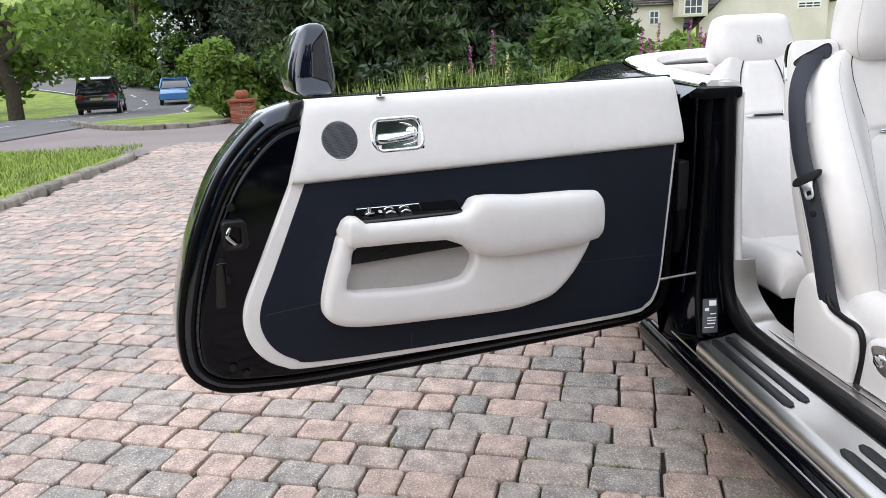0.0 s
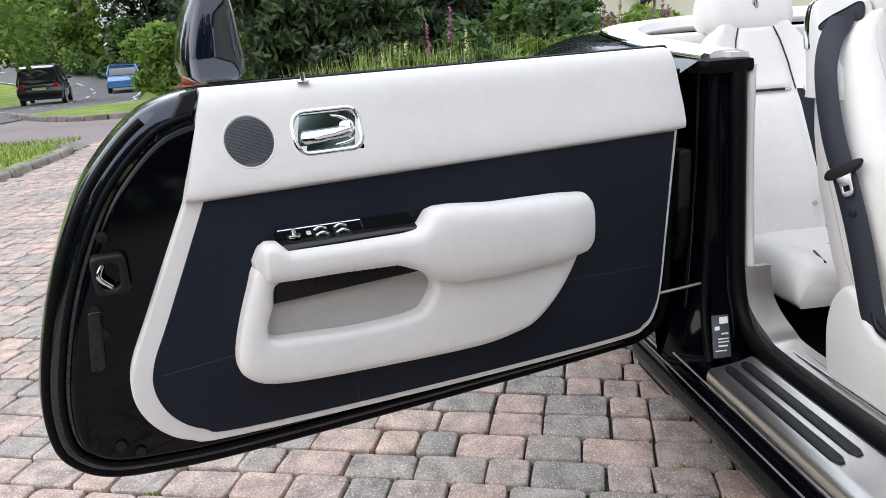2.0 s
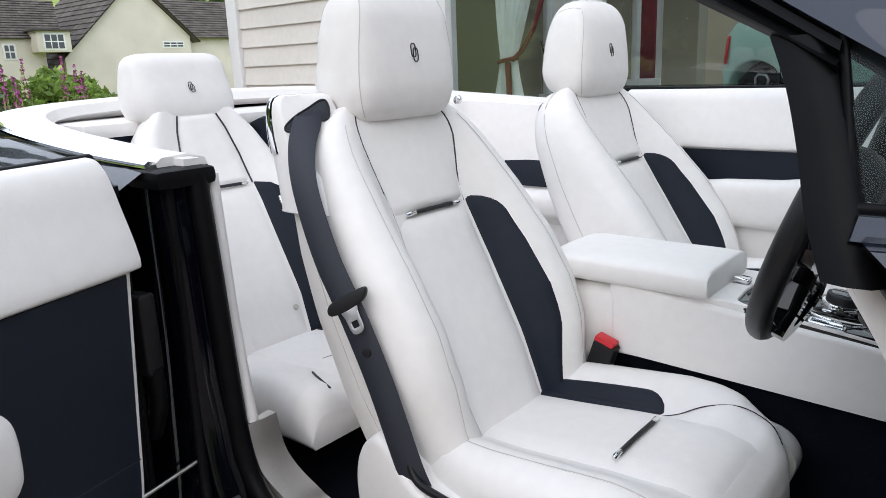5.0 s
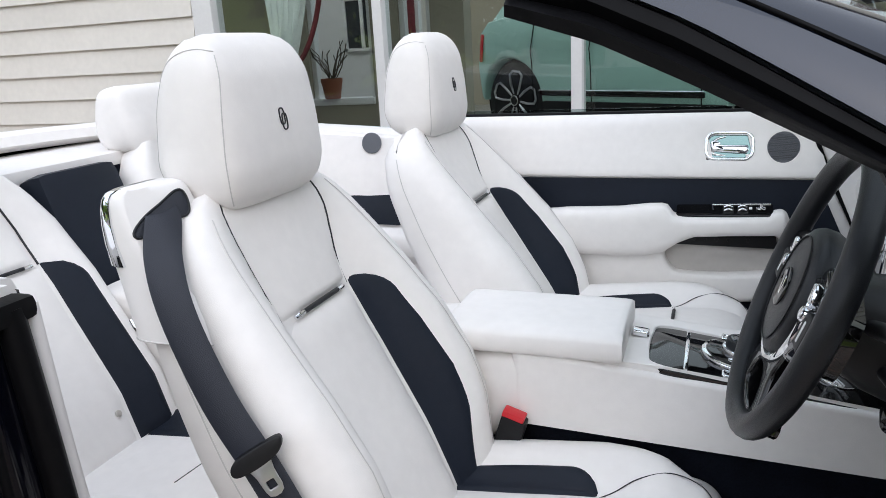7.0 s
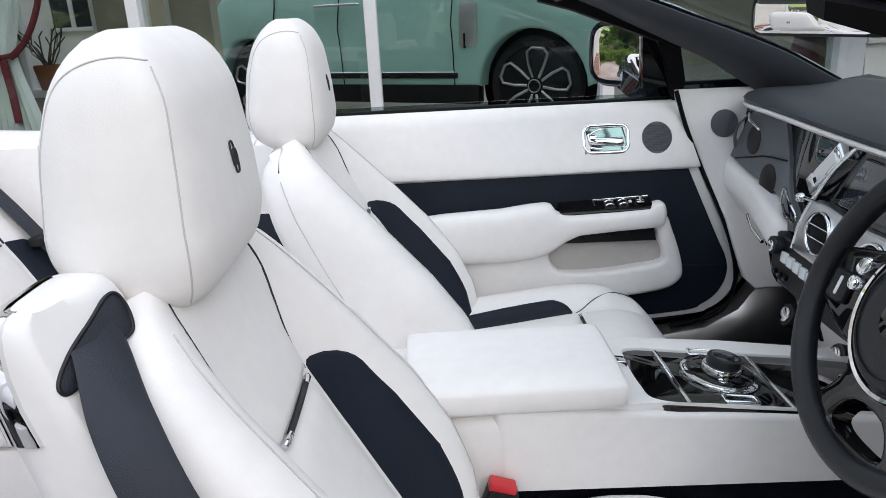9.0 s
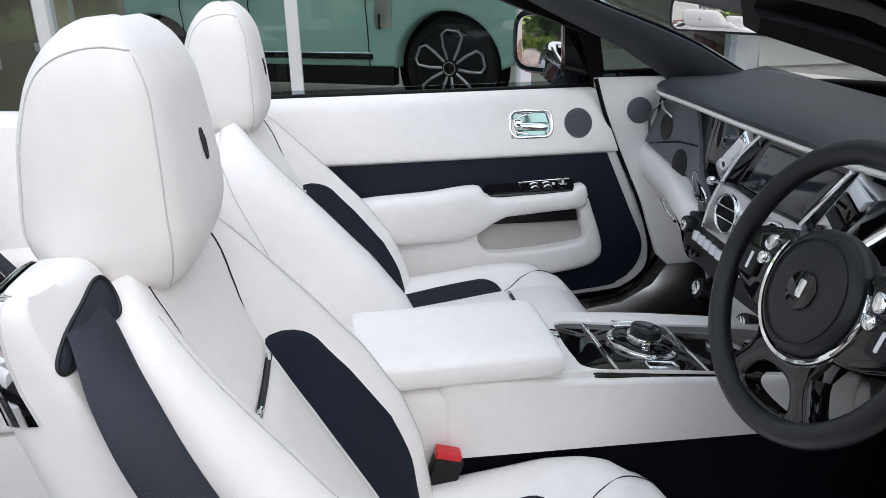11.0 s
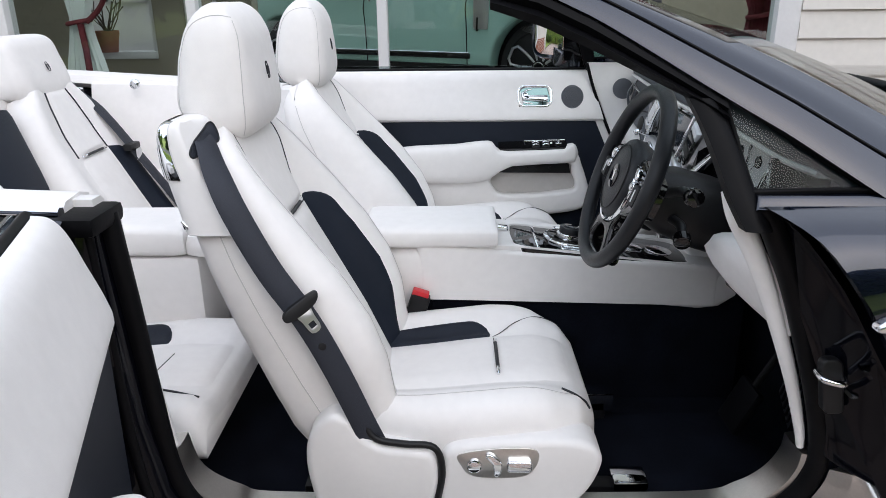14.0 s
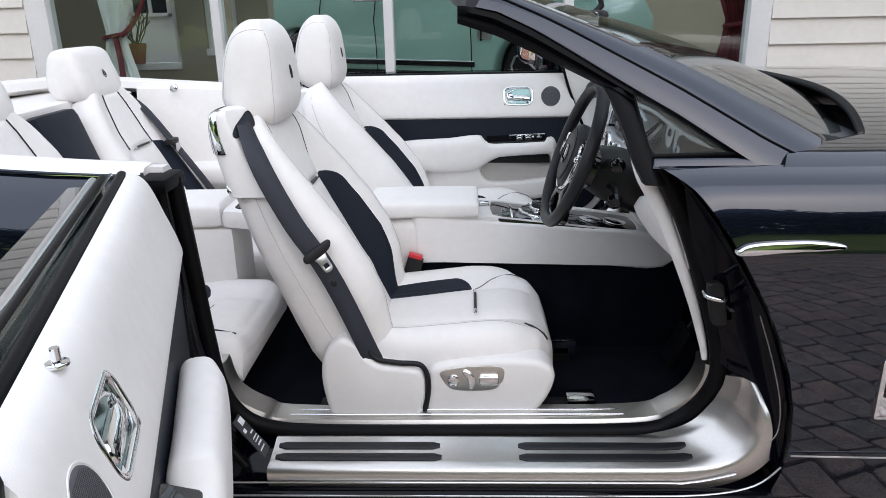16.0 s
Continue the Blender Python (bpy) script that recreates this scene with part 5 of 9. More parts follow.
    loft("quarter_post", [[lean(Vector((x + dx, sgn * (waist_y(z) - 0.010 + dy), z))) for dx, dy in ((-0.026, -0.02), (-0.024, 0.004), (-0.006, 0.010), (0.012, 0.008), (0.020, -0.002), (0.018, -0.02))] for x, z in [(v.x, v.y) for v in curve_points([Vector((x, z, 0)) for x, z in post], 5)]], RUBBER, q, "black rubber post", smooth=50)
    slab("waist_panel", [Vector(p) for p in ((0.832, 0.996), (1.12, 0.994), (1.045, 1.012), (1.0, 1.0165), (0.836, 1.0165))], lambda a, b, n: lean(Vector((a, sgn * (waist_y(b) + n), b))), PAINT, car, -0.03, 0.004, 0.004, "black waist panel")

# jamb of the open side: sills, seals, pillars
JAMB = [(-0.192, -0.768, 0.975), (-0.178, -0.767, 0.80), (-0.166, -0.766, 0.62), (-0.150, -0.766, 0.47), (-0.112, -0.766, 0.385), (-0.04, -0.767, 0.342), (0.1, -0.766, 0.328), (0.5, -0.766, 0.327), (0.86, -0.766, 0.332), (0.95, -0.765, 0.358), (1.003, -0.770, 0.408), (1.030, -0.778, 0.47), (1.031, -0.785, 0.535), (1.008, -0.792, 0.63), (0.972, -0.798, 0.735), (0.924, -0.806, 0.86), (0.876, -0.818, 0.955), (0.845, -0.83, 1.0)]
jamb = curve_points(JAMB, 6)
tube("jamb_seal", jamb, 0.019, RUBBER, car, "black rubber door seal", 10)
slab("front_jamb", [Vector(p) for p in [(0.845, 0.985)] + [(straight(SHUT, 0.98 - 0.68 * k / 20), 0.98 - 0.68 * k / 20) for k in range(21)] + [(1.135, 0.31), (1.112, 0.39), (1.114, 0.455), (1.096, 0.51), (1.05, 0.515), (1.03, 0.53), (1.0, 0.64), (0.96, 0.75), (0.90, 0.88)]],
     lambda a, b, n: Vector((a, -0.805 - n - 0.115 * step(0.01, 0.115, a - straight([(0.3, 1.03), (0.53, 1.03), (0.64, 1.0), (0.75, 0.96), (0.88, 0.90), (1.0, 0.845)], b)), b)), JAMB_PAINT, car, -0.06, 0.0, 0.004, "glossy black front door jamb")
# tread plate of the sill, sweeping up at its front end
TREAD_IN = curve_points([(-0.012, -0.788, 0.333), (0.40, -0.788, 0.333), (0.78, -0.787, 0.333), (0.887, -0.789, 0.340), (0.972, -0.790, 0.368), (1.018, -0.793, 0.420), (1.040, -0.798, 0.468), (1.044, -0.803, 0.501)], 6)
TREAD_OUT = curve_points([(-0.012, -0.905, 0.318), (0.40, -0.905, 0.318), (0.80, -0.905, 0.318), (0.965, -0.905, 0.321), (1.045, -0.905, 0.340), (1.094, -0.904, 0.392), (1.102, -0.895, 0.455), (1.086, -0.845, 0.510)], 6)


TREAD_RIDGE = curve_points([(-0.012, -0.800, 0.334), (0.40, -0.800, 0.334), (0.78, -0.802, 0.334), (0.93, -0.812, 0.343), (1.015, -0.822, 0.380), (1.053, -0.828, 0.430), (1.069, -0.831, 0.474), (1.072, -0.832, 0.512)], 6)


def on_tread(i, f):
    """A place on the sill plate between its ridge and its outer edge."""
    return TREAD_RIDGE[i].lerp(TREAD_OUT[i], f)


rings = []
for i in range(len(TREAD_IN)):
    k, n = TREAD_IN[i], len(TREAD_OUT) - 1
    d = (TREAD_OUT[min(i + 1, n)] - TREAD_OUT[max(i - 1, 0)]).normalized()
    up = Vector((-d.z, 0, d.x)).normalized()
    rings.append([k - up * 0.002, k.lerp(TREAD_RIDGE[i], 0.75), TREAD_RIDGE[i] + up * 0.002, on_tread(i, 0.08) + up * 0.0015, on_tread(i, 0.3) - up * 0.002, on_tread(i, 0.7) - up * 0.002, on_tread(i, 0.94) - up * 0.001, on_tread(i, 1.0) - up * 0.006, on_tread(i, 1.03) - up * 0.022, on_tread(i, 0.97) - up * 0.055, k - up * 0.055])
loft("tread_plate", rings, STEEL, car, "brushed steel sill tread plate", smooth=40)
for f, ends in ((0.26, ((0.0, 0.385), (0.57, 0.958))), (0.62, ((0.0, 0.39), (0.57, 0.965)))):
    top = [on_tread(i, f) for i in range(len(TREAD_IN))]
    for x0, x1 in ends:
        rings = []
        for k in range(25):
            x = lerp(x0, x1, k / 24) if 0 < k < 24 else (x0, x1)[k > 0]
            w = 0.012 * (0.45 if k in (0, 24) else 1.0)
            y, z = straight([(p.x, p.y) for p in top], x), straight([(p.x, p.z) for p in top], x)
            rings.append([Vector((x, y + b, z - 0.002 + b * 0.12 + n)) for b, n in ((-w, -0.004), (-w, 0.002), (-w * 0.8, 0.0035), (w * 0.8, 0.0035), (w, 0.002), (w, -0.004))])
        loft("tread_strip", rings, WHEEL, car, "black rubber tread strip", smooth=40)
# inner sill
inner = curve_points([(-0.150, -0.735, 0.50), (-0.128, -0.732, 0.42), (-0.06, -0.722, 0.365), (0.03, -0.712, 0.338), (0.5, -0.710, 0.336), (0.86, -0.712, 0.342), (0.945, -0.720, 0.372), (0.988, -0.735, 0.418), (1.008, -0.748, 0.47), (1.010, -0.756, 0.515)], 6)
rings = []
for i, p in enumerate(inner):
    d = (inner[min(i + 1, len(inner) - 1)] - inner[max(i - 1, 0)]).normalized()
    up = Vector((-d.z, 0, d.x)).normalized()
    rings.append([p + Vector((0, -0.025, 0)) - up * 0.01, p + Vector((0, -0.018, 0)) + up * 0.002, p + Vector((0, 0.02, 0)) + up * 0.006, p + Vector((0, 0.05, 0)) + up * 0.004, p + Vector((0, 0.055, 0)) - up * 0.03])
sill_in = loft("inner_sill", rings, STEEL, car, "brushed steel inner sill", smooth=40)
for dy in (0.0, 0.022):
    tube("sill_groove", [(0.0, -0.712 + dy, 0.3425), (0.84, -0.712 + dy, 0.3445)], 0.0022, CHROME, sill_in, "bright sill line", 6)
# black sill below, body underside
loft("rocker", [[Vector((x, y, z)) for y, z in ((-0.70, 0.33), (-0.77, 0.318), (-0.90, 0.27), (-0.935, 0.262), (-0.948, 0.245), (-0.942, 0.20), (-0.90, 0.165), (-0.70, 0.16))] for x in (-0.35, -0.2, 0.3, 0.9, 1.10, 1.135)], JAMB_PAINT, car, "glossy black rocker panel", smooth=50)
# highlights on the black rocker, modelled as thin silver tubes
tube("rocker_line", curve_points([(-0.3, -0.937, 0.270), (0.4, -0.937, 0.270), (0.80, -0.937, 0.271), (0.984, -0.937, 0.276), (1.085, -0.937, 0.300), (1.135, -0.940, 0.350)], 5), 0.0022, SILVER, car, "thin bright line", 6)
tube("rocker_line", curve_points([(-0.3, -0.912, 0.287), (0.80, -0.912, 0.287), (0.95, -0.913, 0.290), (1.05, -0.916, 0.315)], 5), 0.003, SILVER, car, "bright sill fold", 6)
tube("jamb_edge", curve_points([(1.058, -0.915, 0.70), (1.092, -0.925, 0.60), (1.118, -0.93, 0.50), (1.120, -0.93, 0.43), (1.098, -0.925, 0.395)], 5), 0.0014, SILVER, car, "thin bright jamb edge", 5)
# rear jamb pillar
rings = []
for z, x0, x1, y0, y1 in ((0.17, -0.36, -0.10, -0.925, -0.755), (0.26, -0.36, -0.09, -0.925, -0.755), (0.36, -0.36, -0.125, -0.905, -0.755), (0.45, -0.36, -0.165, -0.88, -0.755), (0.6, -0.36, -0.188, -0.862, -0.755), (0.8, -0.36, -0.202, -0.848, -0.755), (0.95, -0.36, -0.213, -0.84, -0.755), (0.985, -0.36, -0.220, -0.83, -0.755)):
    rings.append([Vector((a, b, z)) for a, b in ((x0, y0), (x0, y1 + 0.03), (x1, y1 + 0.03), (x1 + 0.018, y1), (x1 + 0.018, y1 - 0.055), (x1 + 0.006, y1 - 0.075), (x1 - 0.012, y1 - 0.082), (x1 - 0.022, (y0 + y1) / 2 - 0.03), (x1 - 0.05, y0 + 0.02), (x1 - 0.08, y0))])
loft("rear_jamb", rings, JAMB_PAINT, car, "glossy black rear door jamb", smooth=40)
tube("jamb_rib", curve_points([(-0.205, -0.815, 0.97), (-0.195, -0.82, 0.75), (-0.18, -0.832, 0.55), (-0.145, -0.85, 0.40), (-0.07, -0.87, 0.30)], 6), 0.010, RUBBER, car, "black jamb moulding", 8)
tube("jamb_rib", curve_points([(-0.235, -0.84, 0.97), (-0.225, -0.845, 0.75), (-0.21, -0.86, 0.55), (-0.185, -0.88, 0.40)], 6), 0.007, PAINT, car, "black jamb fold", 8)
block("jamb_cap", (-0.28, -0.85, 0.955), (-0.175, -0.735, 0.988), RUBBER, car, 0.012, "black rubber jamb cap")
# label on the jamb
lab = slab("jamb_label", rounded_rect(-0.028, -0.055, 0.028, 0.055, 0.003), lambda a, b, n: Vector((-0.056 + n - 0.70 * b, -0.853 + 0.28 * b - a * 0.75, 0.374 + b * 0.64 + n * 0.6)), LABEL, car, -0.002, 0.001, 0.0004, "dark label with white print")
for k, (a, b, w, h) in enumerate(((-0.01, 0.040, 0.028, 0.018), (0.012, 0.020, 0.016, 0.010), (-0.012, 0.005, 0.022, 0.004), (-0.006, -0.008, 0.034, 0.003), (-0.006, -0.016, 0.034, 0.003), (-0.004, -0.026, 0.03, 0.004), (0.004, -0.038, 0.036, 0.003))):
    slab("label_print", rounded_rect(a - w / 2, b - h / 2, a + w / 2, b + h / 2, 0.0008, 2), lambda p, q, n: Vector((-0.056 + n - 0.70 * q, -0.853 + 0.28 * q - p * 0.75, 0.374 + q * 0.64 + n * 0.6)), DIAL, lab, 0.0005, 0.0016, 0.0002, steps=1)
# striker on the front jamb
striker = slab("striker", rounded_rect(0.965, 0.655, 1.0, 0.755, 0.012), lambda a, b, n: Vector((a + 0.30 * (0.73 - b) * 0.6, -0.862 - n, b)), PLASTIC, car, -0.01, 0.006, 0.004, "black striker plate")
tube("striker_bar", curve_points([(0.955, -0.868, 0.735), (0.955, -0.895, 0.735), (0.985, -0.898, 0.728), (1.0, -0.868, 0.722)], 6), 0.0055, CHROME, striker, "chrome striker bar", 8)
for x, z in ((1.02, 0.748), (1.01, 0.700)):
    tube("striker_pin", [(x, -0.865, z), (x, -0.885, z), (x, -0.890, z + 0.004)], 0.0055, CHROME, striker, "chrome pin", 10)
# white trim inside the front jamb
tube("jamb_trim", curve_points([(0.818, -0.79, 1.012), (0.832, -0.788, 0.97), (0.872, -0.783, 0.895), (0.923, -0.777, 0.78), (0.968, -0.771, 0.663), (0.998, -0.768, 0.565), (1.006, -0.767, 0.525)], 6), lambda t: 0.019 - 0.0125 * max(0, t - 0.2) / 0.8, WHITE, car, "white leather jamb trim", 10)
tube("jamb_trim", curve_points([(-0.200, -0.733, 0.97), (-0.188, -0.733, 0.75), (-0.172, -0.733, 0.60), (-0.158, -0.733, 0.50)], 6), 0.013, WHITE, car, "white leather jamb trim", 8)
# chrome strake on the wing
slab("wing_strake", curve_points([(0.985, 0.846), (1.0, 0.870), (1.10, 0.877), (1.165, 0.872), (1.188, 0.864), (1.165, 0.856), (1.08, 0.852)], 5, True), lambda a, b, n: Vector((a, -0.950 - n, b)), CHROME, car, -0.005, 0.014, 0.006, "chrome wing strake")
bd = slab("wing_badge", rounded_rect(1.300, 0.482, 1.370, 0.620, 0.006), lambda a, b, n: Vector((a, -0.955 - n, b)), CHROME, car, -0.004, 0.006, 0.002, "chrome wing badge")
slab("badge_field", rounded_rect(1.310, 0.535, 1.360, 0.610, 0.003), lambda a, b, n: Vector((a, -0.961 - n, b)), GLOSS, bd, 0.0, 0.0012, 0.0004, "dark badge field")
# the glint along the wing's crease is a silver tube
tube("wing_crease", [(1.148, -0.947, 0.384), (1.5, -0.952, 0.380), (2.4, -0.93, 0.38)], 0.0022, SILVER, car, "thin bright wing line", 6)

# floor, bulkhead, rear body
block("cabin_floor", (-0.95, -0.72, 0.20), (1.35, 0.80, 0.24), CARPET, car, 0.01, "dark navy carpet floor")
block("floor_mat", (0.62, -0.66, 0.241), (1.15, -0.22, 0.252), CARPET, car, 0.006, "dark floor mat")
block("front_bulkhead", (1.18, -0.76, 0.22), (1.24, 0.80, 0.98), CARPET, car, 0.01, "dark footwell bulkhead", Matrix.Rotation(radians(-8), 4, "Y"))
block("left_sill", (-0.95, 0.66, 0.20), (1.25, 0.93, 0.36), STEEL, car, 0.03, "brushed steel left sill")
block("rear_bulkhead", (-1.02, -0.80, 0.22), (-0.93, 0.80, 1.0), CARPET, car, 0.02, "dark rear bulkhead")
# rear quarter: the flank, tail and deck
verts, faces = [], []
zs = [0.17, 0.25, 0.4, 0.6, 0.8, 0.88, 0.93, 0.96, 0.985]


def tail(sgn):
    verts, faces = [], []
    n = 22
    for z in zs:
        for k in range(n):
            f = k / (n - 1)
            x = lerp(-0.22, -2.62, f)
            y = straight([(0.17, 0.88), (0.25, 0.93), (0.4, 0.95), (0.6, 0.955), (0.8, 0.955), (0.88, 0.945), (0.93, 0.925), (0.96, 0.895), (0.985, 0.85)], z) - 0.16 * f ** 3
            verts.append(Vector((x, sgn * y, z + 0.05 * math.sin(math.pi * min(f / 0.7, 1)) * step(0.7, 0.98, z) - 0.08 * f ** 2 * step(0.6, 0.98, z))))
    for i in range(len(zs) - 1):
        for k in range(n - 1):
            a = i * n + k
            faces.append((a, a + 1, a + n + 1, a + n))
    return shape("rear_flank", verts, faces, PAINT, car, "glossy black rear flank", 50)


tail(-1), tail(1)


def rim():
    """The cockpit's rear rim, from the right door pillar round to the left one."""
    pts = [(-0.235, -0.800, 0.990), (-0.45, -0.815, 1.005), (-0.80, -0.800, 1.030), (-1.05, -0.745, 1.052), (-1.20, -0.60, 1.066), (-1.27, -0.3, 1.076), (-1.29, 0, 1.080)]
    pts = pts + [(x, -y, z) for x, y, z in reversed(pts[:-1])]
    return curve_points(pts, 8)


RIM = rim()


def rim_sweep(name, section, mat, label):
    rings = []
    for i, p in enumerate(RIM):
        d = RIM[min(i + 1, len(RIM) - 1)] - RIM[max(i - 1, 0)]
        outw = Vector((d.y, -d.x, 0)).normalized()
        if outw.dot(Vector((p.x + 0.5, p.y, 0))) < 0:
            outw = -outw
        rings.append([p + outw * a + Vector((0, 0, b)) for a, b in section])
    return loft(name, rings, mat, car, label, smooth=40)


rim_sweep("rim_trim", [(0.012, -0.01), (0.016, 0.006), (0.004, 0.014), (-0.05, 0.016), (-0.085, 0.006), (-0.095, -0.02), (-0.05, -0.04)], WHITE, "white leather cockpit rim")
rim_sweep("rim_line", [(0.038, -0.006), (0.038, 0.006), (0.030, 0.011), (0.016, 0.008), (0.014, -0.01)], CHROME, "polished metal cockpit line")
# deck lid behind the rim
verts, faces = [], []
for i in range(12):
    f = i / 11
    for j, p in enumerate(RIM):
        q = Vector((lerp(p.x - 0.0, -2.62, f), lerp(p.y * 1.055, math.copysign(min(abs(p.y), 0.72), p.y), f), lerp(p.z + 0.004, 0.86, f ** 1.7)))
        verts.append(q)
        if i < 11 and j < len(RIM) - 1:
            a = i * len(RIM) + j
            faces.append((a, a + 1, a + len(RIM) + 1, a + len(RIM)))
shape("rear_deck", verts, faces, PAINT, car, "glossy black rear deck", 60)
block("tail_panel", (-2.68, -0.74, 0.22), (-2.58, 0.74, 0.86), PAINT, car, 0.04)
# inside of the rear quarters
for sgn in (-1, 1):
    v = []
    rows = [(0.30, 0.655), (0.48, 0.66), (0.60, 0.655), (0.63, 0.61), (0.645, 0.60), (0.69, 0.60), (0.706, 0.61), (0.722, 0.655), (0.86, 0.68), (0.90, 0.69), (0.99, 0.715), (1.0, 0.74)] if sgn > 0 else [(0.30, 0.72), (0.48, 0.725), (0.66, 0.73), (0.90, 0.735), (0.99, 0.74), (1.0, 0.75)]
    rings = []
    for x in ([-0.205, -0.3, -0.45, -0.6, -0.75, -0.9] if sgn < 0 else [-0.12, -0.3, -0.45, -0.6, -0.75, -0.9]):
        rings.append([Vector((x, sgn * (y - 0.04 * max(0, (-x - 0.6) / 0.3)), z + 0.03 * step(0.2, 0.9, -x) * (z > 0.85))) for z, y in rows] + [Vector((x, sgn * 0.78, 1.0 + 0.03 * step(0.2, 0.9, -x))), Vector((x, sgn * 0.78, 0.30))])
    loft("quarter_trim", rings, WHITE, car, "white leather rear quarter trim", smooth=50)
    if sgn > 0:
        slab("quarter_inlay", rounded_rect(-0.545, 0.728, -0.05, 0.838, 0.035), lambda a, b, n: Vector((a, sgn * (0.672 + 0.32 * (b - 0.80) - n), b)), NAVY, car, -0.01, 0.006, 0.003, "navy leather quarter inlay")
# white shelf and centre of the rear seats
block("parcel_shelf", (-1.26, -0.62, 0.99), (-0.93, 0.62, 1.03), WHITE, car, 0.015, "white leather parcel shelf")
block("centre_panel", (-0.90, -0.125, 0.62), (-0.80, 0.125, 1.02), NAVY, car, 0.03, "navy leather centre panel", Matrix.Rotation(radians(-18), 4, "Y"))
disc("quarter_speaker", (-0.391, 0.706, 0.978), (0, -1, 0.15), 0.033, MESH_GREY, car, 0.006, "round grey speaker mesh", 36)
disc("quarter_button", (-0.735, 0.655, 1.022), (0, -1, 0.1), 0.017, CHROME, car, 0.012, "chrome round button", 24, 0.003, 0.004)

# ---- consoles ----
console = thing("centre_console", (0.6, 0, 0.25), "white leather centre console with a piano black tray", "car console")
rings = []
for x, zt, zb, hw_ in ((-0.02, 0.685, 0.30, 0.14), (0.10, 0.69, 0.42, 0.148), (0.30, 0.692, 0.535, 0.150), (0.50, 0.690, 0.54, 0.150), (0.75, 0.664, 0.536, 0.150), (0.92, 0.640, 0.522, 0.150), (1.02, 0.63, 0.512, 0.150), (1.07, 0.625, 0.518, 0.150), (1.11, 0.61, 0.55, 0.150)):
    rings.append([Vector((x, y, z)) for y, z in superellipse(0, (zt + zb) / 2, hw_, (zt - zb) / 2, 7, 36)])
loft("console_body", rings, WHITE, console, "white leather console body", smooth=45)
block("console_base", (-0.1, -0.125, 0.23), (1.15, 0.125, 0.56), CARPET, console, 0.01, "dark carpeted console base")
rings = []
for x, g in ((0.145, 0.80), (0.150, 0.93), (0.165, 0.985), (0.20, 1.0), (0.44, 1.0), (0.470, 0.99), (0.483, 0.95), (0.488, 0.85)):
    rings.append([Vector((x, y, z)) for y, z in superellipse(-0.045, 0.720, 0.118 * (0.9 + 0.1 * g), 0.032 * g, 4, 36)])
loft("armrest_lid", rings, WHITE, console, "white leather armrest lid", smooth=60)
zc = lambda x: 0.698 - 0.12 * max(0, x - 0.50)
tray = slab("console_tray", curve_points([(0.545, -0.125), (0.525, -0.06), (0.525, 0.06), (0.545, 0.125), (0.66, 0.128), (0.95, 0.125), (1.0, 0.06), (1.0, -0.06), (0.95, -0.125), (0.66, -0.128)], 5, True), lambda a, b, n: Vector((a, b * 0.78 - 0.042, zc(a) + n)), GLOSS, console, -0.03, -0.002, 0.002, "piano black tray")
tray_line = [Vector((p.x, p.y * 0.78 - 0.042)) for p in curve_points([(0.548, -0.118, 0), (0.53, -0.06, 0), (0.53, 0.06, 0), (0.548, 0.118, 0), (0.66, 0.121, 0), (0.95, 0.118, 0), (0.99, 0.06, 0), (0.99, -0.06, 0), (0.95, -0.118, 0), (0.66, -0.121, 0)], 5, True)]
foot_z = lambda x: straight([(0.3, 0.552), (0.75, 0.552), (0.92, 0.538), (1.02, 0.528), (1.07, 0.532)], x)
slab("tray_frame", rounded_rect(0.28, -0.1515, 1.07, 0.076, 0.020), lambda a, b, n: Vector((a, b, zc(a) + n if n > -0.02 else foot_z(a))), WHITE, console, -0.03, 0.004, 0.010, "white leather tray surround", holes=[tray_line], hole_round=0.003, steps=4)
slab("ramp_switch", rounded_rect(0.492, -0.03, 0.524, -0.005, 0.004), lambda a, b, n: Vector((a, b, 0.705 - 0.12 * (a - 0.485) + n)), CHROME, console, 0.0, 0.010, 0.003, "chrome switch")
for x in (0.595, 0.765):
    block("tray_bar", (x - 0.004, -0.134, zc(x) - 0.004), (x + 0.004, 0.050, zc(x) + 0.003), CHROME, console, 0.003, "chrome cross bar")
ctl = disc("dial_base", (0.685, -0.03, zc(0.685) - 0.004), (0.16, 0, 1), 0.068, CHROME, console, 0.010, "round controller base", 40, 0.0, 0.004)
disc("dial_ring", (0.685, -0.03, zc(0.685) + 0.004), (0.16, 0, 1), 0.058, GLOSS, ctl, 0.006, "piano black ring", 40, 0.0, 0.003)
disc("dial_collar", (0.687, -0.03, zc(0.685) + 0.008), (0.16, 0, 1), 0.033, CHROME, ctl, 0.012, "chrome collar", 36, 0.0, 0.003)
disc("dial_knob", (0.690, -0.03, zc(0.685) + 0.019), (0.16, 0, 1), 0.029, WHEEL, ctl, 0.016, "black rotary knob", 36, 0.0, 0.003)
disc("dial_cap", (0.693, -0.03, zc(0.685) + 0.035), (0.16, 0, 1), 0.023, SCREEN, ctl, 0.001, "dark touch cap", 32)
for a in (30, 75, 105, 150, 210, 255, 285, 330):
    c = Vector((0.685 + 0.046 * math.cos(radians(a)), -0.03 + 0.046 * math.sin(radians(a)), zc(0.685) + 0.010))
    disc("dial_key", c, (0.16, 0, 1), 0.008, CHROME if a in (75, 255) else PLASTIC, ctl, 0.003, "", 14)
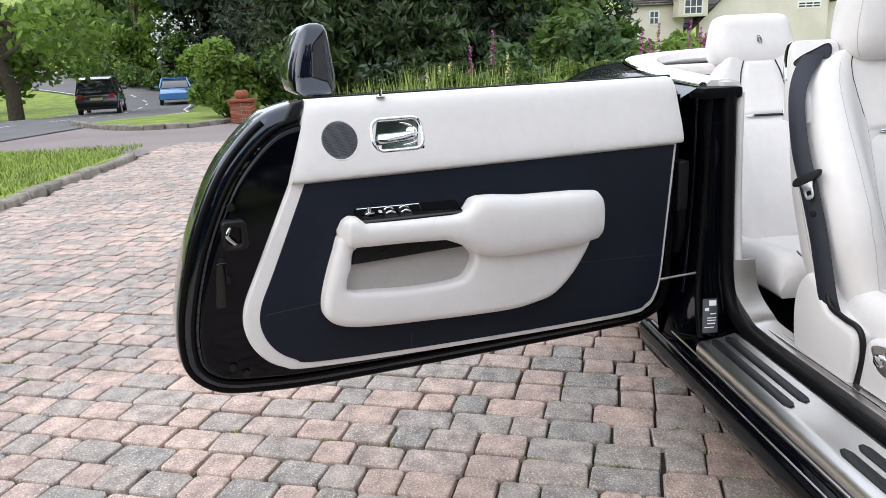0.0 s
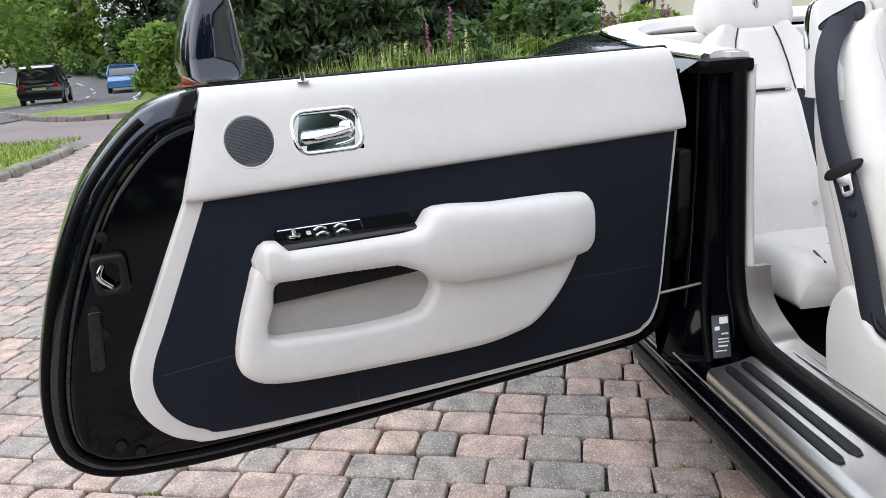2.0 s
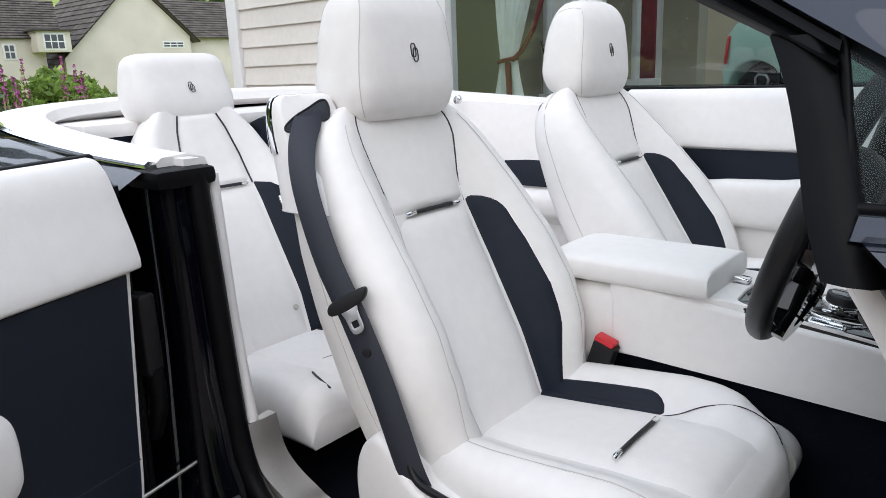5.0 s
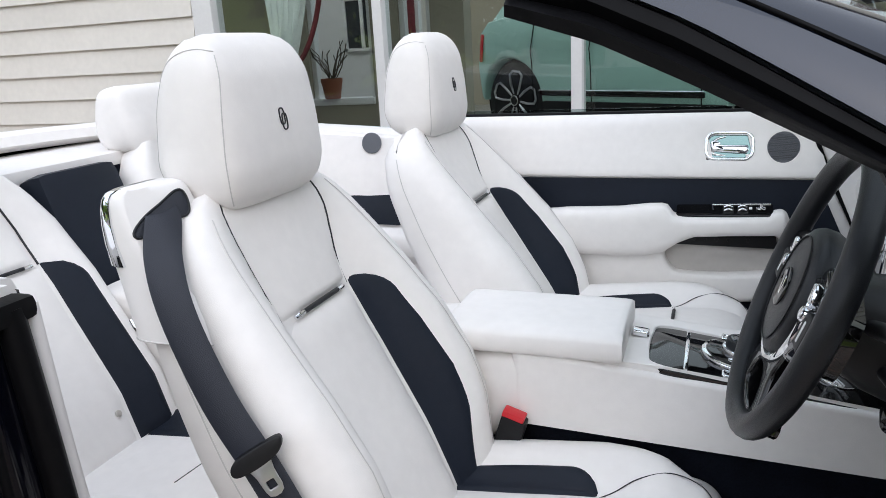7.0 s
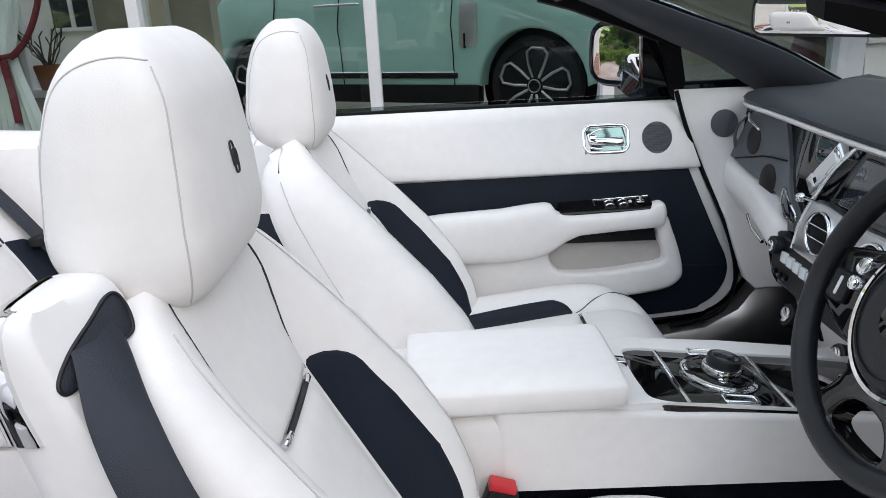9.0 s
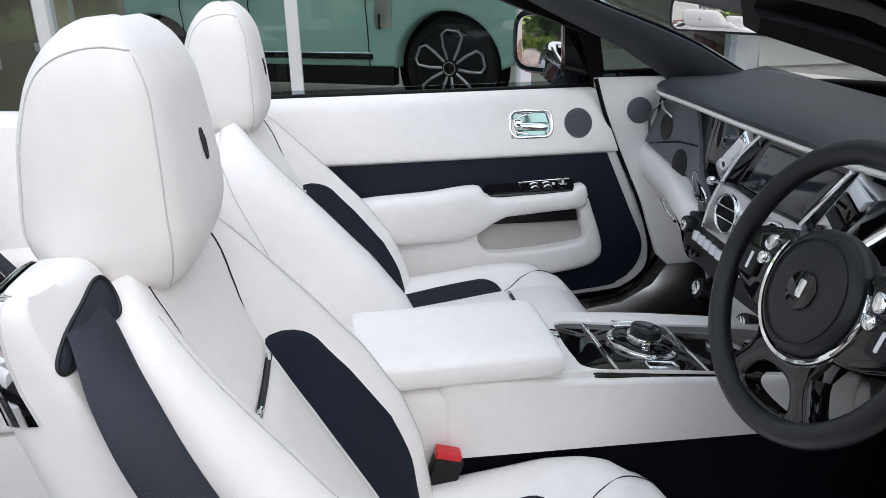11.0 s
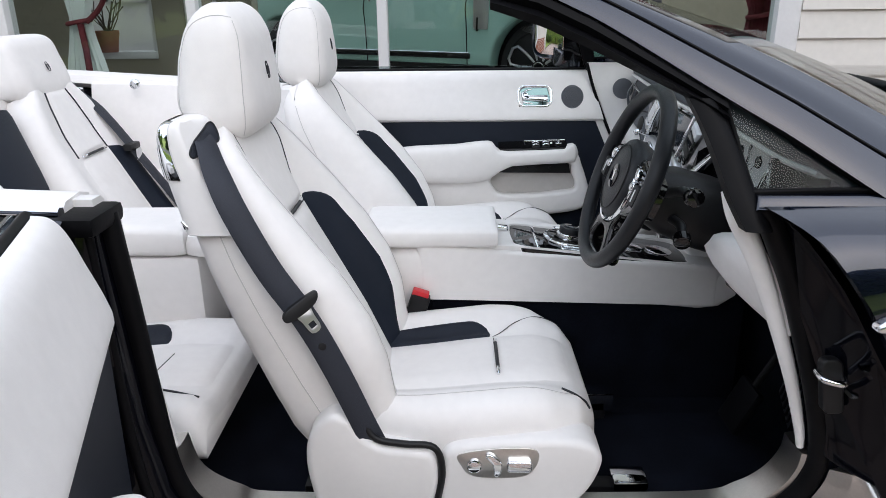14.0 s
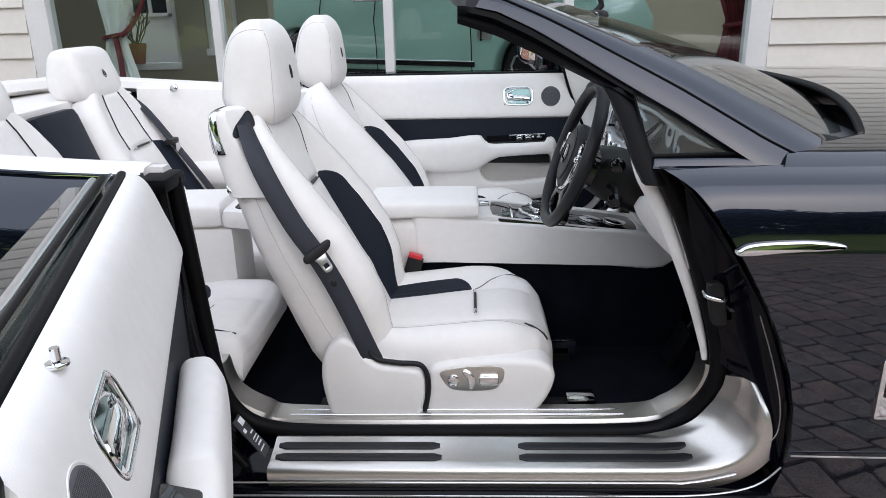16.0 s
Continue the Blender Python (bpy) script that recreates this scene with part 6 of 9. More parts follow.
for y in (-0.120, 0.048):
    slab("tray_key", rounded_rect(0.655, y - 0.013, 0.715, y + 0.013, 0.006), lambda a, b, n: Vector((a, b, zc(a) + n)), CHROME, console, -0.002, 0.006, 0.003, "chrome key pad", holes=[rounded_rect(0.662, y - 0.007, 0.708, y + 0.007, 0.003)])
for x in (0.85, 0.93):
    disc("cup_ring", (x, -0.04, zc(x) - 0.002), (0.16, 0, 1), 0.036, CHROME, console, 0.004, "chrome cup ring", 32)

rear_console = thing("rear_console", (-0.5, 0, 0.25), "white leather console between the rear seats", "car console")
rings = []
for x, g in ((-0.335, 0.80), (-0.345, 0.95), (-0.37, 1.0), (-0.60, 1.0), (-0.76, 1.0)):
    rings.append([Vector((x, y, z)) for y, z in superellipse(0, 0.695, 0.112, 0.045 * g, 5, 32)])
loft("rear_armrest", rings, WHITE, rear_console, smooth=60)
block("rear_console_body", (-0.78, -0.105, 0.28), (-0.30, 0.105, 0.655), WHITE, rear_console, 0.03)
block("rear_console_end", (-0.34, -0.105, 0.64), (-0.10, 0.105, 0.705), WHITE, rear_console, 0.025, "white console bridge", Matrix.Rotation(radians(6), 4, "Y"))
slab("rear_controls", rounded_rect(-0.30, -0.08, -0.16, 0.08, 0.02), lambda a, b, n: Vector((a, b, 0.702 - 0.1 * (a + 0.23) + n)), GLOSS, rear_console, -0.004, 0.008, 0.003, "piano black rear controls")
for y in (-0.045, 0.045):
    disc("rear_switch", (-0.25, y, 0.708), (0.1, 0, 1), 0.013, CHROME, rear_console, 0.010, "chrome switch", 18)


# ---- dashboard ----
dash = thing("dashboard", (1.05, 0, 0.5), "charcoal leather dashboard with piano black fascia and chrome fittings", "dashboard")


def on_fascia(y, z, n=0.0):
    bulge = 0.055 * step(0, 0.20, 0.46 - y) * step(0, 0.03, y + 0.25)
    return Vector((1.000 - 0.10 * (1.03 - z) - bulge - n, y, z))


ED = [(-0.72, 1.035, 0.965), (-0.60, 1.036, 0.952), (-0.45, 1.046, 0.945), (-0.30, 1.052, 0.945), (-0.15, 1.052, 0.935), (0.0, 1.054, 0.935), (0.2, 1.057, 0.940), (0.45, 1.060, 0.955), (0.60, 1.060, 0.965), (0.70, 1.055, 0.995)]
edge = curve_points([Vector((x, y, z)) for y, z, x in ED], 5)
loft("dash_top", [[p + Vector((0, 0, -0.014)), p + Vector((-0.004, 0, -0.004)), p + Vector((0.006, 0, 0.006)), p + Vector((0.04, 0, 0.016)), p + Vector((0.16, 0, 0.018 - 0.3 * max(0, p.z - 1.05))), Vector((1.33, p.y * 1.05, 1.052 + 0.05 * p.y)), Vector((1.33, p.y * 1.05, 0.96)), p + Vector((0.05, 0, -0.03))] for p in edge], DASH, dash, "charcoal leather dash top", smooth=45)
loft("dash_trim", [[p + Vector((0.0, 0, -0.026)), p + Vector((-0.006, 0, -0.020)), p + Vector((-0.004, 0, -0.0145)), p + Vector((0.03, 0, -0.0145)), p + Vector((0.03, 0, -0.026))] for p in edge], WHITE, dash, "white leather dash edging", smooth=45)
nf = 28
strip = [-0.70 + 1.39 * q / nf for q in range(nf + 1)]
loft("fascia", [[on_fascia(y, straight([(-0.70, 0.92), (-0.62, 0.86), (-0.25, 0.80), (0.10, 0.72), (0.40, 0.70), (0.69, 0.86)], y)), on_fascia(y, 0.95), on_fascia(y, 1.032), on_fascia(y, 1.032) + Vector((0.12, 0, 0)), on_fascia(y, 0.88) + Vector((0.12, 0, 0))] for y in strip], GLOSS, dash, "piano black fascia", smooth=30)
PANEL_TOP = [(0.232, 0.862), (0.27, 0.888), (0.32, 0.912), (0.37, 0.940), (0.41, 0.965), (0.44, 0.992), (0.46, 1.022), (0.640, 1.022), (0.690, 0.945), (0.716, 0.900)]
PANEL_FOOT = [(0.232, 0.857), (0.29, 0.846), (0.43, 0.859), (0.57, 0.874), (0.716, 0.896)]
rings = []
for k in range(41):
    y = lerp(0.232, 0.716, k / 40)
    zt, zf = straight(PANEL_TOP, y), straight(PANEL_FOOT, y)
    rings.append([on_fascia(y, z, n) for z, n in ((zf, -0.01), (zf, 0.008), (zf + 0.002, 0.010), (zt - 0.002, 0.010), (zt, 0.008), (zt, -0.01))])
grey = loft("speaker_panel", rings, MESH_GREY, dash, "grey speaker panel", smooth=35)
for y, z, r in ((0.600, 0.957, 0.035), (0.495, 0.880, 0.039)):
    slab("speaker", [Vector((y + r * math.cos(a * math.pi / 16), z + r * math.sin(a * math.pi / 16))) for a in range(32)], on_fascia, PLASTIC, grey, 0.008, 0.012, 0.002, "dark round speaker")
tube("panel_seam", curve_points([on_fascia(0.682, 0.897, 0.0105), on_fascia(0.60, 0.915, 0.0105), on_fascia(0.52, 0.932, 0.0105), on_fascia(0.405, 0.945, 0.0105)], 5), 0.0022, RUBBER, grey, "dark panel joint", 5)
fin = [on_fascia(0.650, 1.012, 0.012), on_fascia(0.668, 0.985, 0.024), on_fascia(0.682, 0.955, 0.022), on_fascia(0.690, 0.925, 0.012)]
tube("chrome_fin", curve_points(fin, 6), 0.007, CHROME, grey, "chrome vent fin", 8, flat=0.4)
tube("vent_pull", [on_fascia(0.645, 1.016, 0.012), on_fascia(0.61, 1.006, 0.026), on_fascia(0.575, 0.985, 0.012)], 0.0035, CHROME, grey, "chrome vent pull", 8)


def bar(name, a, b, width, n0, n1, mat, parent, label="", r=0.004):
    """A straight plate on the fascia from a to b (y, z)."""
    a, b = Vector(a), Vector(b)
    d = (b - a).normalized()
    w = Vector((-d.y, d.x)) * width / 2
    return slab(name, [a - w, b - w, b + w, a + w], on_fascia, mat, parent, n0, n1, r, label)


clock = bar("clock_housing", (0.212, 0.934), (0.130, 1.020), 0.038, -0.005, 0.022, CHROME, dash, "chrome clock housing", 0.010)
bar("clock_face", (0.186, 0.961), (0.138, 1.011), 0.027, 0.020, 0.0235, DIAL, clock, "pale clock face", 0.004)
bar("clock_foot", (0.206, 0.940), (0.193, 0.954), 0.030, 0.020, 0.0235, SILVER, clock, "", 0.003)
tube("chrome_rib", curve_points([on_fascia(0.096, 1.032, 0.010), on_fascia(0.140, 0.985, 0.016), on_fascia(0.180, 0.925, 0.018), on_fascia(0.212, 0.868, 0.016), on_fascia(0.232, 0.805, 0.012)], 6), 0.0045, CHROME, dash, "chrome dash rib", 8)
for a, b, w in (((-0.080, 0.905), (-0.170, 1.025), 0.010), ((-0.200, 0.885), (-0.262, 0.985), 0.018)):
    bar("chrome_rib", a, b, w, 0.0, 0.016, CHROME, dash, "chrome dash rib", 0.003)
slab("screen", [Vector(q) for q in ((0.125, 0.922), (-0.070, 0.916), (-0.145, 1.012), (0.072, 1.018))], on_fascia, SCREEN, dash, 0.0, 0.006, 0.003, "dark display screen")
vent_panel = slab("vent_panel", curve_points([(0.190, 0.914), (0.212, 0.868), (0.226, 0.812), (0.205, 0.800), (0.10, 0.795), (-0.05, 0.80), (-0.11, 0.84), (-0.085, 0.902), (0.05, 0.906)], 4, True), on_fascia, SILVER, dash, -0.01, 0.016, 0.006, "satin silver vent panel")
for y, z in ((0.138, 0.862), (-0.03, 0.855)):
    vent = slab("air_vent", [Vector((y + 0.042 * math.cos(a * math.pi / 18), z + 0.043 * math.sin(a * math.pi / 18))) for a in range(36)], on_fascia, CHROME, vent_panel, 0.012, 0.026, 0.004, "round chrome air vent", holes=[[Vector((y + 0.036 * math.cos(a * math.pi / 18), z + 0.037 * math.sin(a * math.pi / 18))) for a in range(36)]])
    slab("vent_mouth", [Vector((y + 0.037 * math.cos(a * math.pi / 18), z + 0.038 * math.sin(a * math.pi / 18))) for a in range(36)], on_fascia, RUBBER, vent, 0.008, 0.0175, 0.0005, "dark vent mouth")
    for dz in (-0.012, 0.012):
        tube("vent_slat", [on_fascia(y - 0.034, z + dz, 0.021), on_fascia(y + 0.034, z + dz, 0.021)], 0.0018, CHROME, vent, "", 6)
slab("vent_keys", rounded_rect(0.035, 0.81, 0.078, 0.885, 0.006), on_fascia, CHROME, vent_panel, 0.014, 0.024, 0.003, "chrome key block")
tube("organ_stop", [on_fascia(0.192, 0.908, 0.0), on_fascia(0.165, 0.928, 0.05)], 0.0035, CHROME, dash, "chrome organ stop pull", 8)
disc("organ_stop_knob", on_fascia(0.165, 0.928, 0.05), (-1, 0, 0), 0.009, CHROME, dash, 0.010, "chrome knob", 16, 0.003, 0.003)
TRAY = curve_points([(0.375, 0.874), (0.345, 0.902), (0.29, 0.890), (0.245, 0.870), (0.25, 0.855), (0.31, 0.860)], 4, True)
tray = slab("small_tray", TRAY, on_fascia, GLOSS, dash, 0.0, 0.013, 0.004, "piano black key tray")
tube("tray_edge", [on_fascia(q[0], q[1], 0.0125) for q in TRAY], 0.0018, CHROME, tray, "thin chrome edge", 5, True)
ctrl = slab("climate_strip", curve_points([(0.290, 0.822), (0.305, 0.785), (0.285, 0.735), (0.10, 0.71), (-0.10, 0.715), (-0.13, 0.765), (-0.09, 0.80), (0.1, 0.800)], 5, True), on_fascia, PLASTIC, dash, -0.01, 0.016, 0.005, "black climate control strip")
for k in range(8):
    slab("climate_key", rounded_rect(0.232 - 0.026 * k, 0.768 - 0.002 * k, 0.255 - 0.026 * k, 0.790 - 0.002 * k, 0.002, 2), on_fascia, LAMP_GLASS, ctrl, 0.014, 0.020, 0.002, "pale climate key")
for k in range(3):
    disc("small_knob", on_fascia(0.265 - 0.022 * k, 0.742, 0.016), (-1, 0, 0.1), 0.006, GLOSS, ctrl, 0.008, "", 14)
for y, z in ((0.275, 0.796), (-0.10, 0.79)):
    k = disc("radio_knob", on_fascia(y, z, 0.012), (-1, 0, 0.1), 0.019, WHEEL, ctrl, 0.022, "black rotary knob", 24, 0.0, 0.003)
    disc("knob_cap", on_fascia(y, z, 0.034), (-1, 0, 0.1), 0.012, CHROME, k, 0.003, "chrome cap", 20)
# lower white fascia with temperature knobs
low = slab("lower_fascia", curve_points([(0.335, 0.740), (0.335, 0.63), (0.345, 0.54), (0.30, 0.50), (-0.02, 0.50), (-0.06, 0.56), (-0.04, 0.68), (0.2, 0.69)], 5, True), lambda a, b, n: Vector((0.965 + 0.35 * (0.70 - b) * (b < 0.70) - n, a, b)), WHITE, dash, -0.08, 0.0, 0.012, "white leather lower fascia")
for y in (0.30, 0.10):
    k = disc("temperature_knob", Vector((0.985, y, 0.612)), (-1, 0, 0.35), 0.026, WHEEL, low, 0.038, "black temperature knob", 28, 0.0, 0.004)
    disc("knob_cap", Vector((0.948, y, 0.625)), (-1, 0, 0.35), 0.017, CHROME, k, 0.003, "chrome cap", 22)
slab("lower_switch", rounded_rect(0.235, 0.585, 0.31, 0.66, 0.006), lambda a, b, n: Vector((0.965 + 0.35 * (0.70 - b) - n, a, b)), GLOSS, low, -0.004, 0.006, 0.002, "black switch plate")
# passenger side below the speakers
rings = []
for k in range(21):
    y = lerp(0.284, 0.722, k / 20)
    zt = straight([(0.284, 0.822), (0.305, 0.838), (0.43, 0.853), (0.57, 0.868), (0.66, 0.882), (0.722, 0.894)], y)
    ins = 0.012 * (k in (0, 20))
    x = 0.958 - 0.045 * step(0, 0.3, 0.60 - y) + ins
    rings.append([Vector((x + dx, y, zt - dz)) for dx, dz in ((0.10, 0.0), (0.02, 0.0), (0.006, 0.004), (0.0, 0.016), (-0.004, 0.04), (0.0, 0.065), (0.012, 0.085), (0.05, 0.14), (0.10, 0.21), (0.15, 0.30), (0.16, 0.30))])
loft("glovebox", rings, WHITE, dash, "white leather glovebox", smooth=60)
tube("glovebox_pull", [Vector((0.938, 0.500, 0.798)), Vector((0.930, 0.455, 0.777)), Vector((0.930, 0.400, 0.762))], 0.005, CHROME, dash, "chrome glovebox pull", 8)
# gearless switch panel between screen and dials
gear = bar("switch_panel", (-0.140, 0.900), (-0.212, 1.012), 0.062, 0.0, 0.014, SILVER, dash, "satin silver switch panel", 0.006)
for a, b, w, m in (((-0.194, 0.984), (-0.206, 1.003), 0.046, LAMP_GLASS), ((-0.176, 0.957), (-0.191, 0.980), 0.046, GLOSS), ((-0.160, 0.932), (-0.173, 0.952), 0.046, PLASTIC)):
    bar("switch", a, b, w, 0.012, 0.019, m, gear, "", 0.003)
for y in (-0.132, -0.162):
    disc("round_switch", on_fascia(y, 0.914, 0.014), (-1, 0, 0.1), 0.010, GLOSS, gear, 0.004, "", 16)
# dials
cluster = slab("dial_hood", curve_points([(-0.255, 0.90), (-0.26, 1.0), (-0.30, 1.03), (-0.56, 1.02), (-0.60, 0.97), (-0.585, 0.90), (-0.42, 0.875)], 5, True), on_fascia, PLASTIC, dash, -0.01, 0.004, 0.003, "black instrument hood")
for y, z, r in ((-0.335, 0.978, 0.041), (-0.432, 0.972, 0.052), (-0.528, 0.964, 0.041)):
    face = slab("dial", [Vector((y + r * math.cos(a * math.pi / 20), z + r * math.sin(a * math.pi / 20))) for a in range(40)], on_fascia, DIAL, cluster, 0.002, 0.008, 0.001, "white dial face")
    tube("dial_rim", [on_fascia(y + r * math.cos(a * math.pi / 20), z + r * math.sin(a * math.pi / 20), 0.008) for a in range(40)], 0.003, CHROME, face, "chrome dial rim", 6, True)
    disc("dial_hub", on_fascia(y, z, 0.008), (-1, 0, 0.1), r * 0.26, GLOSS, face, 0.004, "black dial hub", 20)
    for k in range(11):
        a = radians(225 - 27 * k)
        tube("dial_mark", [on_fascia(y - r * 0.78 * math.cos(a), z + r * 0.78 * math.sin(a), 0.0085), on_fascia(y - r * 0.92 * math.cos(a), z + r * 0.92 * math.sin(a), 0.0085)], 0.0008, INK, face, "", 4)
    tube("dial_needle", [on_fascia(y, z, 0.0105), on_fascia(y + r * 0.62, z - r * 0.5, 0.0105)], 0.0011, INK, face, "dark needle", 4)
block("hood_visor", (0.938, -0.606, 0.895), (1.0, -0.596, 1.018), PLASTIC, cluster, 0.004, "black side of the instrument hood")
bar("dial_screen", (-0.29, 0.885), (-0.55, 0.865), 0.055, 0.004, 0.030, SCREEN, cluster, "dark display below the dials", 0.004)
# knee panels and column
slab("knee_panel", [Vector(v) for v in ((-0.20, 0.88), (-0.62, 0.88), (-0.66, 0.70), (-0.55, 0.62), (-0.15, 0.58))], lambda a, b, n: Vector((0.955 + 0.35 * (0.88 - b) - n, a, b)), PLASTIC, dash, -0.06, 0.0, 0.02, "black knee panel")
rings = []
for y, xt, zt, xb_, zb in ((-0.545, 0.866, 0.836, 0.868, 0.822), (-0.549, 0.858, 0.846, 0.862, 0.808), (-0.568, 0.856, 0.862, 0.866, 0.790), (-0.62, 0.854, 0.876, 0.878, 0.772), (-0.69, 0.850, 0.888, 0.892, 0.762), (-0.745, 0.846, 0.896, 0.903, 0.756), (-0.785, 0.848, 0.898, 0.908, 0.752)):
    rings.append([Vector((x, y, z)) for x, z in ((xt + 0.09, zt + 0.004), (xt + 0.02, zt + 0.004), (xt + 0.004, zt), (xt - 0.004, zt - 0.014), (lerp(xt, xb_, 0.35) - 0.008, lerp(zt, zb, 0.35)), (lerp(xt, xb_, 0.7) - 0.004, lerp(zt, zb, 0.7)), (xb_ - 0.002, zb + 0.012), (xb_ + 0.008, zb), (xb_ + 0.05, zb))])
loft("knee_bolster", rings, WHITE, dash, "white leather knee bolster", smooth=60)
tube("knee_edging", curve_points([(0.895, -0.548, 0.812), (0.905, -0.575, 0.782), (0.922, -0.62, 0.752)], 5), 0.007, WHITE, dash, "white leather edging", 8)
lights = slab("light_switches", rounded_rect(-0.755, 0.855, -0.59, 0.965, 0.01), lambda a, b, n: Vector((0.900 + 0.25 * (b - 0.86) - n, a, b)), GLOSS, dash, -0.03, 0.0, 0.004, "black light switch panel")
tube("panel_rib", [Vector((0.897, -0.582, 0.85)), Vector((0.915, -0.59, 0.93)), Vector((0.93, -0.60, 0.99))], 0.004, CHROME, dash, "chrome dash rib", 8)
for y in (-0.60, -0.63, -0.66):
    disc("light_switch", Vector((0.904, y - 0.02, 0.892)), (-1, 0, 0.1), 0.010, PLASTIC, lights, 0.005, "", 14)
disc("light_knob", Vector((0.917, -0.675, 0.935)), (-1, 0, 0.1), 0.022, CHROME, lights, 0.012, "chrome light knob", 24, 0.0, 0.003)
dash.matrix_basis = Matrix.Translation((1.068, 0, 0.504))
# white panel by the far door with a small speaker
slab("pillar_panel", [Vector(v) for v in ((0.849, 1.076), (0.878, 0.99), (0.924, 0.872), (0.986, 0.73), (1.030, 0.58), (1.060, 0.55), (1.17, 0.55), (1.15, 1.068), (1.0, 1.074))], lambda a, b, n: Vector((a, 0.712 + 0.22 * (b - 0.87) - n, b)), WHITE, car, -0.02, 0.0, 0.006, "white leather pillar panel")
disc("pillar_speaker", Vector((0.980, 0.735, 0.983)), (0, -1, 0.22), 0.036, MESH_GREY, car, 0.004, "round grey pillar speaker", 36)
tube("pillar_gap", curve_points([(0.846, 0.728, 1.074), (0.874, 0.724, 0.985), (0.919, 0.716, 0.872), (0.979, 0.700, 0.74), (1.022, 0.690, 0.60), (1.026, 0.716, 0.50), (0.98, 0.716, 0.445), (0.86, 0.716, 0.42)], 6), 0.006, RUBBER, car, "black door gap", 6)
loft("left_kick", [[Vector((x, 0.74, z0)), Vector((x, 0.69, z0 - 0.01)), Vector((x + 0.01, 0.66, z0 - 0.06)), Vector((x + 0.01, 0.66, 0.25)), Vector((x, 0.80, 0.25))] for x, z0 in ((0.55, 0.405), (0.80, 0.41), (0.95, 0.43), (1.04, 0.48), (1.09, 0.55), (1.19, 0.57))], STEEL, car, "satin metal kick plate", smooth=40)

# ---- steering wheel ----
wheel = thing("steering_wheel", (0.74, -0.412, 0.93), "black leather steering wheel with chrome accents", "steering wheel")
wc = Vector((0.736, -0.412, 0.942))
wn_ = Vector((-math.cos(radians(20)), 0, math.sin(radians(20))))
wr, wu = Vector((0, -1, 0)), Vector((math.sin(radians(20)), 0, math.cos(radians(20))))


def on_wheel(a, b, n=0.0):
    return wc + wr * a + wu * b + wn_ * n


tube("rim", [on_wheel(0.185 * math.sin(2 * math.pi * k / 64), 0.185 * math.cos(2 * math.pi * k / 64), 0.0 + 0.002) for k in range(64)], lambda t: 0.0165, WHEEL, wheel, "black leather rim", 16, True)
hub_rings = []
for n, r in ((-0.045, 0.060), (-0.03, 0.078), (-0.01, 0.086), (0.004, 0.086), (0.012, 0.082), (0.017, 0.072), (0.020, 0.05), (0.021, 0.02)):
    hub_rings.append([on_wheel(r * 0.96 * math.sin(2 * math.pi * k / 48), r * math.cos(2 * math.pi * k / 48) - 0.004, n) for k in range(48)])
hub = loft("hub", hub_rings, WHEEL, wheel, "black leather hub", smooth=60)
tube("hub_seam", [on_wheel(0.068 * math.sin(2 * math.pi * k / 48), 0.070 * math.cos(2 * math.pi * k / 48) - 0.004, 0.0185) for k in range(48)], 0.0012, PLASTIC, hub, "", 5, True)
slab("hub_badge", [Vector((0.026 * math.cos(a * math.pi / 16), 0.026 * math.sin(a * math.pi / 16) - 0.004)) for a in range(32)], on_wheel, GLOSS, hub, 0.018, 0.0235, 0.001, "round black badge")
slab("badge_mark", rounded_rect(-0.006, -0.014, 0.006, 0.010, 0.002), on_wheel, CHROME, hub, 0.0232, 0.0242, 0.0003, "small silver emblem")
rings = []
for k in range(33):
    q = (8 + k) * math.pi / 24
    wide = 0.0065 * math.sin(math.pi * min(1, min(k + 1, 33 - k) / 6) / 2)
    rings.append([on_wheel((0.089 + r) * math.sin(q), (0.091 + r) * math.cos(q) - 0.004, n) for r, n in ((-wide * 0.4, 0.000), (-wide * 0.3, 0.008), (wide * 0.4, 0.009), (wide, 0.005), (wide, -0.004))])
loft("chrome_ring", rings, CHROME, hub, "chrome half ring", smooth=50)
for sgn in (-1, 1):
    spoke = slab("spoke", curve_points([(sgn * a, b) for a, b in ((0.070, 0.050), (0.110, 0.052), (0.158, 0.040), (0.176, 0.030), (0.178, -0.028), (0.150, -0.042), (0.110, -0.058), (0.070, -0.055))], 3, True), on_wheel, GLOSS, wheel, -0.030, 0.004, 0.006, "piano black spoke")
    slab("thumb_key", rounded_rect(min(sgn * 0.116, sgn * 0.152), -0.030, max(sgn * 0.116, sgn * 0.152), 0.012, 0.006), on_wheel, PLASTIC, spoke, 0.003, 0.011, 0.003, "black thumb switch")
    slab("key_mark", rounded_rect(min(sgn * 0.130, sgn * 0.136), -0.022, max(sgn * 0.130, sgn * 0.136), 0.004, 0.002, 3), on_wheel, DIAL, spoke, 0.010, 0.0118, 0.0004, "pale key mark", steps=1)
    slab("chrome_key", curve_points([(sgn * a, b) for a, b in ((0.098, 0.040), (0.112, 0.038), (0.118, 0.022), (0.106, 0.016), (0.098, 0.024))], 4, True), on_wheel, CHROME, spoke, 0.002, 0.014, 0.004, "chrome switch")
    disc("chrome_roller", on_wheel(sgn * 0.108, 0.004, 0.004), wn_, 0.010, CHROME, spoke, 0.010, "chrome roller", 18, 0.003, 0.003)
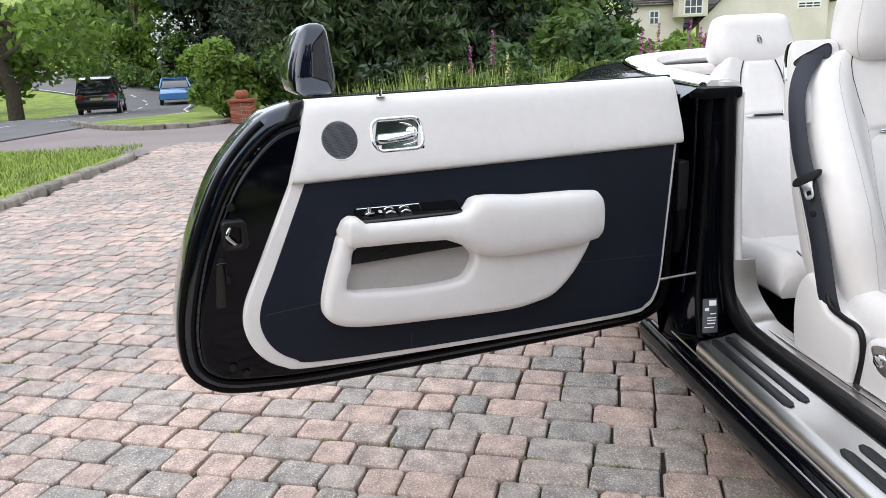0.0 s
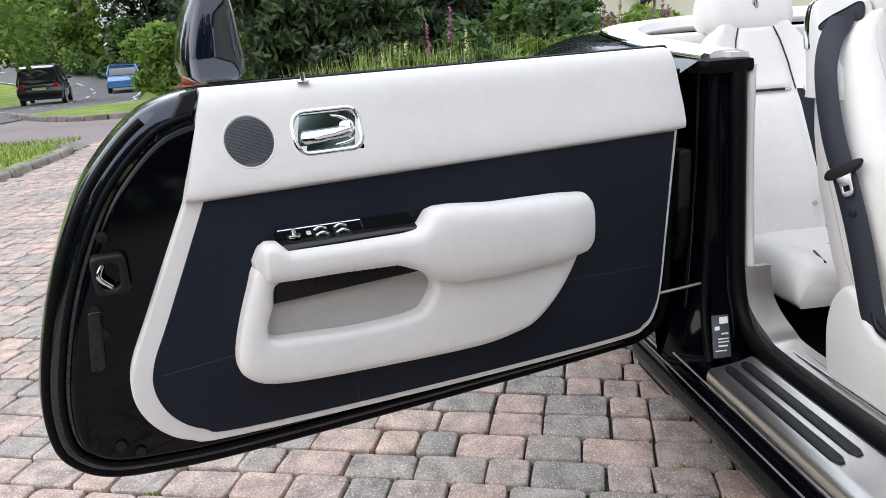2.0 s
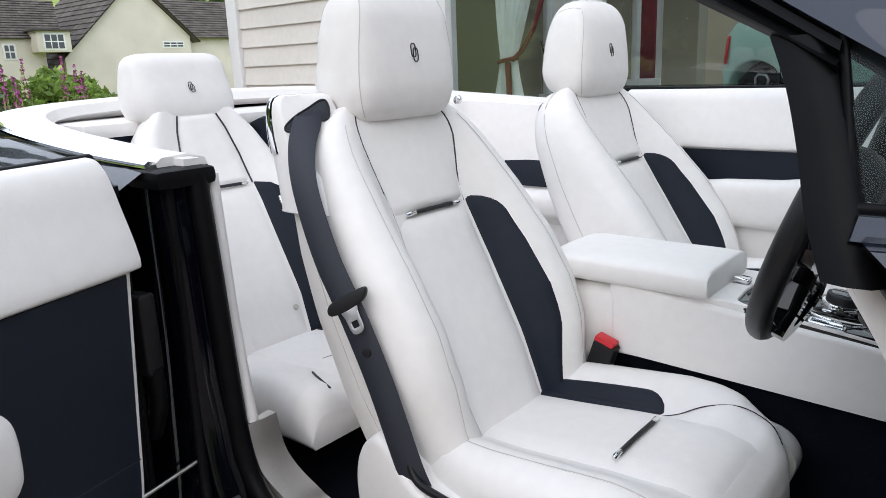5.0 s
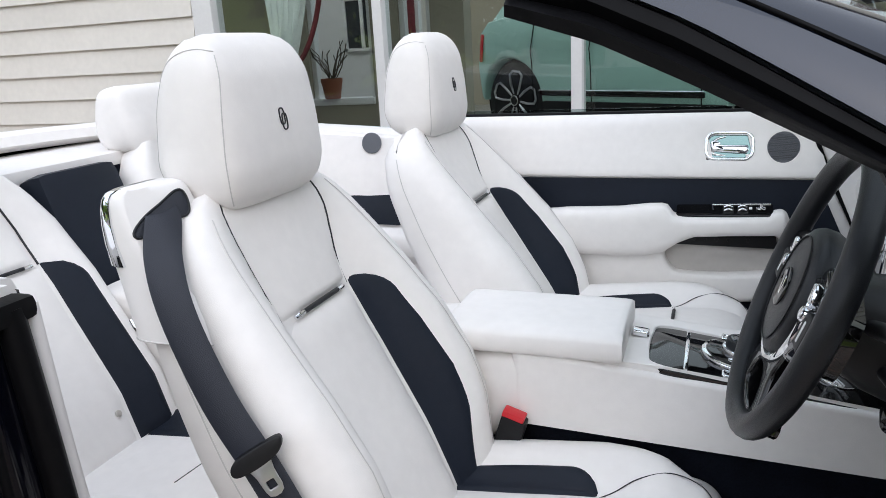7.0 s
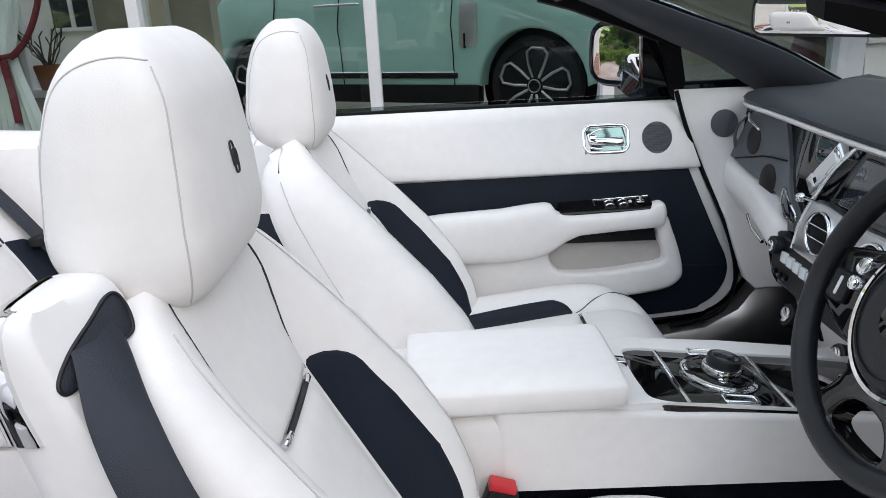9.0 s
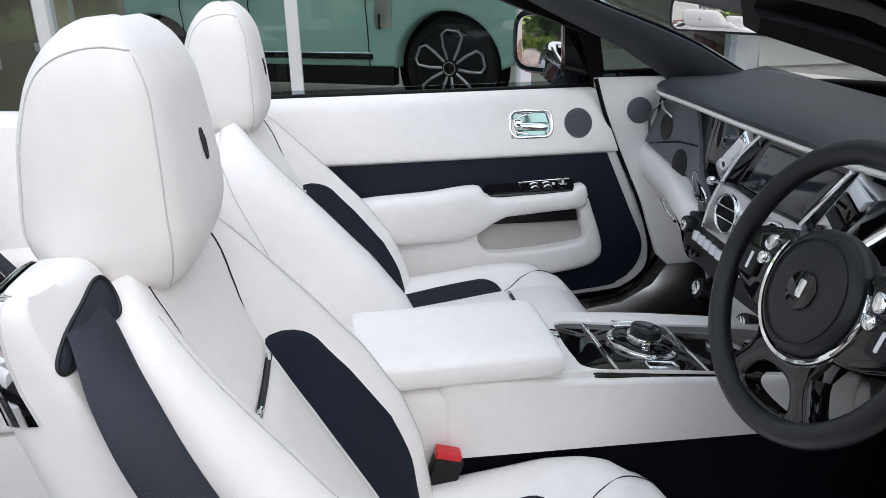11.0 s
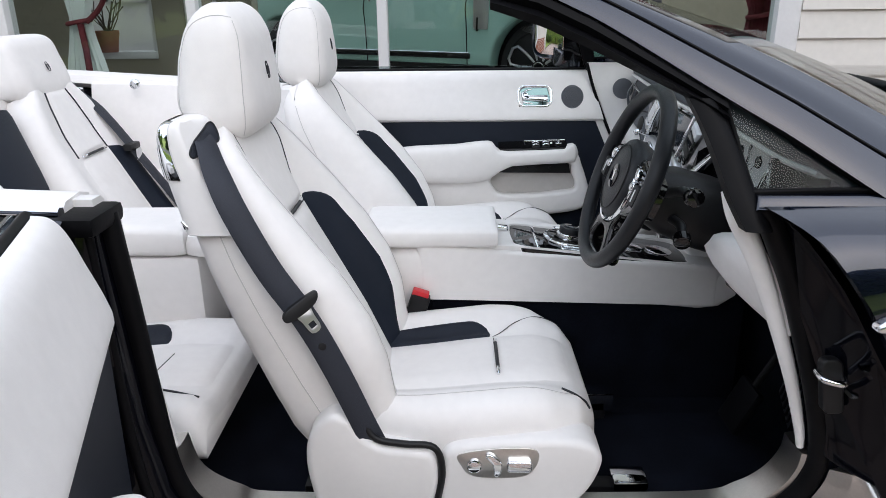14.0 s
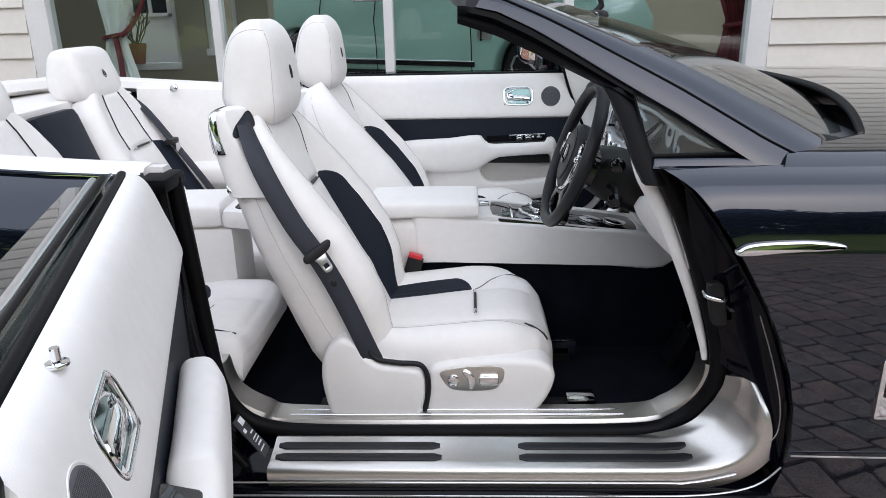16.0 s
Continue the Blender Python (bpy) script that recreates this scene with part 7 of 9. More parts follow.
slab("lower_spoke", curve_points([(-0.072, -0.050), (-0.064, -0.095), (-0.082, -0.130), (-0.100, -0.156), (-0.05, -0.178), (0.05, -0.178), (0.100, -0.156), (0.082, -0.130), (0.064, -0.095), (0.072, -0.050)], 3, True), on_wheel, GLOSS, wheel, -0.030, 0.002, 0.006, "piano black lower spoke", holes=[curve_points([(-0.026, -0.118), (0.026, -0.118), (0.050, -0.150), (0.030, -0.162), (-0.030, -0.162), (-0.050, -0.150)], 3, True)])
loft("column_shroud", [[wc - wn_ * d + wr * a + wu * b for a, b in superellipse(0, -0.015, r, r * 0.9, 2.6, 28)] for d, r in ((0.05, 0.062), (0.10, 0.078), (0.18, 0.085), (0.30, 0.08))], PLASTIC, wheel, "black column shroud", smooth=60)
for p0, p1, p2 in ((Vector((0.80, -0.50, 0.93)), Vector((0.80, -0.60, 0.96)), Vector((0.80, -0.655, 0.965))), (Vector((0.82, -0.47, 0.87)), Vector((0.825, -0.53, 0.872)), Vector((0.82, -0.56, 0.858)))):
    stalk = tube("stalk", curve_points([p0, p1, p2], 5), 0.010, PLASTIC, wheel, "black column stalk", 10)
    disc("stalk_cap", p2, p2 - p1, 0.017, GLOSS, stalk, 0.02, "black stalk end", 22, 0.003, 0.004)

# pedals
pedals = thing("pedal_set", (1.15, -0.40, 0.25), "black rubber pedals in the dark footwell", "pedals")
block("pedal", (1.06, -0.41, 0.30), (1.08, -0.31, 0.42), RUBBER, pedals, 0.006, "black rubber brake pedal", Matrix.Rotation(radians(25), 4, "Y"))
tube("pedal_arm", [(1.08, -0.36, 0.38), (1.17, -0.36, 0.55)], 0.008, PLASTIC, pedals, "", 6)
tilted = lambda a, b, n: Vector((1.10 - n, -0.528, 0.589)) + Vector((0.0, -0.060, -0.052)) * a + Vector((0.01, 0.076, -0.135)) * b
rest = slab("pedal", [Vector(q) for q in ((0.0, 0.0), (0.0, 1.0), (1.1, 1.0), (1.1, 0.0))], tilted, WHEEL, pedals, -0.012, 0.0, 0.004, "ribbed black foot plate")
for k in range(5):
    tube("rib", [tilted(0.15 + 0.2 * k, 0.06, 0.001), tilted(0.15 + 0.2 * k, 0.94, 0.001)], 0.0035, RUBBER, rest, "", 6)
# interior mirror
rvm = thing("rear_view_mirror", (0.79, 0.02, 1.25), "black interior rear view mirror under the header", "mirror")
RV_C, RV_T, RV_N = Vector((0.812, 0.010, 1.266)), Vector((0.35, -0.937, 0.0)), Vector((-0.937, -0.35, 0.0))
rings = []
for a, g in ((-0.128, 0.6), (-0.123, 0.85), (-0.11, 1.0), (0.11, 1.0), (0.123, 0.85), (0.128, 0.6)):
    rings.append([RV_C + RV_T * a + RV_N * b + Vector((0, 0, c)) for b, c in superellipse(0, 0, 0.016 * g, 0.033 * g, 3.5, 24)])
loft("mirror_case", rings, PLASTIC, rvm, smooth=60)
slab("mirror_face", rounded_rect(-0.117, -0.028, 0.117, 0.028, 0.02), lambda a, b, n: RV_C + RV_T * a + Vector((0, 0, b)) + RV_N * (0.014 + n), MIRROR, rvm, -0.004, 0.003, 0.001, "mirror glass")
tube("mirror_stem", [RV_C - RV_N * 0.012, RV_C - RV_N * 0.06 + Vector((0, 0, 0.045)), RV_C - RV_N * 0.05 + Vector((0, 0, 0.075))], 0.010, PLASTIC, rvm, "black stem", 10)


# ---- ground ----
def gz(x, y=0.0):
    """The lie of the land: level by the car, the road dipping and then rising."""
    d = max(0.0, -x - 44)
    dip = lerp(0.1, 0.8, step(3, 7, -y)) * step(13, 38, -x)
    return -dip + (0.0055 * d * d if d < 25 else 3.44 + 0.2 * (d - 25))


xs = [-420, -300, -220, -160, -130, -110, -100] + [-95 + 1.5 * k for k in range(35)] + [-42, -40, -38, -36, -33.5, -31, -28, -25, -22, -19, -16.5, -14, -12, -9.6, 0, 10, 40, 120, 400]
ys = [-400, -150, -60, -40, -30, -24, -18, -14, -10, -7, -5, 0, 5, 10, 20, 40, 100, 400]
verts = [(x, y, gz(x, y) - 0.05) for x in xs for y in ys]
faces = [(i * len(ys) + j, (i + 1) * len(ys) + j, (i + 1) * len(ys) + j + 1, i * len(ys) + j + 1) for i in range(len(xs) - 1) for j in range(len(ys) - 1)]
tagged(shape("ground", verts, faces, GRASS, None, "", 60), "green grass ground reaching the horizon", "ground", kind="structure")


def sheet(name, outline, mat, lift, label, category, kind="structure", thick=0.02):
    """A flat area on the ground with a real edge."""
    pts = [Vector((p[0], p[1], 0)) for p in outline]
    ob = slab(name, [Vector((p.x, p.y)) for p in pts], lambda a, b, n: Vector((a, b, gz(a, b) + n)), mat, None, lift - thick, lift, 0.003, steps=1)
    return tagged(ob, label, category, kind=kind)


def band(name, centre, width, mat, lift, label, category):
    c = curve_points([Vector((x, y, 0)) for x, y in centre], 10)
    rings = []
    for i, p in enumerate(c):
        d = (c[min(i + 1, len(c) - 1)] - c[max(i - 1, 0)]).normalized()
        o = Vector((-d.y, d.x, 0)) * width / 2
        rings.append([Vector(((p + o * k).x, (p + o * k).y, gz((p + o * k).x, (p + o * k).y) + lift)) for k in (1, 0.5, 0, -0.5, -1)])
    return tagged(loft(name, rings, mat, None, "", False, False, 60), label, category, kind="structure")


drive = sheet("drive_bed", [(-9.7, -5.0), (9, -5.0), (9, 2.42), (-9.7, 2.42)], JOINT, -0.020, "dark joint sand under the drive's block paving", "paving")
sheet("apron", [(-9.7, 3.0), (-9.7, -5.0), (-8.3, -5.1), (-9.4, -7.6), (-10.6, -12.0), (-16.4, -12.0), (-16.0, -9.4), (-14.2, -7.9), (-12.8, -6.5), (-12.75, -5.5), (-13.6, -4.8), (-14.5, -4.4), (-14.5, 3.0)], APRON, -0.012, "pinkish tarmac apron", "pavement")
ROAD = [(4.0, -13.6), (-5.0, -12.4), (-11.0, -11.4), (-16.0, -10.6), (-20.5, -10.4), (-26.0, -11.6), (-32.7, -13.5), (-38.0, -14.6), (-45.0, -16.4), (-52.0, -19.8), (-55.8, -23.0), (-59.0, -27.0), (-62.5, -32.5), (-69.0, -41.0), (-90.0, -62.0)]
band("road", ROAD, 5.4, TARMAC, 0.004, "grey asphalt road bending away", "road")
road_line = curve_points([Vector((x, y, 0)) for x, y in ROAD], 24)
for k in range(26, len(road_line) - 40, 14):
    band("road_line", [(p.x, p.y) for p in road_line[k:k + 7:3]], 0.12, PAINT_LINE, 0.012, "white painted centre line", "road marking")
for o in (-2.5, 2.5):
    edge = []
    for k in range(70, len(road_line) - 50, 6):
        d = (road_line[k + 1] - road_line[k - 1]).normalized()
        edge.append((road_line[k].x - d.y * o, road_line[k].y + d.x * o))
    band("edge_line", edge, 0.10, PAINT_LINE, 0.012, "white painted road edge line", "road marking")
sheet("lawn_strip", [(-8.3, -5.16), (-4.0, -5.16), (6.0, -5.3), (9.0, -5.3), (9.0, -10.0), (-9.6, -10.0), (-9.2, -7.4)], GRASS, 0.05, "mown green lawn beside the drive", "lawn", thick=0.10)
sheet("island_strip", [(-14.2, -7.95), (-12.8, -6.55), (-12.85, -5.6), (-13.7, -4.95), (-24.0, -4.0), (-26.5, -7.4), (-23.5, -6.9), (-19.5, -6.75), (-16.6, -7.7), (-15.2, -8.3)], GRASS, 0.06, "mown green grass island", "lawn", thick=0.12)


def kerb(path, w, h, label):
    """A row of rough kerb stones along a line."""
    row = thing("kerb", (*path[0], 0), label, "kerb")
    c = curve_points([Vector((x, y, 0)) for x, y in path], 6)
    d, last = 0.0, c[0]
    rnd = random.Random(4)
    run = [c[0]]
    for p in c[1:]:
        if (p - run[-1]).length > 0.28:
            run.append(p)
    for a, b in zip(run, run[1:]):
        m = a.lerp(b, 0.5)
        L = (b - a).length
        ang = math.atan2(b.y - a.y, b.x - a.x) + rnd.uniform(-0.05, 0.05)
        hh = h * rnd.uniform(0.85, 1.1)
        block("kerb_stone", (m.x - L / 2 + 0.006, m.y - w / 2, gz(m.x) - 0.04), (m.x + L / 2 - 0.006, m.y + w / 2, gz(m.x) + hh), KERB, row, 0.018, turn=Matrix.Rotation(ang, 4, "Z"), seg=1)
    return row


kerb([(2.0, -5.12), (-2.0, -5.08), (-4.6, -5.08), (-5.8, -5.10), (-7.1, -5.02), (-7.9, -5.05), (-8.35, -5.3)], 0.13, 0.075, "rough grey stone kerb edging the lawn")
kerb([(-15.6, -8.9), (-14.2, -7.95), (-13.2, -7.1), (-12.78, -6.4), (-12.85, -5.6), (-13.5, -5.0), (-14.6, -4.6)], 0.13, 0.09, "rough grey stone kerb round the grass island")

# ---- plants ----
gen = np.random.default_rng(7)


def leaf_mesh(centres, size, aspect=1.8, droop=0.0, up=0.0):
    """Leaf-shaped pieces at the given places, turned every way."""
    n = len(centres)
    d = gen.normal(size=(n, 3))
    d[:, 2] = d[:, 2] * 0.7 - droop + up
    d /= np.linalg.norm(d, axis=1, keepdims=True)
    o = np.cross(d, gen.normal(size=(n, 3)))
    o /= np.linalg.norm(o, axis=1, keepdims=True) + 1e-9
    s = size * gen.uniform(0.6, 1.4, (n, 1))
    a, b = centres - d * s * aspect / 2, centres + d * s * aspect / 2
    l, r = centres + o * s / 2, centres - o * s / 2
    verts = np.stack([a, l, b, r], 1).reshape(-1, 3)
    faces = np.arange(4 * n).reshape(n, 4)
    return verts, faces


def cloud(name, blobs, count, size, mat, parent, label="", aspect=1.8, droop=0.0, up=0.0, shell=0.55):
    """A crown of leaves gathered in clumps: blobs of (x, y, z, radius, flatness)."""
    w = np.array([b[3] ** 2 for b in blobs])
    pick = gen.choice(len(blobs), count, p=w / w.sum())
    b = np.array(blobs)[pick]
    v = gen.normal(size=(count, 3))
    v /= np.linalg.norm(v, axis=1, keepdims=True)
    r = b[:, 3:4] * (shell + (1 - shell) * gen.uniform(0, 1, (count, 1)) ** 0.5) * gen.uniform(0.75, 1.15, (count, 1))
    c = b[:, :3] + v * r * np.stack([np.ones(count), np.ones(count), b[:, 4]], 1)
    vv, ff = leaf_mesh(c, size, aspect, droop, up)
    me = bpy.data.meshes.new(name)
    me.from_pydata(vv.tolist(), [], ff.tolist())
    me.materials.append(mat)
    return tagged(hang(new(name, me), parent), label)


def broadleaf(name, base, height, spread, leaves, mat, label, size=0.16, seed=1, trunk_r=0.2, clear=0.25, category="tree"):
    rnd = random.Random(seed)
    x, y = base
    z0 = gz(x, y) - 0.06
    tree = thing(name, (x, y, z0), label, category)
    trunk_pts = [Vector((x + rnd.uniform(-0.1, 0.1) * k, y + rnd.uniform(-0.1, 0.1) * k, z0 + height * 0.7 * k / 6)) for k in range(7)]
    tv, tf = tube_data(trunk_pts, lambda t: trunk_r * (1 - 0.75 * t), 8)
    blobs = []
    for k in range(int(16 + height)):
        a = rnd.uniform(0, 6.28)
        f = rnd.uniform(clear, 1.0)
        rr = spread * math.sqrt(max(0.08, 1 - ((f - 0.55) / 0.55) ** 2)) * rnd.uniform(0.3, 0.95)
        c = Vector((x + rr * math.cos(a), y + rr * math.sin(a), z0 + height * f))
        blobs.append((c.x, c.y, c.z, spread * rnd.uniform(0.22, 0.42), 0.7))
        s = trunk_pts[min(6, int(f * 6))]
        v, f2 = tube_data([s, s.lerp(c, 0.5) + Vector((0, 0, 0.15)), c], lambda t: trunk_r * 0.25 * (1 - 0.8 * t) + 0.01, 5)
        m = len(tv)
        tv = tv + v
        tf = tf + [tuple(q + m for q in ff) for ff in f2]
    shape("trunk", tv, tf, BARK, tree, "brown trunk and limbs", 60)
    cloud("crown", blobs, leaves, size, mat, tree)
    return tree


def conifer(name, base, height, spread, leaves, label, seed=1, mat=None):
    rnd = random.Random(seed)
    x, y = base
    z0 = gz(x, y) - 0.06
    tree = thing(name, (x, y, z0), label, "tree")
    tv, tf = tube_data([Vector((x, y, z0)), Vector((x, y, z0 + height * 0.5)), Vector((x, y, z0 + height))], lambda t: 0.22 * (1 - 0.9 * t), 8)
    pts = []
    tiers = int(height * 2.6)
    per = max(8, leaves // (tiers * 9))
    for k in range(tiers):
        f = k / tiers
        z = z0 + 0.5 + (height - 0.6) * f
        reach = spread * (1 - f) ** 0.8 * rnd.uniform(0.75, 1.1)
        for j in range(9):
            a = 6.283 * j / 9 + rnd.uniform(-0.35, 0.35)
            L = reach * rnd.uniform(0.65, 1.1)
            b = [Vector((x + math.cos(a) * L * q, y + math.sin(a) * L * q, z - 0.30 * L * q + 0.22 * L * q ** 2.5)) for q in (0, 0.35, 0.7, 1.0)]
            v, f2 = tube_data(b, lambda t: 0.035 * (1 - 0.8 * t), 4)
            m = len(tv)
            tv = tv + v
            tf = tf + [tuple(q + m for q in ff) for ff in f2]
            q = gen.uniform(0.15, 1.0, per)
            side = gen.normal(0, 0.16 * L * 0.5 + 0.05, per)
            px = x + math.cos(a) * L * q - math.sin(a) * side
            py = y + math.sin(a) * L * q + math.cos(a) * side
            pz = z - 0.30 * L * q + 0.22 * L * q ** 2.5 - np.abs(gen.normal(0, 0.16, per))
            pts.append(np.stack([px, py, pz], 1))
    shape("trunk", tv, tf, BARK, tree, "dark trunk and boughs", 60)
    vv, ff = leaf_mesh(np.concatenate(pts), 0.085, 3.2, 0.9)
    me = bpy.data.meshes.new("crown")
    me.from_pydata(vv.tolist(), [], ff.tolist())
    me.materials.append(mat or LEAF_DARK)
    hang(new("crown", me), tree)
    return tree


def shrub(name, base, radius, height, leaves, mat, label, size=0.06, seed=1, category="shrub", aspect=1.8):
    rnd = random.Random(seed)
    x, y = base
    z0 = gz(x, y) - 0.06
    bush = thing(name, (x, y, z0), label, category)
    tv, tf, blobs = [], [], []
    for k in range(14):
        a, f = rnd.uniform(0, 6.28), rnd.uniform(0.25, 0.95)
        rr = radius * rnd.uniform(0.1, 0.85) * math.sqrt(max(0.1, 1 - (f - 0.4) ** 2))
        c = Vector((x + rr * math.cos(a), y + rr * math.sin(a), z0 + height * f * 0.9))
        blobs.append((c.x, c.y, c.z, radius * rnd.uniform(0.22, 0.42), 0.8))
        v, f2 = tube_data([Vector((x, y, z0)), Vector((x, y, z0)).lerp(c, 0.5), c], lambda t: 0.03 * (1 - 0.7 * t), 5)
        m = len(tv)
        tv, tf = tv + v, tf + [tuple(q + m for q in ff) for ff in f2]
    shape("stem", tv, tf, BARK, bush, "", 60)
    cloud("foliage", blobs, leaves, size, mat, bush, aspect=aspect, shell=0.35)
    return bush


broadleaf("roadside_tree", (-27.0, -15.6), 9.5, 5.2, 20000, LEAF_LIGHT, "tall roadside tree with fresh green leaves", 0.17, 3, 0.3, 0.16)
broadleaf("roadside_tree", (-40.0, -27.5), 11.0, 5.5, 14000, LEAF_MID, "tall roadside tree with mid green leaves", 0.22, 5, 0.3, 0.1)
broadleaf("roadside_tree", (-63.0, -22.0), 8.0, 4.2, 9000, LEAF_LIGHT, "leafy tree behind the road bend", 0.26, 8, 0.3, 0.06)
broadleaf("roadside_tree", (-72.0, -29.0), 7.0, 4.5, 8000, LEAF_MID, "leafy tree behind the road bend", 0.3, 9, 0.3, 0.06)
broadleaf("roadside_tree", (-74.0, -50.0), 12.0, 7.0, 9000, LEAF_LIGHT, "far leafy tree beside the road", 0.35, 11, 0.4, 0.05)
broadleaf("garden_tree", (-22.0, 2.2), 8.0, 3.2, 12000, LEAF_MID, "broad garden tree with mid green leaves", 0.15, 12, 0.22, 0.1)
broadleaf("garden_tree", (-26.0, 1.0), 10.0, 4.0, 12000, LEAF_MID, "broad garden tree with mid green leaves", 0.17, 14, 0.25, 0.1)
broadleaf("garden_tree", (-33.0, 5.6), 10.0, 4.0, 9000, LEAF_DARK, "dark garden tree before the cottage", 0.2, 15, 0.25, 0.1)
broadleaf("oak_tree", (-52.0, 33.0), 9.0, 4.5, 7000, LEAF_MID, "broad green tree behind the cottage", 0.3, 16, 0.3, 0.1)
conifer("spruce", (-17.8, -3.3), 9.5, 2.3, 26000, "tall dark drooping spruce tree", 1, LEAF_SPRUCE)
conifer("spruce", (-18.6, -1.0), 11.0, 2.5, 26000, "tall dark drooping spruce tree", 2, LEAF_SPRUCE)
conifer("spruce", (-19.8, 1.6), 10.0, 2.4, 18000, "tall dark drooping spruce tree", 3)
conifer("spruce", (-24.5, -4.6), 12.0, 2.8, 18000, "tall dark drooping spruce tree", 4)
conifer("spruce", (-29.5, -3.2), 12.0, 3.0, 14000, "tall dark drooping spruce tree", 5)
conifer("spruce", (-36.0, -6.5), 13.0, 3.2, 14000, "tall dark drooping spruce tree", 7)
conifer("spruce", (-44.0, -9.5), 14.0, 3.4, 12000, "tall dark drooping spruce tree", 8)
conifer("spruce", (-22.8, 3.4), 10.0, 2.4, 12000, "tall dark drooping spruce tree", 6)
# woods that close the view behind, one mass of foliage
blobs = []
rnd = random.Random(21)
for k in range(260):
    y = rnd.uniform(-17, 9)
    x = rnd.uniform(-62, -53) if y < -9 else rnd.uniform(-52, -42)
    blobs.append((x, y, gz(x, y) + rnd.uniform(0.5, 11.5), rnd.uniform(1.3, 2.4), 0.8))
far = cloud("far_woods", blobs, 46000, 0.40, LEAF_DARK, None)
tagged(far, "dark woodland behind the road", "woods", kind="stuff")
blobs = []
for k in range(90):
    x = rnd.uniform(-84, -66)
    y = -1.75 - (x - 1.8) * -rnd.uniform(0.25, 0.62)
    if y < -1.05 * (-x - 60) - 24 and y > -1.05 * (-x - 60) - 33:
        continue
    blobs.append((x, y, gz(x, y) + rnd.uniform(0.2, 3.2), rnd.uniform(1.0, 1.9), 0.8))
tagged(cloud("hillside_bushes", blobs, 15000, 0.34, LEAF_MID, None), "green bushes on the hillside above the road", "bushes", kind="stuff")
blobs = [(x, y + rnd.uniform(-0.3, 0.3), gz(x, y) + rnd.uniform(0.1, 1.1), rnd.uniform(0.5, 0.9), 0.8) for x, y in [(-31 - 1.0 * k, -7.9 - 0.355 * k) for k in range(14)] + [(-45 - 1.0 * k, -12.9 - 0.5 * k) for k in range(7)] + [(-52 - 0.9 * k, -16.6 - 0.95 * k) for k in range(12)] for _ in range(4)]
tagged(cloud("hedgerow", blobs, 16000, 0.17, LEAF_MID, None), "green hedgerow along the road", "hedge", kind="stuff")
# trees beyond the lawn, mirrored in the paintwork
blobs = []
for k in range(190):
    x = rnd.uniform(-14, 26)
    blobs.append((x, -17.5 + rnd.uniform(-2.0, 2.0), rnd.uniform(0.6, 6.0 + 2.0 * math.sin(x * 0.45)), rnd.uniform(1.1, 1.8), 0.9))
tagged(cloud("garden_woods", blobs, 22000, 0.36, LEAF_DARK, None), "dark trees beyond the lawn", "woods", kind="stuff")
blobs = [(17 + rnd.uniform(-2, 2), rnd.uniform(-17, 6), rnd.uniform(0.5, 8.0), rnd.uniform(1.2, 1.9), 0.85) for k in range(120)]
tagged(cloud("drive_woods", blobs, 14000, 0.4, LEAF_DARK, None), "green trees at the drive's end", "woods", kind="stuff")

shrub("entrance_shrub", (-14.7, -5.15), 1.05, 1.75, 9000, LEAF_LIGHT, "bushy green shrub beside the brick pier", 0.075, 31)
shrub("entrance_shrub", (-15.2, -4.2), 1.0, 1.6, 6000, LEAF_MID, "bushy green shrub beside the brick pier", 0.08, 32)
shrub("flowering_shrub", (-50.0, -15.3), 1.7, 4.6, 5500, LEAF_MID, "tall shrub with small white blossoms", 0.2, 33)
blobs = [(-49.3 + rnd.uniform(-0.8, 0.8), -15.3 + rnd.uniform(-1.4, 1.4), rnd.uniform(1.2, 4.6), 0.35, 1) for k in range(24)]
cloud("blossom", blobs, 260, 0.13, FRAME_WHITE, bpy.data.objects["flowering_shrub"], "small white blossoms", 1.2)

# garden bed behind the car
for k, (x, y, r, h, n, m, s) in enumerate(((-9.6, 1.45, 0.95, 1.72, 5200, LEAF_BLUE, 0.085), (-8.6, 2.3, 0.6, 1.05, 3000, LEAF_LIGHT, 0.06), (-8.0, 0.9, 0.75, 1.0, 4200, LEAF_LIGHT, 0.055), (-8.4, 0.0, 0.7, 0.95, 3600, LEAF_MID, 0.055), (-7.6, 1.8, 0.6, 0.95, 3600, LEAF_LIGHT, 0.05),
                                           (-9.2, -0.6, 0.7, 0.95, 3000, LEAF_MID, 0.06), (-10.5, 0.3, 0.9, 1.3, 3500, LEAF_BLUE, 0.07), (-10.0, 3.0, 0.8, 1.35, 3500, LEAF_LIGHT, 0.06), (-11.5, -1.6, 1.0, 1.1, 3000, LEAF_DARK, 0.07), (-7.2, 2.7, 0.5, 0.9, 2600, LEAF_MID, 0.05), (-13.5, 2.6, 1.4, 1.9, 4000, LEAF_MID, 0.1), (-11.5, 3.8, 0.8, 1.5, 2800, LEAF_LIGHT, 0.08), (-6.4, 1.2, 0.5, 0.85, 2400, LEAF_MID, 0.05), (-12.0, 4.6, 0.8, 1.25, 2500, LEAF_BLUE, 0.08))):
    shrub("garden_shrub", (x, y), r, h, n, m, "leafy green garden shrub in the flower bed", s, 40 + k, "shrub", 2.2)
tall = []
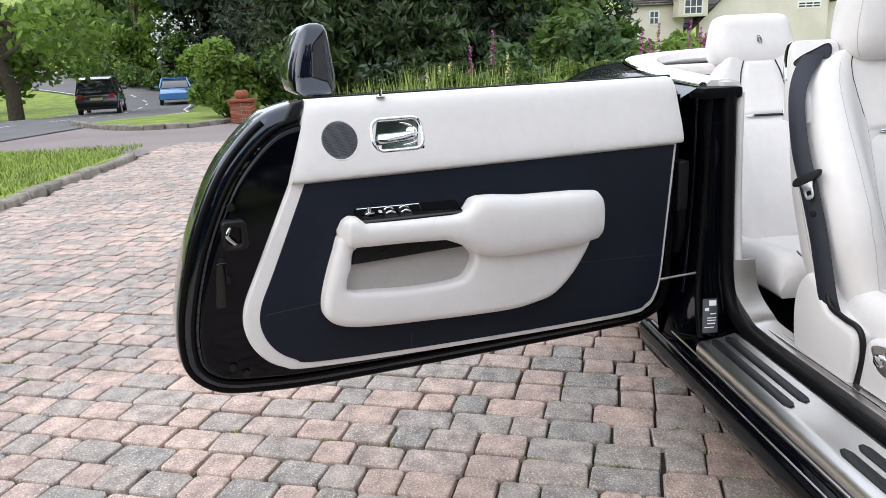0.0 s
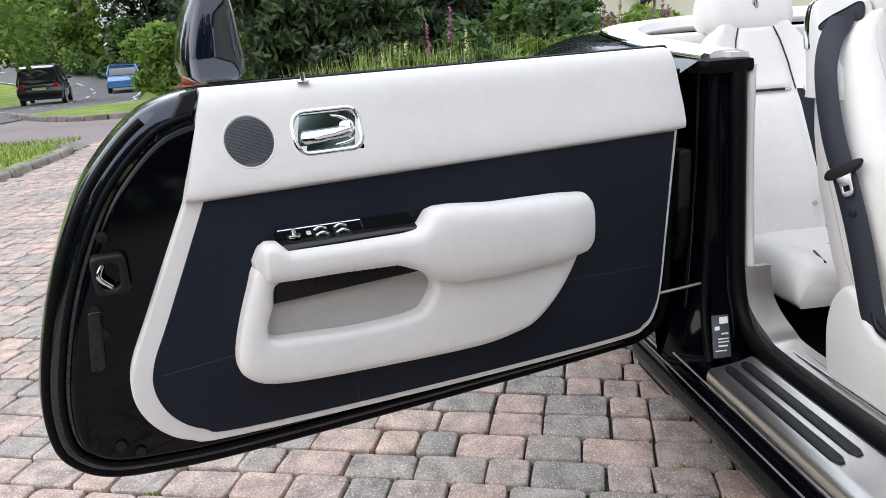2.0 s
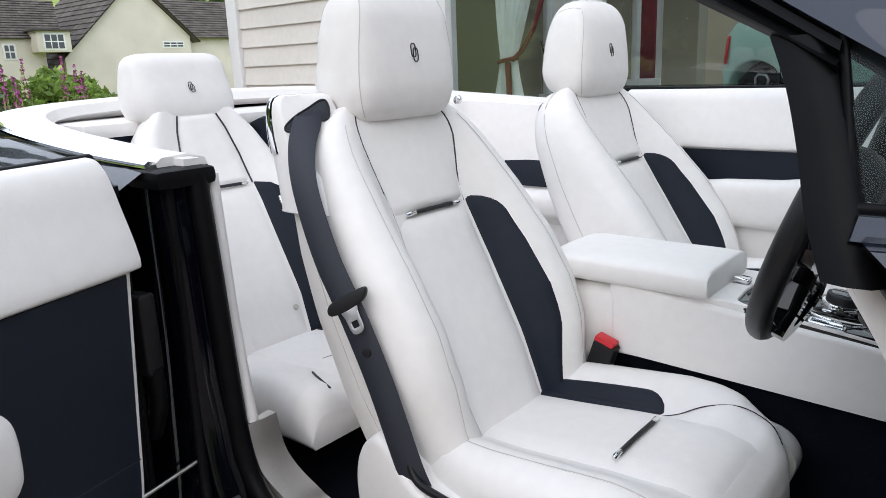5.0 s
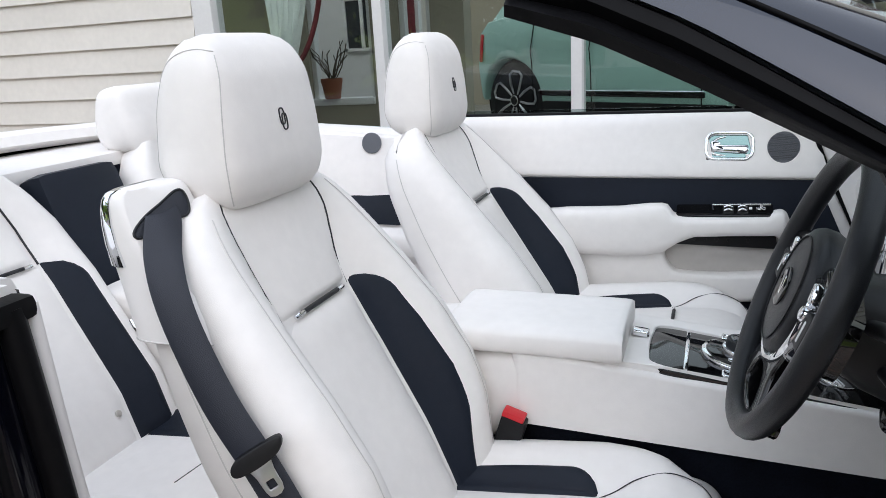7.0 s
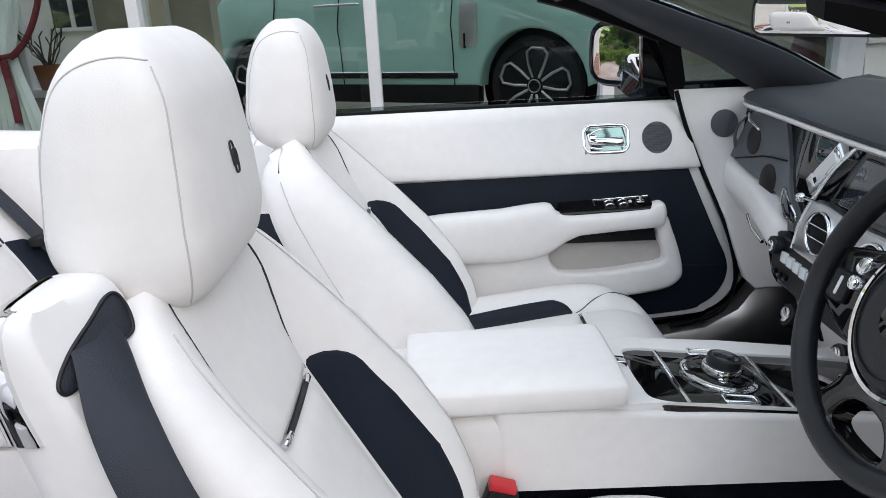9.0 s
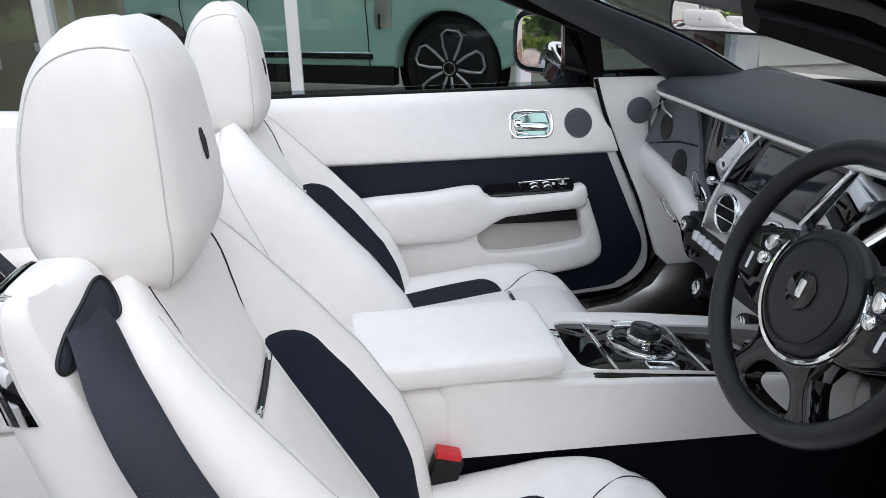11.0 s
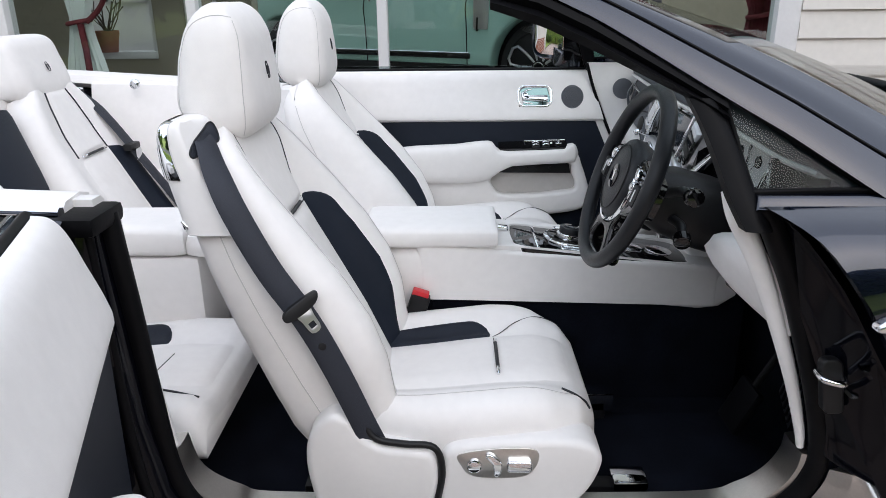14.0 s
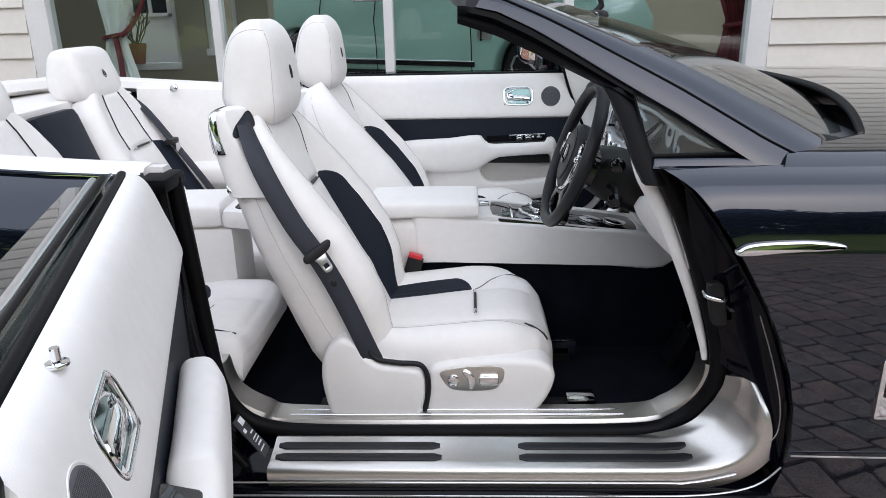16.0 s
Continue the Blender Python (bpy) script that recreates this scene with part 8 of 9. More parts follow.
for k in range(1700):
    x, y = rnd.uniform(-10.5, -7.0), rnd.uniform(-2.3, 3.2)
    h = rnd.uniform(0.65, 1.15) * (1.0 if y > -1.6 else 0.85)
    a = rnd.uniform(0, 6.28)
    b = Vector((x, y, -0.06))
    e = b + Vector((math.cos(a) * 0.18, math.sin(a) * 0.18, h))
    w = Vector((-math.sin(a), math.cos(a), 0)) * 0.009
    m = b.lerp(e, 0.55) - Vector((math.cos(a), math.sin(a), 0)) * 0.04
    tall.append((b - w, b + w, m + w, e, m - w))
verts = [v for q in tall for v in q]
faces = [(5 * k, 5 * k + 1, 5 * k + 2, 5 * k + 3, 5 * k + 4) for k in range(len(tall))]
tagged(shape("tall_grass", verts, faces, BLADE, None, "", 0), "tall wild grass in the flower bed", "grass", kind="stuff")


def spire(base, height, mat, label, kind_name, seed):
    rnd_ = random.Random(seed)
    x, y = base
    f = thing(kind_name, (x, y, -0.06), label, "flower", "garden flowers")
    tube("stem", [(x, y, -0.06), (x + 0.02, y, height * 0.6), (x + 0.03, y + 0.01, height)], lambda t: 0.008 * (1 - 0.6 * t), LEAF_LIGHT, f, "", 5)
    c = []
    for k in range(70):
        t = rnd_.random()
        a = rnd_.uniform(0, 6.28)
        r = 0.038 * (1 - 0.75 * t)
        c.append((x + 0.03 + r * math.cos(a), y + r * math.sin(a), height * (0.62 + 0.40 * t)))
    v, ff = leaf_mesh(np.array(c), 0.028, 1.5, 0.5)
    me = bpy.data.meshes.new("blooms")
    me.from_pydata(v.tolist(), [], ff.tolist())
    me.materials.append(mat)
    tagged(hang(new("bloom", me), f), label, kind="stuff")


for k, (x, y, h) in enumerate(((-9.0, -0.12, 1.42), (-9.0, -0.45, 1.22), (-8.6, 1.95, 1.30), (-8.7, 2.1, 1.2), (-8.5, 2.05, 1.1), (-9.3, 2.45, 1.42), (-9.2, 2.9, 1.45), (-9.4, 3.15, 1.35), (-8.9, 3.0, 1.25))):
    spire((x, y), h, PINK_FLOWER, "tall purple pink foxglove spire", "foxglove", 60 + k)
for k, (x, y, h) in enumerate(((-9.0, -0.75, 1.0), (-9.1, -0.9, 0.95), (-9.0, 0.1, 1.1), (-8.8, -1.1, 0.88), (-8.7, 2.2, 1.3))):
    spire((x, y), h, PALE_FLOWER, "pale yellow lupin spire", "lupin", 80 + k)

# brick pier with a ball cap at the drive's mouth
pier = thing("brick_pier", (-13.4, -4.6, 0), "small red brick garden pier with a stone cap", "brick pier")
for k in range(5):
    for i in range(2):
        for j in range(2):
            dx, dy = (i - 0.5) * 0.23, (j - 0.5) * 0.23
            block("brick", (-13.4 + dx - 0.108, -4.6 + dy - 0.108, 0.02 + 0.078 * k), (-13.4 + dx + 0.108, -4.6 + dy + 0.108, 0.085 + 0.078 * k), BRICK, pier, 0.006, seg=1)
block("mortar_core", (-13.61, -4.81, 0.0), (-13.19, -4.39, 0.40), MORTAR, pier, 0.0)
block("pier_cap", (-13.66, -4.86, 0.41), (-13.14, -4.34, 0.47), BRICK, pier, 0.02, "brick coping")
shape("pier_ball", *loft_data([[Vector((-13.4 + r * math.cos(6.283 * k / 14), -4.6 + r * math.sin(6.283 * k / 14), z)) for k in range(14)] for z, r in ((0.47, 0.10), (0.50, 0.13), (0.56, 0.14), (0.62, 0.12), (0.64, 0.09))]), BRICK, pier, "terracotta pot")
block("garden_wall", (-13.6, -4.36, 0.0), (-13.35, 1.5, 0.24), BRICK, None, 0.02)
tagged(bpy.data.objects["garden_wall"], "low red brick garden wall beside the pier", "wall", kind="structure")


# ---- road vehicles ----
def small_car(name, at, heading, paint, label, tall_by=0.0):
    """A parked-size road car: body, glasshouse, wheels, lamps."""
    ob = thing(name, (at[0], at[1], gz(at[0], at[1])), label, "car")
    m = Matrix.Translation((at[0], at[1], gz(at[0], at[1]))) @ Matrix.Rotation(radians(heading), 4, "Z")
    q = lambda x, y, z: m @ Vector((x, y, z))
    prof = [(-2.1, 0.35, 0.75), (-2.05, 0.30, 0.88), (-1.6, 0.25, 0.95 + tall_by * 0.4), (0.0, 0.25, 0.95 + tall_by * 0.3), (1.0, 0.25, 0.90 + tall_by * 0.3), (1.8, 0.28, 0.80 + tall_by * 0.3), (2.1, 0.32, 0.65)]
    loft("body", [[q(x, 0.86 * s, z) for s, z in ((-0.95, lo), (-1, lo + 0.15), (-1, hi - 0.12), (-0.9, hi), (0.9, hi), (1, hi - 0.12), (1, lo + 0.15), (0.95, lo))] for x, lo, hi in prof], paint, ob, smooth=50)
    top = [(-1.98, 0.86, 0.95 + tall_by * 0.4), (-1.72 - tall_by * 0.5, 0.80, 1.36 + tall_by), (-0.6, 0.76, 1.46 + tall_by), (0.25, 0.76, 1.41 + tall_by), (1.1, 0.84, 0.92 + tall_by * 0.3)]
    loft("glasshouse", [[q(x, -w * 0.98, 0.85), q(x, -w * 0.84, z), q(x, w * 0.84, z), q(x, w * 0.98, 0.85)] for x, w, z in top], SCREEN, ob, "dark car windows", smooth=30)
    loft("roof", [[q(x, -w, z - 0.04), q(x, -w * 0.9, z + 0.015), q(x, w * 0.9, z + 0.015), q(x, w, z - 0.04)] for x, w, z in ((-1.80 - tall_by * 0.5, 0.68, 1.34 + tall_by), (-1.6, 0.69, 1.41 + tall_by), (-0.6, 0.69, 1.48 + tall_by), (0.30, 0.67, 1.43 + tall_by))], paint, ob, smooth=50)
    for s in (-1, 1):
        for x0, z0, x1, z1 in ((-2.0, 0.9, -1.72 - tall_by * 0.5, 1.37 + tall_by), (-0.45, 0.9, -0.5, 1.45 + tall_by), (1.12, 0.92, 0.27, 1.42 + tall_by)):
            tube("pillar", [q(x0, 0.83 * s, z0), q(x1, 0.665 * s, z1)], 0.045, paint, ob, "", 6)
        block("mirror", (-0.06, -0.10, -0.06), (0.06, 0.10, 0.06), paint, ob, 0.03).matrix_basis = m @ Matrix.Translation((0.75, 0.98 * s, 1.0 + tall_by * 0.4))
    block("number_plate", (-0.01, -0.26, -0.055), (0.01, 0.26, 0.055), PALE_FLOWER, ob, 0.004, "yellow number plate").matrix_basis = m @ Matrix.Translation((-2.10, 0, 0.72))
    block("bumper", (-0.06, -0.82, -0.10), (0.06, 0.82, 0.10), PLASTIC, ob, 0.04, "dark bumper").matrix_basis = m @ Matrix.Translation((-2.08, 0, 0.48))
    for x in (-1.3, 1.3):
        for s in (-1, 1):
            w = disc("wheel", q(x, 0.72 * s, 0.32), m.to_3x3() @ Vector((0, s, 0)), 0.32, TYRE, ob, 0.17, "black tyre", 24, 0, 0.03)
            disc("rim", q(x, 0.885 * s, 0.32), m.to_3x3() @ Vector((0, s, 0)), 0.20, STEEL, w, 0.01, "silver wheel rim", 20)
    for s in (-1, 1):
        block("headlight", (-0.06, -0.16, -0.06), (0.06, 0.16, 0.06), LAMP_GLASS, ob, 0.02, "pale headlight").matrix_basis = m @ Matrix.Translation((2.0, 0.6 * s, 0.62 + tall_by * 0.2))
        block("tail_light", (-0.05, -0.10, -0.10), (0.05, 0.10, 0.10), RED, ob, 0.02, "red tail light").matrix_basis = m @ Matrix.Translation((-2.05, 0.66 * s, 0.80 + tall_by * 0.2))
    return ob


small_car("hatchback_car", (-41.8, -13.7), 15, BLUE_PAINT, "light blue hatchback coming down the road")
small_car("suv_car", (-33.8, -14.9), 194, GREY_PAINT, "dark grey car driving up the road", 0.22)

# ---- building beside the car ----
def boards(wall, x0, x1, z0, z1, y, pitch=0.152):
    k, z = 0, z0
    while z < z1:
        v = [(x0, y - 0.030, z), (x1, y - 0.030, z), (x1, y - 0.008, z + pitch + 0.012), (x0, y - 0.008, z + pitch + 0.012), (x0, y + 0.01, z), (x1, y + 0.01, z), (x1, y + 0.01, z + pitch + 0.012), (x0, y + 0.01, z + pitch + 0.012)]
        shape("board", v, [(0, 1, 2, 3), (4, 5, 1, 0), (3, 2, 6, 7), (0, 3, 7, 4), (1, 5, 6, 2), (5, 4, 7, 6)], SIDING, wall, "", 0)
        z += pitch
        k += 1


for name, x0, x1 in (("wall_left", -4.36, -2.28), ("wall_right", 2.29, 8.0)):
    w = tagged(block(name, (x0, 2.34, 0.0), (x1, 2.50, 4.4), SIDING, None, 0.0), "cream painted weatherboard house wall", "wall", kind="structure")
    boards(w, x0, x1, 0.752, 3.9, 2.335)
tagged(block("wall_side", (-4.50, 2.52, 0.0), (-4.36, 12.0, 4.4), SIDING, None, 0.0), "cream painted side wall", "wall", kind="structure")
tagged(block("trim_corner", (-4.48, 2.28, 0.0), (-4.345, 2.40, 4.4), FRAME_WHITE, None, 0.006), "white corner board", "trim", kind="structure")
tagged(block("wall_head", (-2.279, 2.34, 2.75), (2.289, 2.50, 4.4), SIDING, None, 0.0), "cream painted wall above the window", "wall", kind="structure")
plinth = tagged(block("wall_plinth", (-4.36, 2.35, 0.0), (8.0, 2.49, 0.74), MORTAR, None, 0.0), "red brick plinth below the window", "wall", kind="structure")
bv, bf = [], []
for r in range(9):
    for c in range(56):
        x = -4.36 + 0.225 * c + (0.1125 if r % 2 else 0)
        if x > 7.8:
            continue
        z, m = 0.01 + 0.078 * r, len(bv)
        bv += [(x, 2.352, z), (x + 0.215, 2.352, z), (x + 0.215, 2.352, z + 0.067), (x, 2.352, z + 0.067), (x + 0.003, 2.338, z + 0.003), (x + 0.212, 2.338, z + 0.003), (x + 0.212, 2.338, z + 0.064), (x + 0.003, 2.338, z + 0.064)]
        bf += [tuple(m + q for q in f) for f in ((4, 5, 6, 7), (0, 1, 5, 4), (1, 2, 6, 5), (2, 3, 7, 6), (3, 0, 4, 7))]
tagged(shape("brickwork", bv, bf, BRICK, plinth, "", 0), "red brick courses", kind="stuff")
win = thing("window_1", (0, 2.40, 0.72), "wide white framed showroom window", "window", kind="structure")
block("window_sill", (-2.30, 2.26, 0.735), (2.31, 2.46, 0.785), FRAME_WHITE, win, 0.012, "white window sill")
block("window_head", (-2.279, 2.33, 2.66), (2.289, 2.45, 2.749), FRAME_WHITE, win, 0.008)
for x, w in ((-2.21, 0.136), (-1.09, 0.056), (-0.025, 0.056), (1.075, 0.056), (2.225, 0.128)):
    block("window_post", (x - w / 2, 2.315, 0.785), (x + w / 2, 2.43, 2.66), FRAME_WHITE, win, 0.006, "white window post")
for x0, x1 in ((-2.142, -1.118), (-1.062, -0.053), (0.003, 1.047), (1.103, 2.161)):
    p = block("pane", (x0, 2.372, 0.786), (x1, 2.378, 2.659), PANE, win, 0.0, "clear window pane")
    p.visible_shadow = False
# showroom behind the window
tagged(block("floor_room", (-4.36, 2.5, 0.0), (8.0, 12.0, 0.17), ROOM_FLOOR, None, 0.0), "smooth grey showroom floor", "floor", kind="structure")
# glazed roof: white rafters with the sky between them
bm = bmesh.new()
for lo, hi in [((-4.36, 2.5, 3.1), (8.0, 3.3, 3.2)), ((-4.36, 11.2, 3.1), (8.0, 12.0, 3.2))] + [((-4.36 + 0.88 * k, 3.3, 3.08), (-4.28 + 0.88 * k, 11.2, 3.2)) for k in range(15)] + [((-4.36, y, 3.1), (8.0, y + 0.06, 3.18)) for y in (5.2, 7.2, 9.2)]:
    bmesh.ops.create_cube(bm, size=1.0, matrix=Matrix.Translation((Vector(lo) + Vector(hi)) / 2) @ Matrix.Diagonal((*(Vector(hi) - Vector(lo)), 1)))
tagged(part("ceiling_room", bm, FRAME_WHITE, None), "white glazed showroom roof with rafters", "ceiling", kind="structure")
tagged(block("wall_back", (-4.36, 11.9, 0.0), (8.0, 12.0, 3.1), ROOM_WALL, None, 0.0), "beige showroom back wall", "wall", kind="structure")
tagged(block("wall_end", (7.9, 2.5, 0.0), (8.0, 11.9, 3.1), ROOM_WALL, None, 0.0), "beige showroom end wall", "wall", kind="structure")
tagged(block("roof_house", (-4.8, 2.0, 4.4), (8.4, 3.2, 4.6), ROOF, None, 0.0), "dark tiled roof edge", "roof", kind="structure")
# inner partition with openings on to a bright yard
for k, (x0, x1, z0, z1) in enumerate(((-4.36, -2.86, 0.0, 3.1), (-2.86, -2.22, 0.0, 0.83), (-2.22, -1.96, 0.0, 3.1), (-1.96, -1.66, 0.0, 0.95), (-1.66, -1.36, 0.0, 3.1), (-2.86, -2.22, 2.3, 3.1), (-1.96, -1.66, 2.3, 3.1))):
    tagged(block("wall_partition", (x0, 4.60, z0), (x1, 4.80, z1), ROOM_WALL, None, 0.0), "beige inner wall pier", "wall", kind="structure")
for x0, x1, z0 in ((-2.86, -2.22, 0.83), (-1.96, -1.66, 0.95)):
    iw = thing("inner_window", (x0, 4.7, z0), "white framed inner window", "window", "inner windows")
    block("frame_side", (x0, 4.64, z0), (x0 + 0.05, 4.72, 2.3), FRAME_WHITE, iw, 0.005)
    block("frame_side", (x1 - 0.05, 4.64, z0), (x1, 4.72, 2.3), FRAME_WHITE, iw, 0.005)
    block("frame_foot", (x0, 4.56, z0 - 0.03), (x1, 4.74, z0 + 0.03), FRAME_WHITE, iw, 0.005)
tagged(block("wall_yard", (-4.30, 6.9, 0.17), (-2.68, 7.0, 3.0), FRAME_WHITE, None, 0.0), "white wall of the inner yard", "wall", kind="structure")
yw = thing("yard_window", (-3.4, 6.88, 1.2), "small white window in the yard wall", "window")
block("yard_pane", (-3.62, 6.885, 1.30), (-3.20, 6.895, 1.85), SCREEN, yw, 0.0, "dark pane")
for a, b in (((-3.66, 1.26), (-3.16, 1.30)), ((-3.66, 1.85), (-3.16, 1.89)), ((-3.66, 1.26), (-3.62, 1.89)), ((-3.20, 1.26), (-3.16, 1.89)), ((-3.43, 1.30), (-3.39, 1.85))):
    block("yard_frame", (a[0], 6.86, a[1]), (b[0], 6.90, b[1]), FRAME_WHITE, yw, 0.004)
block("dark_door", (-3.02, 6.84, 0.17), (-2.72, 6.895, 2.1), MAROON, None, 0.01)
tagged(bpy.data.objects["dark_door"], "dark brown door in the yard wall", "door", kind="structure")
# curtains tied back
for x, sgn in ((-1.90, -1), (2.20, 1)):
    cur = thing("curtain", (x, 2.66, 0.8), "white net curtain tied back with a maroon band" if sgn < 0 else "maroon curtain tied back at the window's end", "curtain", "window curtains")
    rings = []
    for k in range(15):
        z = 0.80 + 1.85 * k / 14
        half = 0.05 + 0.20 * abs(z - 1.17) ** 0.8
        cx = x - sgn * 0.0 + (-sgn) * 0.10 * max(0, z - 1.17)
        row = []
        for j in range(25):
            f = -1 + j / 12
            row.append(Vector((cx + half * f, 2.66 + 0.018 * math.sin(j * 1.9 + k * 0.2), z)))
        rings.append(row + [v + Vector((0, 0.006, 0)) for v in reversed(row)])
    loft("drape", rings, CURTAIN if sgn < 0 else MAROON, cur, "", smooth=80)
    tube("tie_band", [Vector((x + 0.07 * math.cos(a), 2.66 + 0.04 * math.sin(a), 1.17 + 0.012 * math.cos(a))) for a in [6.283 * k / 20 for k in range(20)]], 0.014, MAROON, cur, "maroon tie band", 8, True)
    if sgn < 0:
        tube("border", curve_points([Vector((x + 0.06, 2.63, 1.17)), Vector((x + 0.16, 2.63, 1.26)), Vector((x + 0.26, 2.63, 1.45)), Vector((x + 0.36, 2.63, 1.8))], 6), 0.016, MAROON, cur, "maroon border", 8)
        tube("tail", [Vector((x + 0.02, 2.63, 1.16)), Vector((x + 0.03, 2.63, 1.0)), Vector((x + 0.03, 2.63, 0.85))], 0.02, MAROON, cur, "maroon band tail", 8)
# plant on the inner sill
pot = thing("potted_plant", (-2.62, 4.58, 0.86), "bare twiggy plant in a terracotta pot", "potted plant")
shape("pot", *loft_data([[Vector((-2.62 + r * math.cos(6.283 * k / 20), 4.55 + r * math.sin(6.283 * k / 20), z)) for k in range(20)] for z, r in ((0.86, 0.07), (0.98, 0.09), (1.01, 0.098), (1.04, 0.098), (1.04, 0.085), (1.0, 0.08))]), TERRACOTTA, pot, "terracotta pot")
tv, tf = [], []
for k in range(16):
    a = rnd.uniform(0, 6.28)
    p = [Vector((-2.62, 4.55, 1.0))]
    for j in range(4):
        p.append(p[-1] + Vector((math.cos(a) * rnd.uniform(0.0, 0.07), math.sin(a) * 0.05, rnd.uniform(0.03, 0.12))))
        a += rnd.uniform(-0.8, 0.8)
    v, f2 = tube_data(p, 0.005, 4)
    m = len(tv)
    tv, tf = tv + v, tf + [tuple(q + m for q in ff) for ff in f2]
shape("twigs", tv, tf, BARK, pot, "bare brown twigs", 60)

# ---- mint saloon inside ----
mint = thing("showroom_car", (0.0, 7.6, 0.0), "pale mint green car parked inside the showroom", "car")
SY, WZ = 5.6, 0.585
arch = lambda cx, r: [(cx + r * math.cos(math.pi * (1 - k / 16)), WZ + r * math.sin(math.pi * k / 16)) for k in range(17)]
outline = [(-2.68, 0.62)] + arch(-2.12, 0.50) + arch(1.19, 0.52) + [(1.80, 0.62), (1.94, 0.85), (1.93, 1.15), (1.80, 1.36), (1.5, 1.46), (1.0, 1.52), (0.4, 1.55), (-1.0, 1.58), (-2.2, 1.57), (-2.52, 1.52), (-2.68, 1.40), (-2.74, 1.0)]


def swell(a, b):
    """How far the car's flank falls back at a point of its side."""
    return 0.16 * max(0, b - 1.22) + 0.06 * max(0, 0.85 - b) + 0.5 * max(0, abs(a + 0.40) - 2.0) ** 1.6 - 0.03 * math.exp(-((b - 1.16) / 0.12) ** 2)


slab("body_side", [Vector(p) for p in outline], lambda a, b, n: Vector((a, SY + swell(a, b) - n, b)), MINT, mint, -1.6, 0.0, 0.03, "mint painted body", steps=4)
rings = []
for x, z in ((-2.5, 1.52), (-2.2, 1.90), (-1.0, 2.02), (0.0, 2.0), (0.95, 1.5)):
    rings.append([Vector((x, SY + 0.10, 1.50)), Vector((x, SY + 0.26, z)), Vector((x, SY + 1.32, z)), Vector((x, SY + 1.48, 1.50))])
loft("glasshouse", rings, MINT, mint, "mint painted upper body", smooth=30)
loft("roof", [[Vector((x, SY + 0.22, z - 0.02)), Vector((x, SY + 0.35, z + 0.02)), Vector((x, SY + 1.25, z + 0.02)), Vector((x, SY + 1.36, z - 0.02))] for x, z in ((-2.25, 1.90), (-1.0, 2.03), (0.05, 2.01))], MINT, mint, "mint painted roof", smooth=40)
for cx in (-2.12, 1.19):
    disc("wheel_arch", (cx, SY + 0.22, WZ), (0, -1, 0), 0.56, RUBBER, mint, 0.02, "dark wheel arch", 36)
    wh = disc("wheel", (cx, SY + 0.34, WZ), (0, -1, 0), 0.455, TYRE, mint, 0.24, "black tyre", 40, 0.0, 0.05)
    disc("rim_well", (cx, SY + 0.105, WZ), (0, -1, 0), 0.365, PLASTIC, wh, 0.006, "dark rim well", 36)
    tube("rim_ring", [Vector((cx + 0.36 * math.cos(6.283 * k / 36), SY + 0.095, WZ + 0.36 * math.sin(6.283 * k / 36))) for k in range(36)], 0.005, PLASTIC, wh, "dark rim edge", 6, True)
    for k in range(5):
        a0 = 6.283 * k / 5 + 0.22
        spoke = [Vector((0.075, 0.030)), Vector((0.19, 0.075)), Vector((0.30, 0.100)), Vector((0.345, 0.055)), Vector((0.345, -0.055)), Vector((0.30, -0.100)), Vector((0.19, -0.075)), Vector((0.075, -0.030))]
        tube("rim_spoke", [Vector((cx + p.x * math.cos(a0) - p.y * math.sin(a0), SY + 0.088 + 0.02 * (p.x < 0.1), WZ + p.x * math.sin(a0) + p.y * math.cos(a0))) for p in spoke], 0.015, SILVER, wh, "polished looped spoke", 6)
    disc("hub_cap", (cx, SY + 0.098, WZ), (0, -1, 0), 0.06, GLOSS, wh, 0.02, "round black hub cap", 24)
    tube("hub_ring", [Vector((cx + 0.058 * math.cos(6.283 * k / 24), SY + 0.078, WZ + 0.058 * math.sin(6.283 * k / 24))) for k in range(24)], 0.006, STEEL, wh, "", 6, True)
for x in (0.40, -0.90, -1.74):
    tube("door_gap", [Vector((x, SY + swell(x, z) - 0.001, z)) for z in (0.60, 0.75, 0.9, 1.05, 1.16, 1.28, 1.4, 1.52)], 0.006, RUBBER, mint, "thin door gap", 5)
for x in (-1.04, -0.76):
    tube("door_handle", [Vector((x - 0.14, SY - 0.02, 1.385)), Vector((x - 0.11, SY - 0.035, 1.39)), Vector((x + 0.11, SY - 0.035, 1.39)), Vector((x + 0.14, SY - 0.02, 1.385))], 0.015, CHROME, mint, "chrome door handle", 8)
disc("lock_cap", (-0.83, SY + 0.005, 1.25), (0, -1, 0), 0.014, CHROME, mint, 0.012, "small chrome lock", 16)
block("sill_trim", (-1.58, SY - 0.005, 0.42), (0.66, SY + 0.12, 0.60), PLASTIC, mint, 0.015, "black sill trim")
block("sill_strip", (-1.63, SY - 0.016, 0.66), (0.44, SY + 0.03, 0.715), GLOSS, mint, 0.01, "black door strip")
tube("strip_line", [Vector((-1.63, SY - 0.016, 0.722)), Vector((0.44, SY - 0.016, 0.722))], 0.006, CHROME, mint, "bright line", 6)
slab("wing_plate", rounded_rect(0.475, 0.96, 0.65, 1.36, 0.02), lambda a, b, n: Vector((a, SY + swell(a, b) - n, b)), SILVER, mint, -0.01, 0.004, 0.002, "satin wing plate")
block("wing_vent", (0.515, SY - 0.012, 0.94), (0.535, SY + 0.02, 1.08), GLOSS, mint, 0.01, "dark wing vent")
